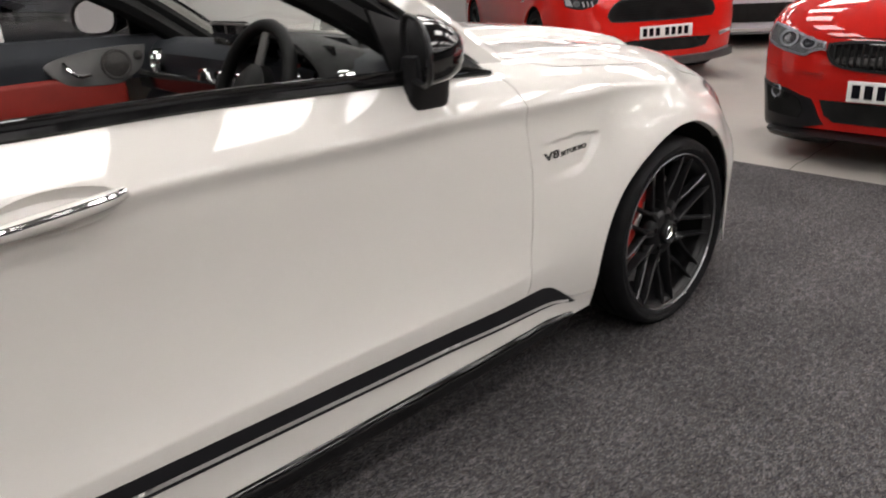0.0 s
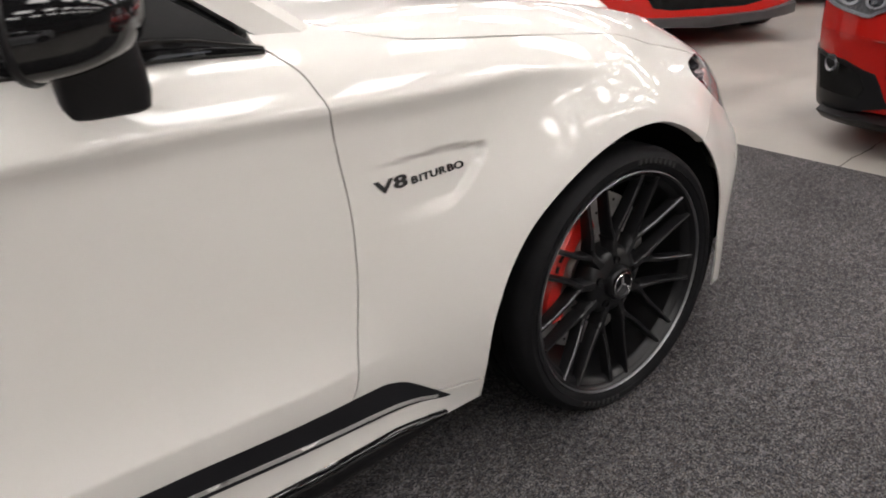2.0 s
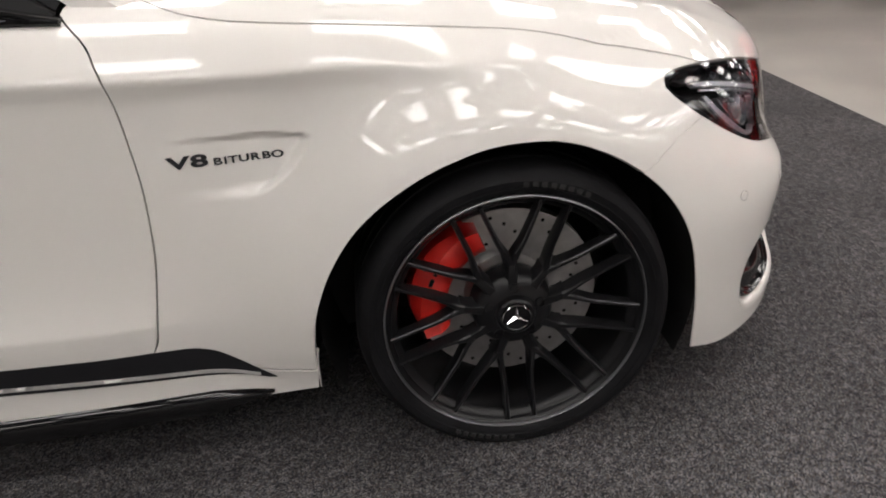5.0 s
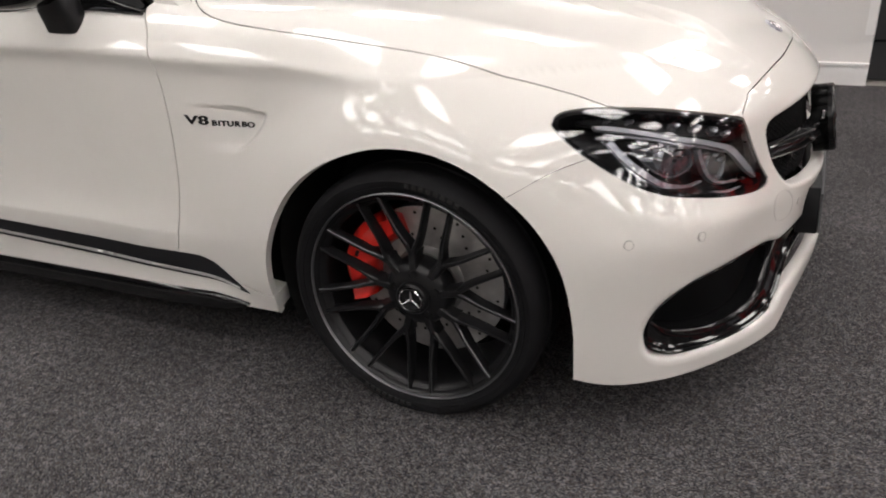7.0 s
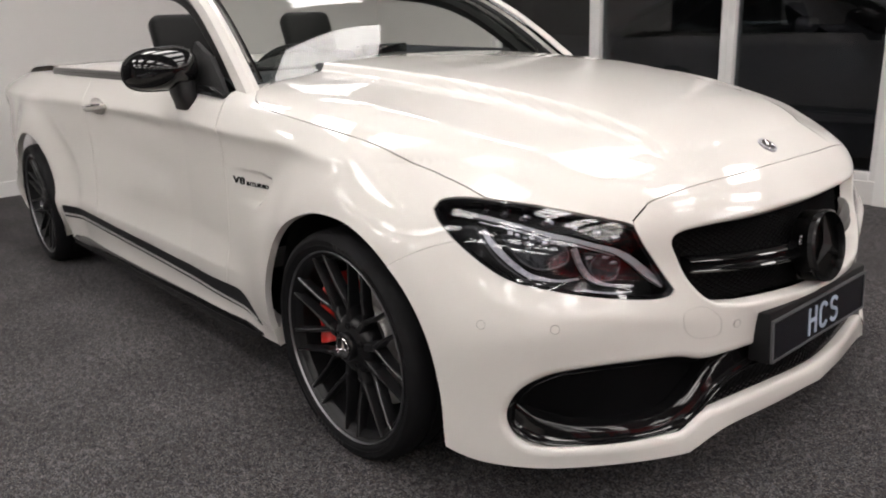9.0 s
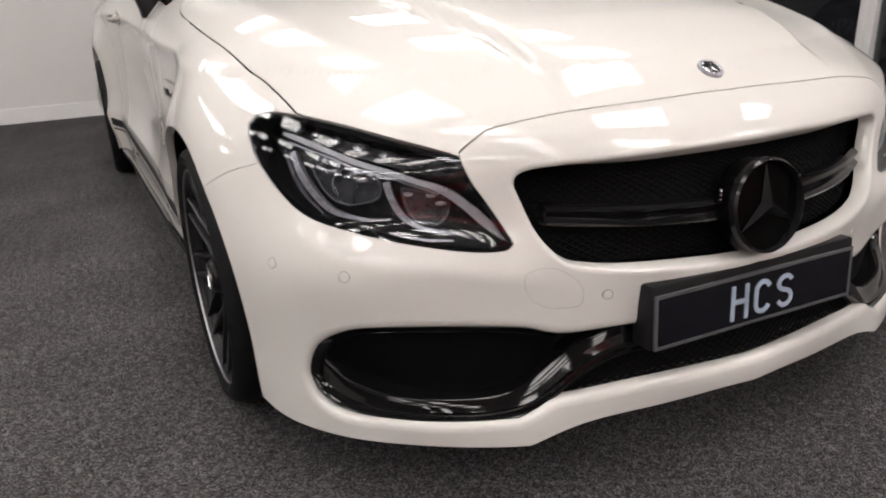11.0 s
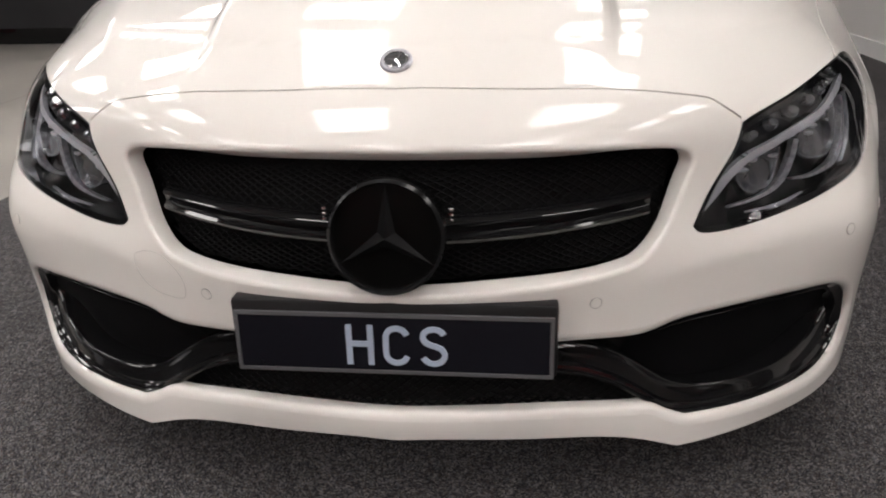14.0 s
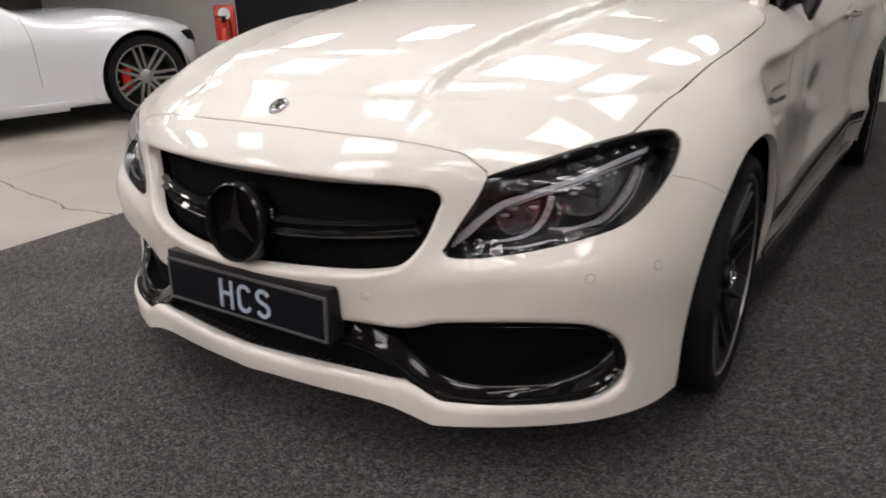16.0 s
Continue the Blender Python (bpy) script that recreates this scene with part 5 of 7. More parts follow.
for v in np.linspace(0, 1, 10):
    row = []
    for u in np.linspace(-1, 1, 17):
        low = Vector((-0.845 + 0.105 * u * u, 0.745 * u, 1.005 - 0.03 * u * u))
        hi = Vector((-1.55 - 0.07 * u * u, 0.60 * u, 1.405 - 0.035 * u * u))
        p = low.lerp(hi, v) + Vector((0.0, 0, 0.085)) * math.sin(math.pi * v)
        row.append(bm.verts.new(p))
    rows.append(row)
for a, b in zip(rows[:-1], rows[1:]):
    for i in range(16):
        bm.faces.new((a[i], a[i + 1], b[i + 1], b[i]))
ws = part("windscreen", bm, GLASS, car, "clear windscreen")
ws.visible_shadow = False
bm = bmesh.new()
tube(bm, [(-1.56 - 0.07 * u * u, 0.63 * u, 1.405 - 0.035 * u * u) for u in np.linspace(-1, 1, 17)], 0.032, 8, flat=0.6)
part("header_rail", bm, PAINT, car)
bm = bmesh.new()
rows = []
for u in np.linspace(-1, 1, 17):
    rows.append([bm.verts.new((-0.842 + 0.10 * u * u + a, 0.755 * u, 1.0 - 0.035 * u * u + b)) for a, b in ((0.03, -0.03), (-0.02, -0.012), (-0.06, 0.004), (-0.10, -0.03))])
for a, b in zip(rows[:-1], rows[1:]):
    for i in range(3):
        bm.faces.new((a[i], a[i + 1], b[i + 1], b[i]))
part("cowl", bm, BLACK_SATIN, car, "black cowl under the windscreen")
for y0, ln in ((-0.10, 0.60), (0.46, 0.56)):
    bm = bmesh.new()
    tube(bm, [(-0.825 - 0.03 * u, y0 - ln * u, 1.012 + 0.012 * u) for u in np.linspace(0, 1, 8)], 0.008, 6)
    part("wiper", bm, BLACK_SATIN, car)


def door_mirror(s, dx=0.0, dz=0.0):
    mr = thing("door_mirror", "", "")
    mr.parent = car
    mr["label"] = "gloss black door mirror"
    bm = bmesh.new()
    c = Vector((-1.042 + dx, s * 0.952, 1.036 + dz))
    lean = 0.46

    def loop_at(g, x, dy, n=28):
        out = []
        for k in range(n):
            a = 2 * math.pi * k / n
            ca, sa = math.cos(a), math.sin(a)
            yy = 0.108 * math.copysign(abs(ca) ** 0.7, ca) * g - dy
            zz = (0.072 if sa > 0 else 0.068) * math.copysign(abs(sa) ** 0.75, sa) * g * (1 - 0.10 * ca) - 0.012 * ca * g
            out.append(Vector((c.x + x - lean * yy * (1 - x / 0.2), c.y + s * yy, c.z + zz)))
        return out

    rows = []
    for u in (0.0, 0.06, 0.2, 0.36, 0.52, 0.66, 0.78, 0.88, 0.95, 0.99):
        g = (1 - u ** 2.5) ** 0.5
        rows.append([bm.verts.new(p) for p in loop_at(g, 0.125 * u, 0.022 * u * u)])
    for a, b in zip(rows[:-1], rows[1:]):
        for k in range(28):
            bm.faces.new((a[k], a[(k + 1) % 28], b[(k + 1) % 28], b[k]))
    bm.faces.new(rows[-1])
    part("cap", bm, BLACK_GLOSS, mr)
    bm = bmesh.new()
    tube(bm, loop_at(0.985, -0.002, 0), 0.006, 6, closed=True)
    part("surround", bm, BLACK_SATIN, mr)
    bm = bmesh.new()
    prism(bm, loop_at(0.975, 0.0, 0), (0.004, 0, 0))
    part("mirror_glass", bm, MIRROR, mr, "mirror glass")
    bm = bmesh.new()
    rows = []
    for x0, x1, y0, y1, z in ((-1.026, -0.935, 0.868, 0.915, 0.897), (-1.036, -0.926, 0.862, 0.922, 0.903), (-1.040, -0.922, 0.860, 0.925, 0.925), (-1.040, -0.925, 0.862, 0.935, 0.955), (-1.036, -0.930, 0.866, 0.935, 0.990), (-1.032, -0.940, 0.870, 0.935, 1.02)):
        rows.append([bm.verts.new((dx * (z - 0.88) * 6 + 0.5 * (x0 + x1) + 0.5 * (x1 - x0) * math.copysign(abs(math.cos(t)) ** 0.5, math.cos(t)), s * (0.5 * (y0 + y1) + 0.5 * (y1 - y0) * math.copysign(abs(math.sin(t)) ** 0.5, math.sin(t))), z)) for t in [2 * math.pi * k / 20 for k in range(20)]])
    for a, b in zip(rows[:-1], rows[1:]):
        for i in range(20):
            j = (i + 1) % 20
            bm.faces.new((a[i], a[j], b[j], b[i]))
    bm.faces.new(rows[0])
    bm.faces.new(rows[-1])
    part("stalk", bm, BLACK_SATIN, mr)


door_mirror(-1)
door_mirror(1, -0.09, 0.06)

# door handles
for s in (-1, 1):
    hd = thing("door_handle", "", "")
    hd.parent = car
    hd["label"] = "white door handle with a chrome strip"
    y0 = float(-flank(np.array([(-1.82, 0.875)]))[0][1])
    bm = bmesh.new()
    lathe(bm, [(0.0, -0.010), (0.5, -0.008), (0.85, -0.003), (1.0, 0.0012)], Matrix.Translation((-1.815, s * (y0 + 0.0005), 0.878)) @ Matrix.Rotation(radians(-90 * s), 4, "X") @ Matrix.Diagonal((0.105, 0.036, 1, 1)), 36)
    part("recess", bm, PAINT, hd)
    bm = bmesh.new()
    pts = [(-1.705, y0 + 0.004, 0.885), (-1.74, y0 + 0.020, 0.882), (-1.82, y0 + 0.028, 0.876), (-1.90, y0 + 0.024, 0.868), (-1.935, y0 + 0.006, 0.864)]
    e = ease(pts, 6)
    tube(bm, [(x, s * y, z) for x, y, z in e], [0.010 + 0.006 * math.sin(math.pi * k / (len(e) - 1)) for k in range(len(e))], 10, flat=1.0)
    part("grip", bm, PAINT, hd)
    bm = bmesh.new()
    tube(bm, [(x, s * (y + 0.012), z + 0.006) for x, y, z in e[1:-1]], 0.0055, 8)
    part("strip", bm, CHROME, hd, "chrome strip")


def cushion(bm, lo, hi, r, m=None):
    return box(bm, lo, hi, r, 4, m)


def seat(y):
    st = thing("front_seat", "", "")
    st.parent = car
    st["label"] = "black leather sports seat"
    lean = Matrix.Translation((-2.02, y, 0.52)) @ Matrix.Rotation(radians(-22), 4, "Y")
    part("seat_cushion", cushion(bmesh.new(), (-2.05, y - 0.26, 0.36), (-1.50, y + 0.26, 0.56), 0.06), LEATHER_BLACK, st)
    part("backrest", cushion(bmesh.new(), (-0.10, -0.26, -0.05), (0.06, 0.26, 0.56), 0.055, lean), LEATHER_BLACK, st)
    part("headrest", cushion(bmesh.new(), (-0.07, -0.15, 0.55), (0.05, 0.15, 0.80), 0.05, lean), LEATHER_BLACK, st)
    for k in (-1, 1):
        part("bolster", cushion(bmesh.new(), (0.0, k * 0.24 - 0.05, 0.0), (0.12, k * 0.24 + 0.05, 0.46), 0.045, lean), LEATHER_BLACK, st)


for y in (-0.37, 0.37):
    seat(y)
part("rear_bench", cushion(bmesh.new(), (-2.85, -0.60, 0.45), (-2.55, 0.60, 1.0), 0.06), LEATHER_BLACK, car, "black leather rear bench")
part("cabin_floor", boxed((-2.6, -0.80, 0.21), (-0.9, 0.80, 0.28)), BLACK_MATT, car)
for s in (-1, 1):
    lin = thing("door_lining", "", "")
    lin.parent = car
    lin["label"] = "door lining in black and red leather with grey trim"
    m = Matrix.Diagonal((1, s, 1, 1))
    bm = bmesh.new()
    rows = []
    lift_ = 0.038 if s > 0 else 0.0
    for x in np.linspace(-2.0, -0.82, 9):
        rise = 0.035 * max(0, (-x - 0.9))
        rows.append([bm.verts.new((x, s * y, z + rise * (z > 0.8))) for y, z in ((0.87, 0.955 + lift_), (0.845, 0.972 + lift_ * 1.3), (0.80, 0.968 + lift_ * 1.3), (0.765, 0.93 + lift_), (0.755, 0.90 + lift_), (0.77, 0.86))])
    for a, b in zip(rows[:-1], rows[1:]):
        for i in range(5):
            bm.faces.new((a[i], a[i + 1], b[i + 1], b[i]))
    part("upper_lining", bm, DASH_GREY, lin)
    part("lower_lining", cushion(bmesh.new(), (-2.0, min(s * 0.76, s * 0.83), 0.30), (-0.85, max(s * 0.76, s * 0.83), 0.70), 0.02), LEATHER_BLACK, lin)
    part("red_panel", cushion(bmesh.new(), (-2.0, min(s * 0.755, s * 0.83), 0.66), (-1.12, max(s * 0.755, s * 0.83), 0.875 + 0.03 * (s > 0)), 0.02), LEATHER_RED, lin, "red leather panel")
    bm = bmesh.new()
    up = 0.03 if s > 0 else 0.0
    out = ease([(-1.026, 0.958), (-1.047, 0.889), (-1.092, 0.852), (-1.139, 0.829), (-1.218, 0.829), (-1.312, 0.839), (-1.354, 0.860), (-1.40, 0.906), (-1.373, 0.934), (-1.247, 0.956), (-1.109, 0.962), (-1.026, 0.958)], 5)[:-1] + [0, up]
    prism(bm, [(x, s * 0.752, z) for x, z in out], (0, s * 0.02, 0), 0.003)
    part("trim_plate", bm, TRIM_DULL, lin, "brushed grey trim")
    bm = bmesh.new()
    lathe(bm, [(0.0, 0.012), (0.030, 0.010), (0.046, 0.004), (0.050, 0.007), (0.056, 0.006), (0.059, -0.004)], Matrix.Translation((-1.147, s * 0.752, 0.898 + up)) @ Matrix.Rotation(radians(90 * s), 4, "X"), 32)
    part("loudspeaker", bm, SPEAKER_GREY, lin, "dark loudspeaker grille")
    bm = bmesh.new()
    lathe(bm, [(0.0, 0.010), (0.012, 0.008), (0.018, 0.002), (0.020, -0.004)], Matrix.Translation((-1.060, s * 0.752, 0.922 + up)) @ Matrix.Rotation(radians(90 * s), 4, "X"), 20)
    part("tweeter", bm, SPEAKER_GREY, lin)
    bm = bmesh.new()
    tube(bm, ease([(-1.335, s * 0.748, 0.925 + up), (-1.318, s * 0.734, 0.893 + up), (-1.292, s * 0.730, 0.872 + up), (-1.25, s * 0.738, 0.872 + up)], 4).tolist(), 0.0065, 8)
    part("inner_handle", bm, CHROME, lin)

# dashboard
dash = thing("dashboard", "", "")
dash.parent = car
dash["label"] = "soft dark dashboard with round vents"
bm = bmesh.new()
rows = []
for u in np.linspace(-1, 1, 21):
    rows.append([bm.verts.new((x + 0.07 * u * u, 0.80 * u, z - 0.02 * u * u)) for x, z in ((-0.84, 0.985), (-0.90, 1.012), (-0.97, 1.022), (-1.04, 1.010), (-1.075, 0.975), (-1.06, 0.86), (-1.12, 0.80), (-1.10, 0.6), (-1.0, 0.35))])
for a, b in zip(rows[:-1], rows[1:]):
    for i in range(8):
        bm.faces.new((a[i], a[i + 1], b[i + 1], b[i]))
part("dash_top", bm, DASH_GREY, dash)
part("dash_strip", cushion(bmesh.new(), (-1.085, -0.72, 0.835), (-1.05, 0.72, 0.905), 0.012), BLACK_GLOSS, dash, "gloss black strip")
for y in (0.60, 0.12, 0.0, -0.12, -0.64):
    bm = bmesh.new()
    lathe(bm, [(0.030, -0.012), (0.034, 0.006), (0.041, 0.008), (0.044, 0.0), (0.044, -0.03)], Matrix.Translation((-1.075 + 0.06 * abs(y) ** 2, y, 0.935 if abs(y) > 0.3 else 0.90)) @ Matrix.Rotation(radians(-90), 4, "Y"), 28)
    v = part("vent_ring", bm, CHROME, dash, "round vent with a chrome ring")
    bm = bmesh.new()
    lathe(bm, [(0.0, -0.004), (0.012, -0.002), (0.031, -0.010)], Matrix.Translation((-1.075 + 0.06 * abs(y) ** 2, y, 0.935 if abs(y) > 0.3 else 0.90)) @ Matrix.Rotation(radians(-90), 4, "Y"), 28)
    part("vent_core", bm, BLACK_GLOSS, v)
part("screen", boxed((-1.03, -0.12, 0.975), (-1.012, 0.11, 1.085), 0.006), BLACK_GLOSS, dash, "free-standing black display")
bm = bmesh.new()
rows = []
for k in range(15):
    u = k / 14
    y, arch = -0.655 + 0.53 * u, max(0.0, math.sin(math.pi * u)) ** 0.55
    rows.append([bm.verts.new((x, y, z0 + h * arch)) for x, z0, h in ((-1.085, 0.955, 0.085), (-1.105, 0.955, 0.100), (-1.100, 0.958, 0.108), (-1.06, 0.970, 0.100), (-0.98, 0.985, 0.068), (-0.90, 0.985, 0.030))])
for a, b in zip(rows[:-1], rows[1:]):
    for i in range(5):
        bm.faces.new((a[i], a[i + 1], b[i + 1], b[i]))
visor = part("instrument_hood", bm, LEATHER_BLACK, dash, "black arched visor over the dials")
part("dial_panel", boxed((-1.045, -0.62, 0.90), (-1.035, -0.16, 1.035), 0.02), BLACK_GLOSS, dash)
for y in (-0.50, -0.28):
    bm = bmesh.new()
    lathe(bm, [(0.050, 0.0), (0.054, 0.008), (0.058, 0.0)], Matrix.Translation((-1.046, y, 0.965)) @ Matrix.Rotation(radians(-90), 4, "Y"), 28)
    part("dial_ring", bm, CHROME, dash)
part("screen_frame", boxed((-1.034, -0.135, 1.074), (-1.016, 0.115, 1.080), 0.002), TRIM_SILVER, dash, "thin silver display edge")
bm = bmesh.new()
lathe(bm, [(0.0, 0.001), (0.03, 0.001), (0.034, 0.004), (0.04, 0.0)], Matrix.Translation((-0.93, -0.68, 0.992)) @ Matrix.Diagonal((0.7, 1.3, 1, 1)), 24)
part("tweeter_grille", bm, BLACK_SATIN, dash)
part("console", cushion(bmesh.new(), (-2.2, -0.11, 0.30), (-1.15, 0.11, 0.66), 0.04), BLACK_GLOSS, dash)

wheel_s = thing("steering_wheel", "", "")
wheel_s.parent = car
wheel_s["label"] = "black leather steering wheel with grey spokes"
sw = Matrix.Translation((-1.165, -0.39, 0.92)) @ Matrix.Rotation(radians(-66), 4, "Y")
bm = bmesh.new()
tube(bm, [tuple(sw @ Vector((0.180 * math.cos(a), 0.180 * math.sin(a) , 0))) for a in [2 * math.pi * k / 48 for k in range(48)]], 0.0195, 10, closed=True)
part("wheel_grip", bm, LEATHER_BLACK, wheel_s)
bm = bmesh.new()
lathe(bm, [(0.0, 0.035), (0.055, 0.030), (0.075, 0.012), (0.078, -0.02), (0.0, -0.04)], sw, 28)
part("horn_pad", bm, LEATHER_BLACK, wheel_s)
for a in (0, 180, 270):
    bm = bmesh.new()
    box(bm, (0.06, -0.018, -0.008), (0.175, 0.018, 0.006), 0.005, 2, sw @ Matrix.Rotation(radians(a + 90 - 90), 4, "Z"))
    part("wheel_spoke", bm, TRIM_DULL if a != 270 else BLACK_SATIN, wheel_s)
bm = bmesh.new()
box(bm, (-1.46, -0.09, 1.285), (-1.43, 0.15, 1.345), 0.015, 3)
part("interior_mirror", bm, BLACK_SATIN, car, "black interior mirror")



# ---- the other cars ----
def other_car(name, label, paint, m, ln=4.6, hw=0.91, nose_z=0.70, bonnet_z=0.95, cowl=1.35, roof=1.40, wheel_r=0.33, axle=0.88, base=2.75, nose_round=2.6, rim_mat=None, spokes=10, corner=0.35, square=3.2, wheel_out=0.0, caliper=None, shoulder=0.10):
    """A closed car: nose at x = 0 looking to +x, its solid turned into panels. Returns its Empty and a helper that lays patches on it."""
    c = thing(name, label, "car", m=m)
    line = spline((-ln, -ln + 0.12, -ln + 0.7, -cowl - 1.55, -cowl - 0.75, -cowl, -0.7, -0.25, -0.06, 0.0),
                  (0.80, 0.98, 1.04, roof - 0.03, roof, bonnet_z + 0.03, bonnet_z - 0.01, bonnet_z - 0.10, nose_z + 0.02, nose_z - 0.05))

    def solid(p):
        x, y, z = p[..., 0], np.abs(p[..., 1]), p[..., 2]
        taper = 0.02 * step(0.55, 0.2, z) + 0.05 * step(0.62, bonnet_z + 0.02, z) + 0.22 * step(bonnet_z, roof + 0.1, z)
        w = hw - taper
        fl = 0.015 * ((1 - step(wheel_r + 0.02, wheel_r + 0.14, np.hypot(x + axle, z - wheel_r))) + (1 - step(wheel_r + 0.02, wheel_r + 0.14, np.hypot(x + axle + base, z - wheel_r))))
        xc = -corner * 2.0
        front = np.where(x > xc, np.abs((x - xc) / (-xc - 0.10 * np.abs(z - 0.5))), 0)
        rear = np.where(x < -ln - xc, np.abs((x + ln + xc) / (-xc)), 0)
        f1 = ((front + rear) ** square + (y / (w + fl)) ** square) ** (1 / square) - 1
        f1 = f1 * 0.9 * w
        f2 = (z - spline_at(line, x) + shoulder * (y / hw) ** 3) * 0.85
        return smax(smax(f1, f2, 0.14), 0.16 - z, 0.05)

    def hit(o, d, lo, hi):
        o = np.broadcast_to(np.asarray(o, float), d.shape)
        lo = np.full(d.shape[:-1], float(lo))
        hi = np.full(d.shape[:-1], float(hi))
        for _ in range(22):
            k = (lo + hi) / 2
            out = solid(o + d * k[..., None]) > 0
            hi = np.where(out, k, hi)
            lo = np.where(out, lo, k)
        return o + d * hi[..., None]

    heart = np.array([-ln / 2 + 0.2, 0, 0.62])

    def globe(q):
        th, ph = np.radians(q[..., 0]), np.radians(q[..., 1])
        return hit(heart, np.stack([np.cos(th) * np.cos(ph), -np.sin(th) * np.cos(ph), np.sin(ph)], -1), 0.1, 4.0)

    def side(q):
        o = np.stack([q[..., 0], np.full(q.shape[:-1], -0.2), q[..., 1]], -1)
        d = np.zeros(o.shape)
        d[..., 1] = -1
        return hit(o, d, 0.0, 1.2)

    def face(q):
        o = np.stack([np.full(q.shape[:-1], -1.2), q[..., 0], q[..., 1]], -1)
        d = np.zeros(o.shape)
        d[..., 0] = 1
        return hit(o, d, 0.0, 1.4)

    def lid(q):
        o = np.stack([q[..., 0], q[..., 1], np.full(q.shape[:-1], 0.5)], -1)
        d = np.zeros(o.shape)
        d[..., 2] = 1
        return hit(o, d, 0.0, 1.2)

    def slope(p, e=2e-3):
        g = np.stack([solid(p + np.eye(3)[i] * e) - solid(p - np.eye(3)[i] * e) for i in range(3)], -1)
        return g / np.maximum(np.linalg.norm(g, axis=-1, keepdims=True), 1e-9)

    def lay(pname, surf, loops, st, mat, lift=0.004, depth=0.01, mirror=False, lab="", parent=None):
        return skin(pname, surf, loops, st, mat, parent or c, lift=lift, depth=depth, mirror=mirror, label=lab, facing=slope)

    holes = []
    for xa in (-axle, -axle - base):
        for s in (1, -1):
            a = np.radians(np.arange(0, 360, 9))
            p = side(np.stack([xa + (wheel_r + 0.045) * np.cos(a), np.maximum(wheel_r + (wheel_r + 0.045) * np.sin(a), 0.13)], -1)) * [1, s, 1]
            d = p - heart
            holes.append(np.stack([np.degrees(np.arctan2(-d[:, 1], d[:, 0])), np.degrees(np.arctan2(d[:, 2], np.hypot(d[:, 0], d[:, 1])))], -1))
    shell = np.array([(-179.9, -25.0), (179.9, -25.0), (179.9, 89.0), (-179.9, 89.0)])
    for k, h in enumerate(holes):
        holes[k] = h
    lay("body_shell", globe, [shell] + holes, 2.2, paint, lift=0.0, depth=0.02)
    for xa in (-axle, -axle - base):
        for s in (1, -1):
            w = thing("road_wheel", "", "")
            w.parent = c
            wy = float(-side(np.array([(xa, wheel_r * 2 + 0.09)]))[0][1]) + wheel_out
            w.matrix_basis = Matrix.Translation((xa, s * wy, wheel_r)) @ Matrix.Rotation(radians(-90 * s), 4, "X")
            R, r = wheel_r, wheel_r * 0.76
            bm = bmesh.new()
            lathe(bm, [(r, -0.012), (r + 0.02, 0.004), (R - 0.015, 0.002), (R, -0.03), (R, -0.20), (R - 0.03, -0.22)], None, 48)
            part("tyre", bm, RUBBER, w)
            bm = bmesh.new()
            lathe(bm, [(r - 0.012, -0.02), (r - 0.006, 0.0), (r + 0.004, 0.0), (r + 0.002, -0.015), (r - 0.02, -0.20)], None, 48)
            part("rim", bm, rim_mat or RIM_BLACK, w)
            for k in range(spokes):
                bm = bmesh.new()
                t = 2 * math.pi * (k - k % 2) / spokes
                off = 0.028 if k % 2 else -0.028
                prism(bm, [tuple(Matrix.Rotation(t, 3, "Z") @ Vector(v)) for v in ((0.03, -0.012 + off * 0.7, -0.03), (r - 0.008, -0.008 + off * 1.1, -0.010), (r - 0.008, 0.010 + off * 1.1, -0.010), (0.03, 0.012 + off * 0.7, -0.03))], (0, 0, -0.025))
                part("spoke", bm, rim_mat or RIM_BLACK, w)
            bm = bmesh.new()
            lathe(bm, [(0.0, -0.015), (0.045, -0.018), (0.06, -0.03), (0.06, -0.06)], None, 24)
            part("hub", bm, rim_mat or RIM_BLACK, w)
            bm = bmesh.new()
            lathe(bm, [(0.05, -0.09), (r * 0.72, -0.09), (r * 0.72, -0.12), (0.05, -0.12)], None, 32)
            part("brake_disc", bm, BLACK_SATIN, w)
            if caliper is not None:
                bm = bmesh.new()
                lathe(bm, [(0.11, -0.10), (0.115, -0.065), (0.17, -0.06), (0.185, -0.075), (0.185, -0.13)], None, 12, 150 if s < 0 else -40, 220 if s < 0 else 30)
                part("brake_caliper", bm, caliper, w, "red brake caliper")
            bm = bmesh.new()
            lathe(bm, [(R + 0.055, -0.01), (R + 0.055, -0.28), (0.05, -0.30)], None, 32, -20 if s > 0 else -20, 200 if s > 0 else 200)
            lin = part("arch_lining", bm, BLACK_MATT, w)
            if s > 0:
                lin.data.transform(Matrix.Diagonal((1, -1, 1, 1)))
                lin.data.flip_normals()
    # glass house
    cb = -cowl
    lay("side_glass", side, [np.array([(cb - 0.25, bonnet_z + 0.02), (cb - 0.85, roof - 0.09), (cb - 1.5, roof - 0.10), (cb - 2.1, bonnet_z + 0.09), (cb - 1.9, bonnet_z + 0.03)])], 0.06, GLASS_BLACK, mirror=True)
    lay("windscreen", lid, [np.array([(cb + 0.02, -0.66), (cb - 0.62, -0.54), (cb - 0.66, 0.0), (cb - 0.62, 0.54), (cb + 0.02, 0.66), (cb + 0.08, 0.0)])], 0.06, GLASS_BLACK)
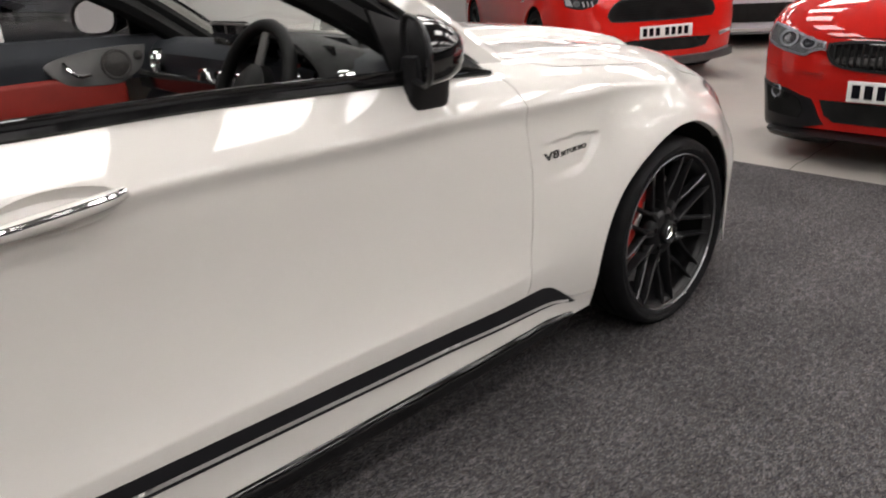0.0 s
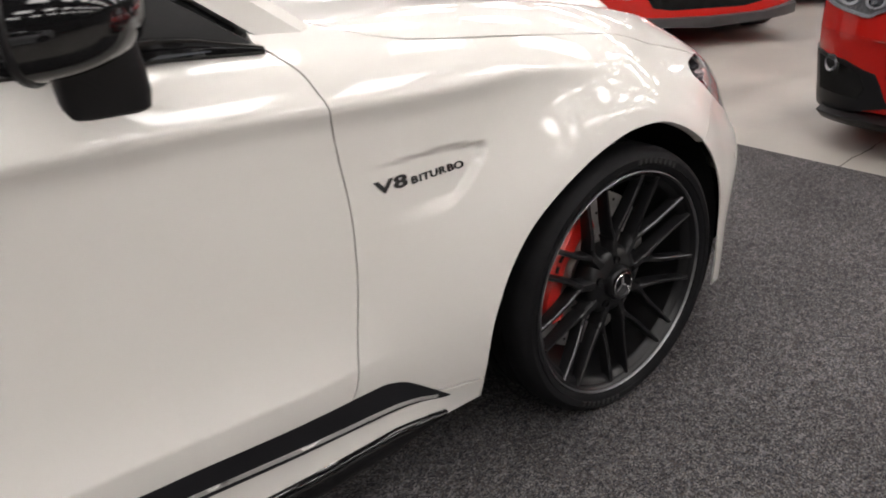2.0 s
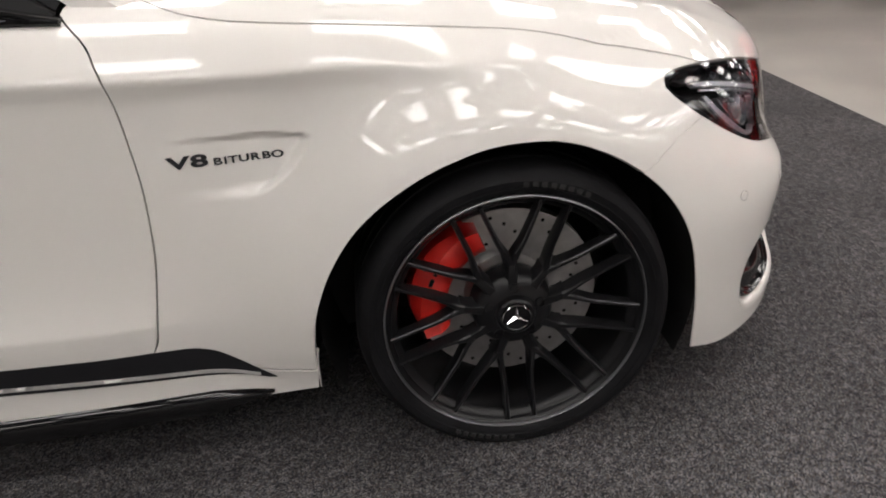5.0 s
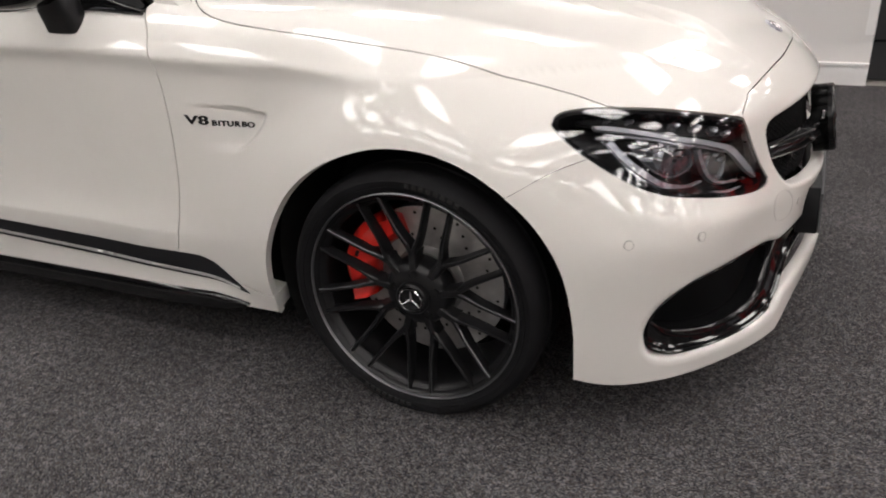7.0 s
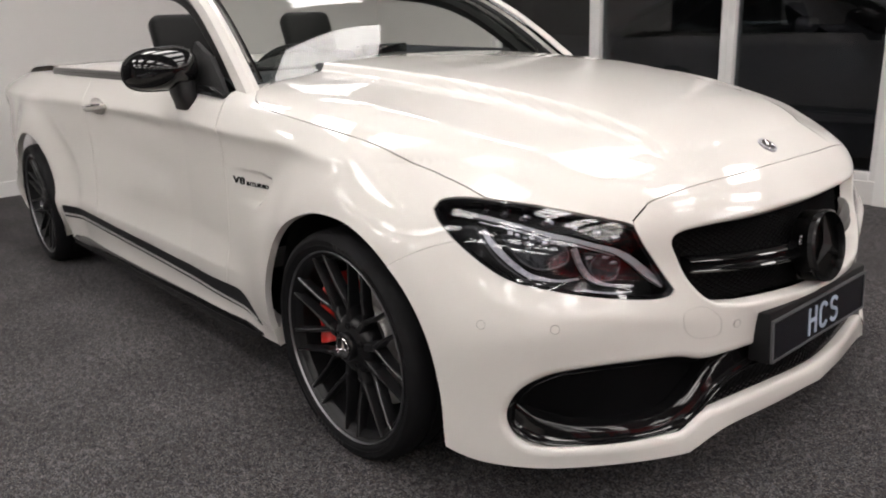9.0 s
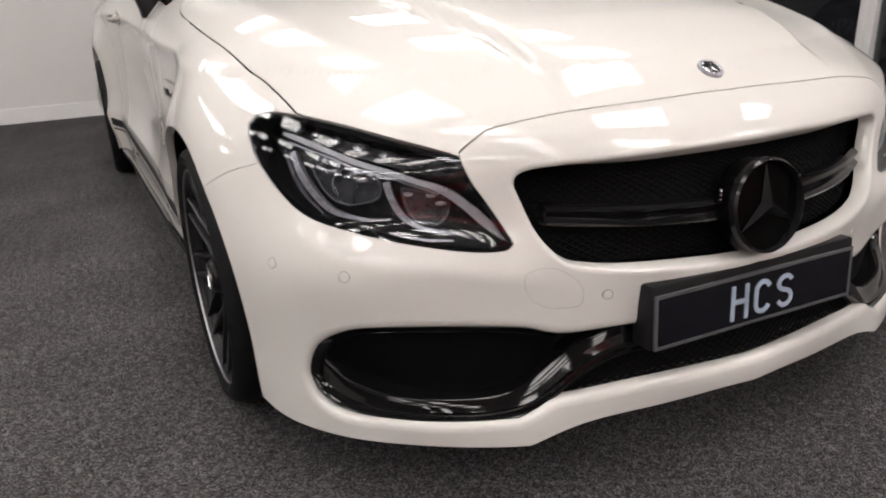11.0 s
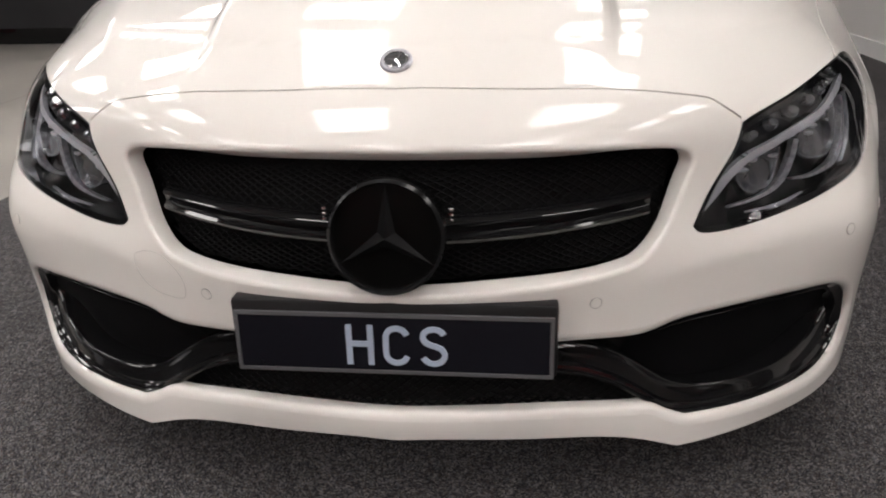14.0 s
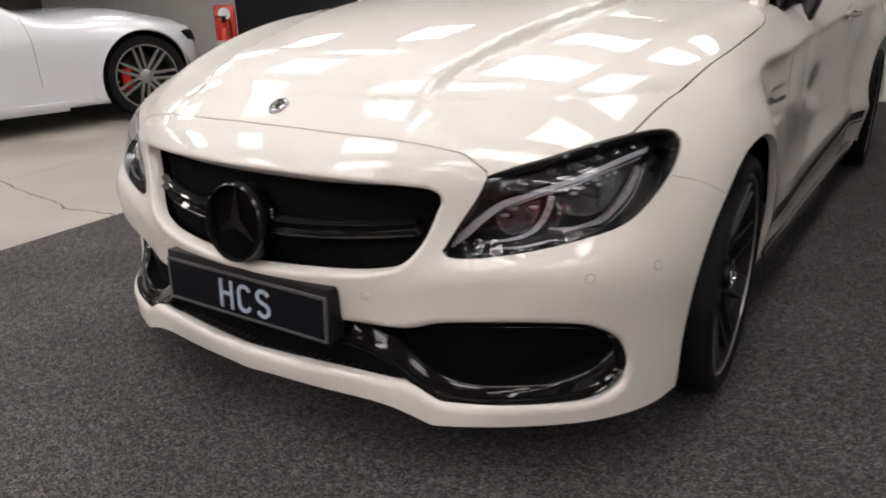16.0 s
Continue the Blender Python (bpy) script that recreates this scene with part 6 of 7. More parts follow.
    for s in (1, -1):
        bm = bmesh.new()
        box(bm, (cb - 0.42, s * (hw + 0.08) - 0.07, bonnet_z + 0.03), (cb - 0.30, s * (hw + 0.08) + 0.07, bonnet_z + 0.14), 0.03, 3)
        part("door_mirror", bm, paint, c)
    return c, lay, dict(side=side, face=face, lid=lid, globe=globe)


GLASS_BLACK = material("dark_car_glass", (0.012, 0.013, 0.015), 0.05, coat=1.0)


def number_plate(parent, y, z, x, tilt=0.0, yaw=0.0, letters=7):
    """A pale plate with dark bars in place of its signs."""
    m = Matrix.Translation((x, y, z)) @ Matrix.Rotation(radians(yaw), 4, "Z") @ Matrix.Rotation(radians(tilt), 4, "Y")
    p = part("number_plate", boxed((-0.012, -0.26, -0.055), (0.0, 0.26, 0.055), 0.004, 2, m), PLATE_WHITE, parent, "white number plate with dark bars")
    for k in range(letters):
        yy = 0.195 - k * 0.063 - (0.03 if k > 3 else 0)
        bm = boxed((-0.002, yy - 0.021, -0.036), (0.0015, yy + 0.021, 0.036), 0, 1, m)
        part("plate_bar", bm, PLATE_BLACK, p)


def oval(yc, zc, ry, rz, s, k=1.0):
    a = np.radians(np.arange(0, 360, 15))
    return np.stack([(yc + k * ry * np.cos(a)) * s, zc + k * rz * np.sin(a)], -1)


# red muscle car, nose towards the white car
at = Matrix.Translation((4.15, 1.90, 0)) @ Matrix.Rotation(math.atan2(-0.87, -0.50), 4, "Z")
muscle, lay, sf = other_car("red_muscle_car", "bright red muscle car with black grille parked on concrete", RED_PAINT, at @ Matrix.Translation((0.06, 0, 0)), 4.78, 0.955, 0.84, 1.04, 1.42, 1.38, 0.345, 0.95, 2.72, corner=0.38, square=2.9, shoulder=0.06)
q = np.vstack([ease([(-0.535, 0.640), (-0.52, 0.687), (-0.455, 0.760), (-0.36, 0.792), (-0.12, 0.806), (0.12, 0.806), (0.36, 0.792), (0.455, 0.760), (0.52, 0.687), (0.535, 0.640)], 5), ease([(0.50, 0.590), (0.30, 0.583), (0.0, 0.580), (-0.30, 0.583), (-0.50, 0.590)], 5)])
lay("grille", sf["face"], [q], 0.04, BLACK_MATT, lift=0.003)
lay("grille_frame", sf["face"], [q, inset(q, 0.018)], 0.025, BLACK_SATIN, lift=0.010, depth=0.012)
for k in range(9):
    z = 0.605 + 0.021 * k
    w = 0.47 - 0.9 * max(0, z - 0.70)
    lay("grille_bar", sf["face"], [np.array([(-w, z), (w, z), (w, z + 0.007), (-w, z + 0.007)])], 0.05, MESH_BLACK, lift=0.007, depth=0.004)
lay("lower_grille", sf["face"], [np.array([(-0.50, 0.405), (-0.26, 0.414), (0.26, 0.414), (0.50, 0.405), (0.45, 0.325), (0.3, 0.302), (-0.3, 0.302), (-0.45, 0.325)])], 0.05, BLACK_MATT)
lay("splitter", sf["face"], [np.array([(-0.78, 0.285), (-0.45, 0.250), (0.0, 0.242), (0.45, 0.250), (0.78, 0.285), (0.80, 0.20), (0.0, 0.175), (-0.80, 0.20)])], 0.05, SPLITTER_GREY, lift=0.05, depth=0.08, lab="grey plastic front splitter")
for s in (-1, 1):
    q = np.array([(0.600, 0.800), (0.66, 0.805), (0.735, 0.812), (0.84, 0.828), (0.86, 0.80), (0.855, 0.745), (0.80, 0.722), (0.735, 0.714), (0.66, 0.735), (0.615, 0.765)]) * [s, 1]
    lay("headlamp", sf["face"], [q], 0.03, LAMP_DARK, lift=0.004)
    for k in range(3):
        y0 = 0.645 + 0.034 * k
        lay("lamp_bar", sf["face"], [np.array([(y0, 0.742), (y0 + 0.012, 0.736), (y0 + 0.022, 0.782), (y0 + 0.010, 0.788)]) * [s, 1]], 0.02, LAMP_GREY, lift=0.008)
    lay("lamp_eye", sf["face"], [oval(0.775, 0.768, 0.026, 0.028, s)], 0.02, LAMP_CRYSTAL, lift=0.008)
    lay("lamp_corner", sf["face"], [np.array([(0.805, 0.745), (0.848, 0.752), (0.850, 0.812), (0.82, 0.806)]) * [s, 1]], 0.02, LAMP_GREY, lift=0.008)
    lay("brow_fold", sf["face"], [np.array([(0.58, 0.690), (0.70, 0.685), (0.82, 0.690), (0.82, 0.684), (0.70, 0.678), (0.58, 0.683)]) * [s, 1]], 0.03, RED_PAINT, lift=0.010, depth=0.010)
    lay("corner_vent", sf["face"], [np.array([(0.60, 0.43), (0.78, 0.45), (0.80, 0.42), (0.62, 0.40)]) * [s, 1]], 0.03, LAMP_SILVER, lift=0.006)
lay("wing_badge", sf["side"], [np.array([(-1.42, 0.775), (-1.36, 0.780), (-1.36, 0.755), (-1.42, 0.750)])], 0.02, CHROME, lift=0.003, depth=0.003, mirror=True)
number_plate(muscle, 0.02, 0.482, 0.012)

# red coupe with a double grille
at = Matrix.Translation((2.16, -0.89, 0)) @ Matrix.Rotation(math.pi, 4, "Z")
coupe, lay, sf = other_car("red_coupe", "red coupe with black double grille parked on concrete", RED_DEEP, at, 4.65, 0.915, 0.735, 0.97, 1.40, 1.36, 0.335, 0.82, 2.81, corner=0.30, square=3.8, shoulder=0.055)
for s in (-1, 1):
    q = np.vstack([ease([(0.03, 0.688), (0.155, 0.690), (0.317, 0.686), (0.425, 0.672)], 5), ease([(0.432, 0.630), (0.408, 0.587), (0.366, 0.556), (0.276, 0.539), (0.112, 0.530), (0.03, 0.528)], 5)]) * [s, 1]
    lay("kidney_grille", sf["face"], [q], 0.03, BLACK_GLOSS, lift=0.006)
    lay("kidney_frame", sf["face"], [q, inset(q, 0.012)], 0.02, BLACK_SATIN, lift=0.014, depth=0.010)
    for k in range(10):
        y0 = 0.055 + 0.036 * k
        lay("grille_slat", sf["face"], [np.array([(y0, 0.552 + 0.03 * (k > 8)), (y0 + 0.010, 0.552 + 0.03 * (k > 8)), (y0 + 0.013, 0.670), (y0 + 0.003, 0.670)]) * [s, 1]], 0.03, BLACK_MATT, lift=0.014, depth=0.012)
    q = np.vstack([ease([(0.445, 0.678), (0.522, 0.694), (0.60, 0.720), (0.70, 0.748), (0.785, 0.765)], 5), ease([(0.815, 0.735), (0.825, 0.690), (0.810, 0.660), (0.724, 0.630), (0.62, 0.609), (0.557, 0.601), (0.518, 0.620), (0.473, 0.634), (0.438, 0.632)], 5)]) * [s, 1]
    lay("headlamp", sf["face"], [q], 0.03, LAMP_BACK, lift=0.003)
    lay("lamp_frame", sf["face"], [q, inset(q, 0.013)], 0.015, LAMP_SILVER, lift=0.010)
    for yc, zc, ry, rz in ((0.665, 0.688, 0.062, 0.044), (0.540, 0.668, 0.047, 0.033)):
        lay("lamp_ring", sf["face"], [oval(yc, zc, ry, rz, s), oval(yc, zc, ry, rz, s, 0.76)], 0.012, LAMP_GREY, lift=0.014)
        lay("lamp_eye", sf["face"], [oval(yc, zc, ry, rz, s, 0.78)], 0.02, LENS_DARK, lift=0.008)
        lay("lamp_bulb", sf["face"], [oval(yc + 0.006, zc - 0.004, ry, rz, s, 0.30)], 0.02, LAMP_CRYSTAL, lift=0.012)
    lay("lamp_cover", sf["face"], [q], 0.04, LENS, lift=0.018, depth=0)[0].visible_shadow = False
    q = np.vstack([ease([(0.895, 0.445), (0.803, 0.432), (0.653, 0.413), (0.559, 0.385), (0.49, 0.369)], 5), ease([(0.464, 0.325), (0.435, 0.265), (0.408, 0.231)], 4), np.array([(0.586, 0.187), (0.88, 0.165), (0.905, 0.22)])]) * [s, 1]
    lay("side_intake", sf["face"], [q], 0.04, BLACK_SATIN, lift=0.004)
    lay("intake_slot", sf["face"], [np.array([(0.80, 0.415), (0.64, 0.392), (0.56, 0.362), (0.53, 0.30), (0.56, 0.25), (0.78, 0.26)]) * [s, 1]], 0.04, BLACK_MATT, lift=0.008, depth=0.004)
    bm = bmesh.new()
    pf = sf["face"](np.array([(0.715 * s, 0.388)]))[0]
    lathe(bm, [(0.0, 0.006), (0.030, 0.005), (0.038, 0.012), (0.042, 0.0)], Matrix.Translation(pf) @ Matrix.Rotation(radians(28 * s), 4, "Z") @ Matrix.Rotation(radians(90), 4, "Y"), 24)
    part("fog_lamp", bm, LAMP_CRYSTAL, coupe, "round fog lamp")
    lay("bumper_fold", sf["face"], [np.array([(0.43, 0.512), (0.60, 0.522), (0.80, 0.535), (0.80, 0.530), (0.60, 0.515), (0.43, 0.505)]) * [s, 1]], 0.03, RED_DEEP, lift=0.008, depth=0.008)
lay("centre_intake", sf["face"], [np.array([(-0.441, 0.368), (0.441, 0.368), (0.411, 0.284), (0.356, 0.250), (-0.356, 0.250), (-0.411, 0.284)])], 0.05, BLACK_MATT, lift=0.004)
lay("bonnet_gap", sf["face"], [np.array([(-0.43, 0.704), (0.43, 0.704), (0.43, 0.699), (-0.43, 0.699)])], 0.05, BLACK_MATT, lift=0.002, depth=0.001)
lay("splitter", sf["face"], [np.array([(-0.74, 0.180), (0.0, 0.176), (0.74, 0.180), (0.76, 0.162), (0.0, 0.158), (-0.76, 0.162)])], 0.04, BLACK_SATIN, lift=0.045, depth=0.09)
number_plate(coupe, -0.03, 0.432, 0.012)

# silver car behind the red ones
at = Matrix.Translation((6.75, 2.35, 0)) @ Matrix.Rotation(math.atan2(-0.45, -0.9), 4, "Z")
sil, lay, sf = other_car("silver_car", "silver car standing behind the red cars", SILVER_PAINT, at, 4.4, 0.90, 0.74, 0.97, 1.35, 1.42, 0.33, 0.85, 2.6, corner=0.33)
lay("grille", sf["face"], [np.array([(-0.42, 0.52), (0.42, 0.52), (0.36, 0.30), (-0.36, 0.30)])], 0.05, BLACK_MATT)
for s in (-1, 1):
    lay("side_intake", sf["face"], [np.array([(0.52, 0.50), (0.84, 0.52), (0.82, 0.33), (0.50, 0.30)]) * [s, 1]], 0.05, BLACK_MATT)
    lay("headlamp", sf["face"], [np.array([(0.50, 0.68), (0.82, 0.76), (0.84, 0.68), (0.54, 0.60)]) * [s, 1]], 0.04, LAMP_SILVER)
lay("splitter", sf["face"], [np.array([(-0.86, 0.235), (0.86, 0.235), (0.86, 0.195), (-0.86, 0.195)])], 0.05, CHROME, lift=0.02, depth=0.04)

# white coupe on the far side of the aisle
at = Matrix.Translation((-2.889, -4.773, 0)) @ Matrix.Rotation(radians(165), 4, "Z")
aud, lay, sf = other_car("white_coupe", "white coupe with grey alloy wheels parked on concrete", WHITE_PAINT, at @ Matrix.Translation((-0.06, 0, 0)), 4.6, 0.92, 0.68, 0.88, 1.45, 1.34, 0.335, 0.64, 2.75, corner=0.40, rim_mat=RIM_GREY, spokes=14, caliper=CALIPER)
lay("door_gap", sf["side"], [np.array([(-1.50, 0.84), (-1.47, 0.7), (-1.455, 0.35), (-1.459, 0.35), (-1.474, 0.7), (-1.504, 0.84)])], 0.05, PLATE_EDGE, lift=0.001, depth=0.002, mirror=True)
for s in (-1, 1):
    lay("headlamp", sf["face"], [np.array([(0.46, 0.62), (0.76, 0.68), (0.815, 0.67), (0.80, 0.60), (0.50, 0.55)]) * [s, 1]], 0.04, LAMP_DARK)
lay("side_skirt", sf["side"], [np.array([(-1.30, 0.22), (-3.2, 0.22), (-3.2, 0.17), (-1.30, 0.17)])], 0.05, WHITE_PAINT, lift=0.03, depth=0.04, mirror=True)

lay("splitter", sf["face"], [np.array([(-0.86, 0.215), (0.0, 0.20), (0.86, 0.215), (0.88, 0.165), (0.0, 0.16), (-0.88, 0.165)])], 0.05, BLACK_GLOSS, lift=0.04, depth=0.08)

# dark grey car behind the glass
at = Matrix.Translation((0.9, 4.55, 0)) @ Matrix.Rotation(radians(4), 4, "Z")
gry, lay, sf = other_car("grey_car", "dark grey car standing behind the windows", GREY_PAINT, at, 4.7, 0.93, 0.75, 0.98, 1.45, 1.45, 0.34, 0.90, 2.8)


# ---- the showroom ----
def slab(name, lo, hi, mat, kind="structure", label="", category=""):
    ob = part(name, boxed(lo, hi), mat, smooth=False)
    return tagged(ob, label, category, kind=kind)


slab("floor", (-14, -14, -0.30), (16, 8, -0.008), CONCRETE, label="worn pale painted concrete showroom floor", category="floor")
slab("carpet", (-5.15, -1.98, -0.02), (2.0, 2.9, 0.0), CARPET, label="dark grey speckled carpet laid under the car", category="carpet")
slab("wall_back", (-5.35, -2.4, 0), (-5.15, 3.1, 3.0), WALL_WHITE, label="plain white plastered wall", category="wall")
slab("baseboard_back", (-5.15, -2.4, 0), (-5.13, 2.9, 0.12), WOOD_WHITE, label="white painted skirting board", category="skirting board")
slab("wall_left_pier", (-0.10, 2.9, 0), (1.08, 3.1, 3.0), WALL_WHITE, label="off-white plastered wall pier", category="wall")
slab("wall_left_end", (-5.15, 2.9, 0), (-3.4, 3.1, 3.0), WALL_WHITE, label="off-white plastered wall", category="wall")
slab("baseboard_left", (0.10, 2.88, 0), (1.08, 2.9, 0.12), WOOD_WHITE, label="white moulded skirting board", category="skirting board")
slab("wall_far_black", (-6.0, -7.15, 0), (-5.8, -2.4, 3.0), WALL_BLACK, label="black painted panel wall", category="wall")
# out of view; its dark colour holds down reflections and bounced light
slab("ceiling", (-14, -14, 3.0), (16, 8, 3.2), CEILING, label="suspended ceiling boards, darkened to keep black reflections deep", category="ceiling")
# south and west walls are added, grey to weaken bounce on the car
slab("wall_south", (-14, -14.2, 0), (16, -14, 3.0), WALL_GREY, label="plain grey wall", category="wall")
slab("wall_east", (16, -14, 0), (16.2, 8, 3.0), WALL_WHITE, label="plain white wall", category="wall")
slab("wall_north", (-14, 8, 0), (16, 8.2, 3.0), WALL_WHITE, label="plain white wall", category="wall")
slab("wall_west", (-14.2, -14, 0), (-14, 8, 3.0), WALL_GREY, label="plain grey wall", category="wall")


# windows in the long wall
def window(x0, x1, name):
    w = tagged(new(name), "tall fixed window in white frames with dark glass", "window", kind="structure")
    z0, z1 = 0.14, 2.5
    for n, lo, hi in (("window_frame", (x0, 2.93, z0), (x0 + 0.05, 3.03, z1)), ("window_frame", (x1 - 0.05, 2.93, z0), (x1, 3.03, z1)), ("window_frame", (x0 + 0.05, 2.93, z1 - 0.05), (x1 - 0.05, 3.03, z1)), ("window_sill", (x0 + 0.05, 2.92, z0), (x1 - 0.05, 3.03, z0 + 0.05))):
        part(n, boxed(lo, hi, 0.004), WOOD_WHITE, w)
    g = part("pane", boxed((x0 + 0.05, 2.97, z0 + 0.05), (x1 - 0.05, 2.98, z1 - 0.05)), DARK_GLASS, w, "dark glass pane")
    g.visible_shadow = False


edges = [-3.40, -2.27, -1.14, -0.10]
for k, (a, b) in enumerate(zip(edges[:-1], edges[1:])):
    window(a, b, "window_%d" % (k + 1))
slab("wall_left_head", (-3.4, 2.9, 2.5), (-0.10, 3.1, 3.0), WALL_WHITE, label="off-white plastered wall above the windows", category="wall")
slab("wall_left_foot", (-3.4, 2.9, 0), (-0.10, 3.1, 0.14), WALL_WHITE, label="off-white plastered wall below the windows", category="wall")
slab("trim_pier", (-0.10, 2.885, 0), (0.04, 2.90, 3.0), WOOD_WHITE, label="white painted window architrave", category="trim")
slab("baseboard_end", (-5.13, 2.88, 0), (-3.4, 2.9, 0.12), WOOD_WHITE, label="white moulded skirting board", category="skirting board")
slab("wall_outer_room", (-6, 6.2, 0), (3, 6.4, 3.0), WALL_GREY, label="grey wall of the room behind the glass", category="wall")
slab("wall_screen_black", (1.08, 3.06, 0), (1.70, 3.1, 3.0), WALL_BLACK, label="black painted panel in a recess", category="wall")
for k, z in enumerate((0.235, 0.60, 1.10)):
    slab("trim_screen_%d" % (k + 1), (1.09, 3.045, z), (1.69, 3.06, z + 0.012), BLACK_GLOSS, label="thin gloss black rail on the panel", category="trim")
slab("wall_right_post", (1.70, 2.96, 0), (1.95, 3.1, 3.0), WALL_WHITE, label="white painted upright wall panel", category="wall")
for k, x in enumerate((1.74, 1.82)):
    slab("trim_groove_%d" % (k + 1), (x, 2.945, 0.12), (x + 0.03, 2.96, 3.0), WALL_BLACK, label="dark upright strip on the white panel", category="trim")
slab("trim_pier_edge", (1.03, 2.885, 0.30), (1.08, 2.90, 3.0), WOOD_WHITE, label="white painted corner strip", category="trim")
slab("baseboard_left_top", (0.10, 2.87, 0.12), (1.08, 2.9, 0.135), WOOD_WHITE, label="rounded top bead of the skirting board", category="skirting board")
slab("trim_black_foot", (-5.8, -7.15, 0), (-5.77, -2.4, 0.16), BLACK_GLOSS, label="gloss black skirting", category="skirting board")
slab("wall_white_return", (-6.0, -12.0, 0), (-5.8, -7.15, 3.0), WALL_WHITE, label="white painted wall", category="wall")
for k in range(3):
    slab("wall_post_%d" % (k + 1), (9.0, 4.2 + 0.55 * k, 0), (9.2, 4.45 + 0.55 * k, 3.0), WALL_BLACK if k != 1 else WOOD_WHITE, label="upright wall panel", category="wall")


def extinguisher(x, y):
    e = thing("fire_extinguisher", "red fire extinguisher standing by the wall", "fire extinguisher", m=pose(x, y, 0))
    bm = bmesh.new()
    lathe(bm, [(0.0, 0.0), (0.088, 0.0), (0.09, 0.02), (0.09, 0.44), (0.075, 0.50), (0.035, 0.53), (0.03, 0.56), (0.0, 0.56)], None, 32)
    part("cylinder", bm, RED_STEEL, e)
    part("label", boxed((0.02, -0.06, 0.24), (0.092, 0.06, 0.36), 0.01), PLATE_WHITE, e, "white label")
    bm = bmesh.new()
    box(bm, (-0.02, -0.02, 0.56), (0.02, 0.02, 0.62), 0.005)
    box(bm, (-0.02, -0.12, 0.62), (0.02, 0.04, 0.64), 0.005)
    part("valve", bm, BLACK_SATIN, e)
    part("hose", tube(bmesh.new(), [(0, 0.02, 0.60), (0.0, 0.11, 0.58), (0.0, 0.12, 0.4), (0.0, 0.10, 0.18)], 0.012, 8), BLACK_SATIN, e)


extinguisher(-4.63, -6.11)
st = thing("extinguisher_stand", "red moulded plastic extinguisher stand", "stand", m=pose(-4.83, -6.32, 0, 0, 0, 40))
bm = boxed((-0.10, -0.15, 0.0), (0.10, 0.15, 0.10), 0.03)
part("foot", bm, RED_STEEL, st)
part("back_panel", boxed((-0.12, -0.135, 0.10), (-0.06, 0.135, 0.76), 0.03), RED_STEEL, st)
bm = bmesh.new()
lathe(bm, [(0.0, 0.004), (0.07, 0.004), (0.075, 0.0)], Matrix.Translation((-0.06, 0.0, 0.65)) @ Matrix.Rotation(radians(90), 4, "Y"), 24)
part("sign_disc", bm, PLATE_WHITE, st)


def ceiling_light():
    t = thing("ceiling_light", "lit rectangular fluorescent panel in the ceiling", "ceiling light", "ceiling lights")
    bm = bmesh.new()
    for lo, hi in (((-0.32, -0.32, -0.03), (0.32, -0.30, 0.0)), ((-0.32, 0.30, -0.03), (0.32, 0.32, 0.0)), ((-0.32, -0.30, -0.03), (-0.30, 0.30, 0.0)), ((0.30, -0.30, -0.03), (0.32, 0.30, 0.0))):
        box(bm, lo, hi)
    part("light_frame", bm, WOOD_WHITE, t)
    part("diffuser", boxed((-0.30, -0.30, -0.022), (0.30, 0.30, -0.006)), LIGHT_PANEL, t, "glowing diffuser")
    return t


lamp = ceiling_light()
# the rows at y -2.5 and 2.72 are added to brighten the car's flanks
spots = [(0.1 + 1.2 * i, y) for i in range(-3, 9) for y in (-6.0, -4.25, -2.5, -0.75, 1.0)] + [(0.1 + 1.2 * i, 2.72) for i in range(1, 6)] + [(0.1 + 1.2 * i, 4.5) for i in range(3, 9)]
lamp.matrix_basis = pose(*spots[0], 2.998)
for x, y in spots[1:]:
    copy_thing(lamp, pose(x, y, 2.998))


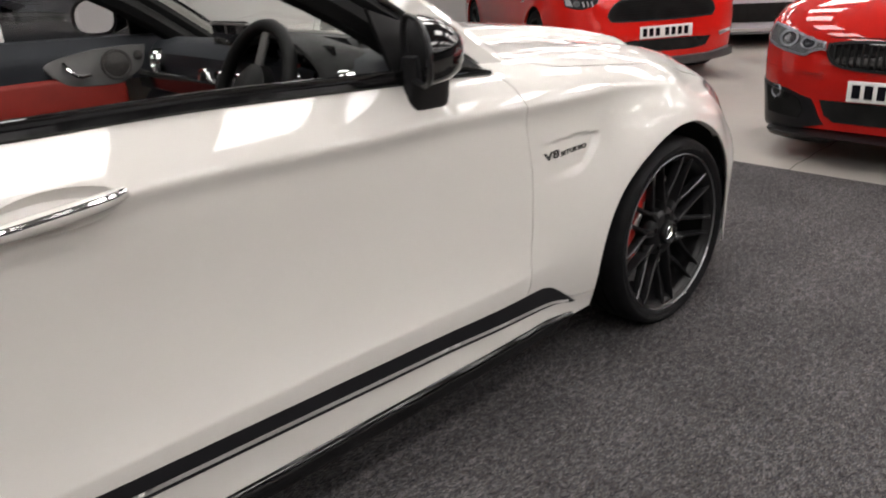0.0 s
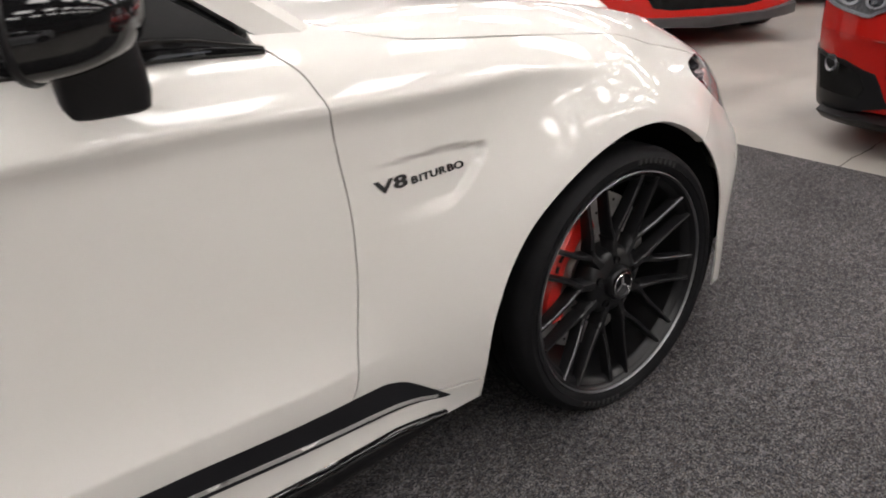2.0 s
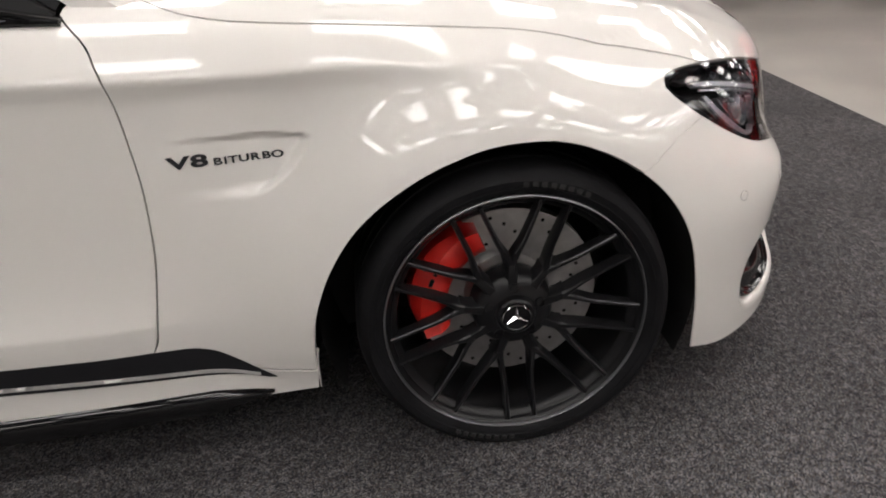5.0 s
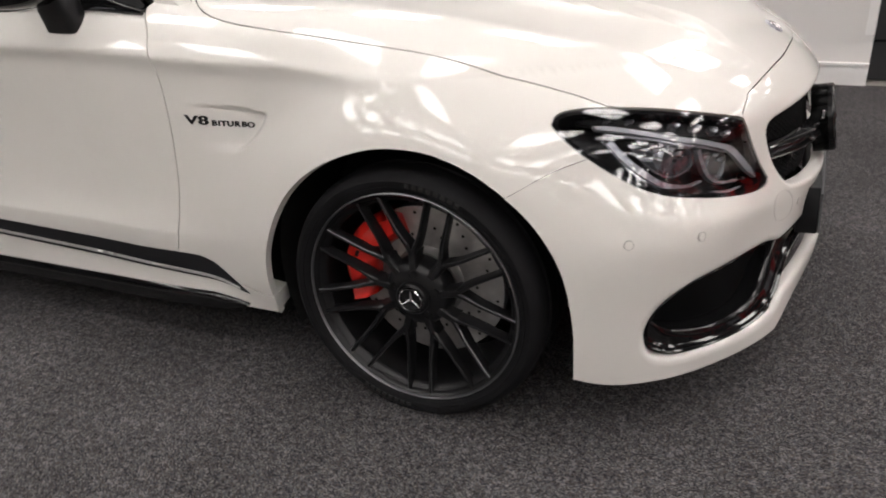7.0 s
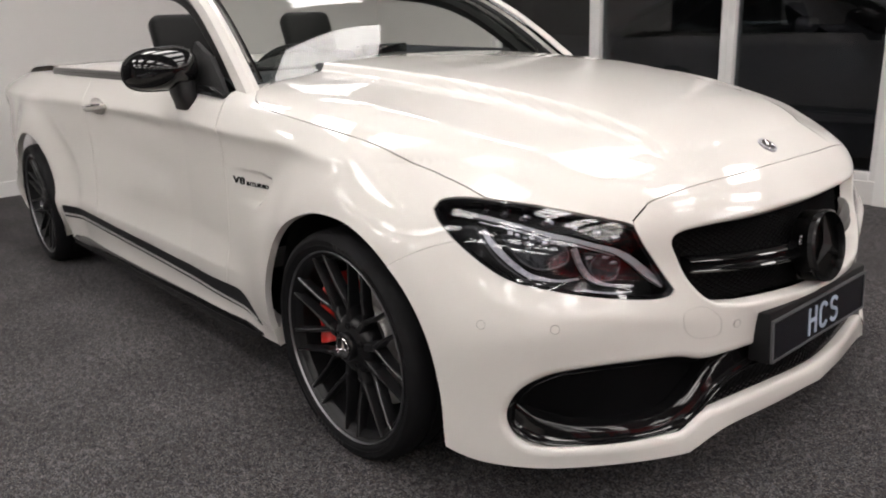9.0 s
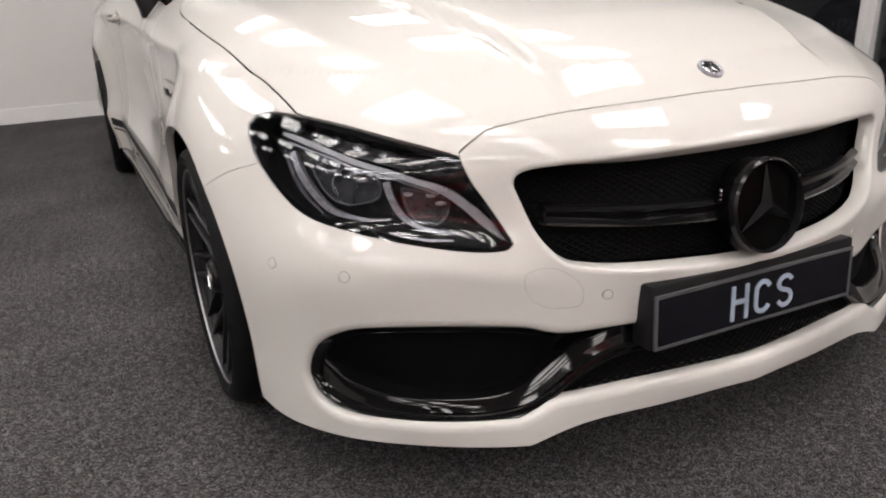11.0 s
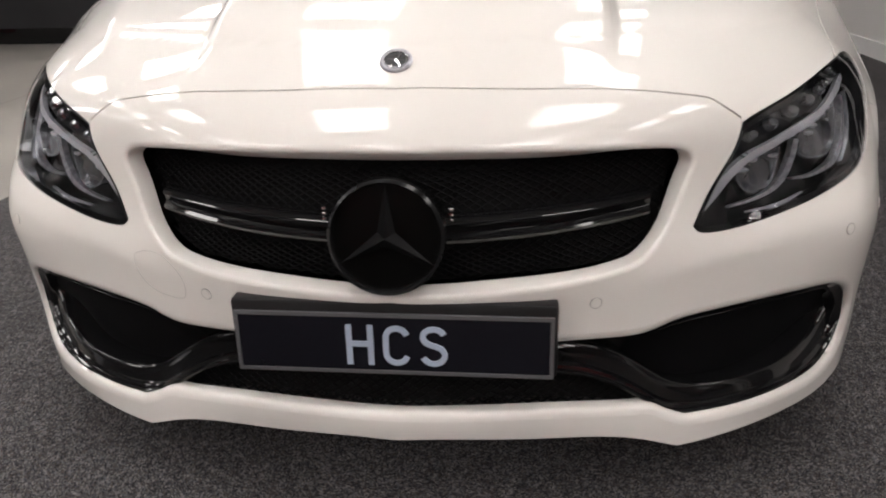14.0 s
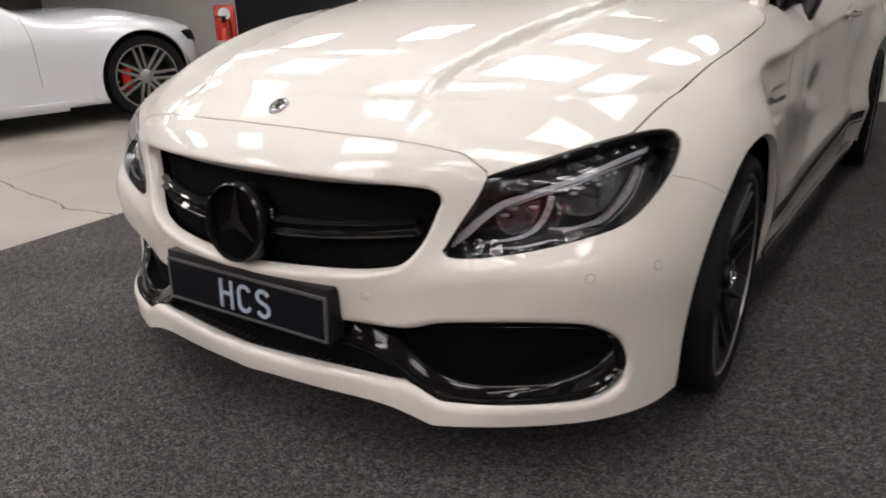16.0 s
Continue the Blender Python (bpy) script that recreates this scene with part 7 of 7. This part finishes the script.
def loose_tyre():
    t = thing("loose_tyre", "black road tyre lying in a stack on the floor", "tyre", "stacked tyres")
    bm = bmesh.new()
    lathe(bm, [(0.215, 0.02), (0.235, 0.0), (0.29, 0.0), (0.318, 0.02), (0.325, 0.05), (0.319, 0.09), (0.319, 0.13), (0.325, 0.17), (0.318, 0.20), (0.29, 0.22), (0.235, 0.22), (0.215, 0.20), (0.215, 0.02)], None, 40)
    part("carcass", bm, RUBBER, t)
    return t


stacked = loose_tyre()
stacked.matrix_basis = pose(4.12, 5.95, -0.008)
for k in range(1, 6):
    copy_thing(stacked, pose(4.12 + 0.015 * (-1) ** k, 5.95 + 0.01 * (k % 3), 0.222 * k - 0.008, 0, 0, 37 * k))


# crack in the floor, beside the carpet
def crack(points, w, name, label):
    r = random.Random(4)
    bm = bmesh.new()
    c = ease(points, 7)
    c = c + np.array([[r.uniform(-0.008, 0.008), r.uniform(-0.008, 0.008)] for _ in c])
    t = np.gradient(c, axis=0)
    n = np.stack([-t[:, 1], t[:, 0]], -1) / np.hypot(t[:, 0], t[:, 1])[:, None]
    h = np.array([[w * r.uniform(0.4, 1.3)] for _ in c])
    up = [bm.verts.new((*p, -0.0075)) for p in c + n * h]
    dn = [bm.verts.new((*p, -0.0075)) for p in c - n * h]
    for i in range(len(c) - 1):
        bm.faces.new((up[i], up[i + 1], dn[i + 1], dn[i]))
    tagged(part(name, bm, CRACK, smooth=False), label, "crack", kind="structure")


crack([(-0.30, -3.6), (-0.19, -3.07), (-0.14, -2.69), (-0.13, -2.54), (-0.08, -2.32), (-0.11, -2.20), (-0.14, -1.99)], 0.006, "floor_crack", "thin ragged crack across the concrete floor")
crack([(2.01, -0.39), (2.45, -0.35), (3.4, -0.28), (5.2, -0.15), (8.0, 0.1)], 0.004, "floor_joint", "narrow dark joint in the concrete floor")
crack([(-0.14, -3.2), (-1.5, -3.3), (-3.2, -3.35), (-5.2, -3.4)], 0.003, "floor_joint_aisle", "narrow dark joint in the concrete floor")
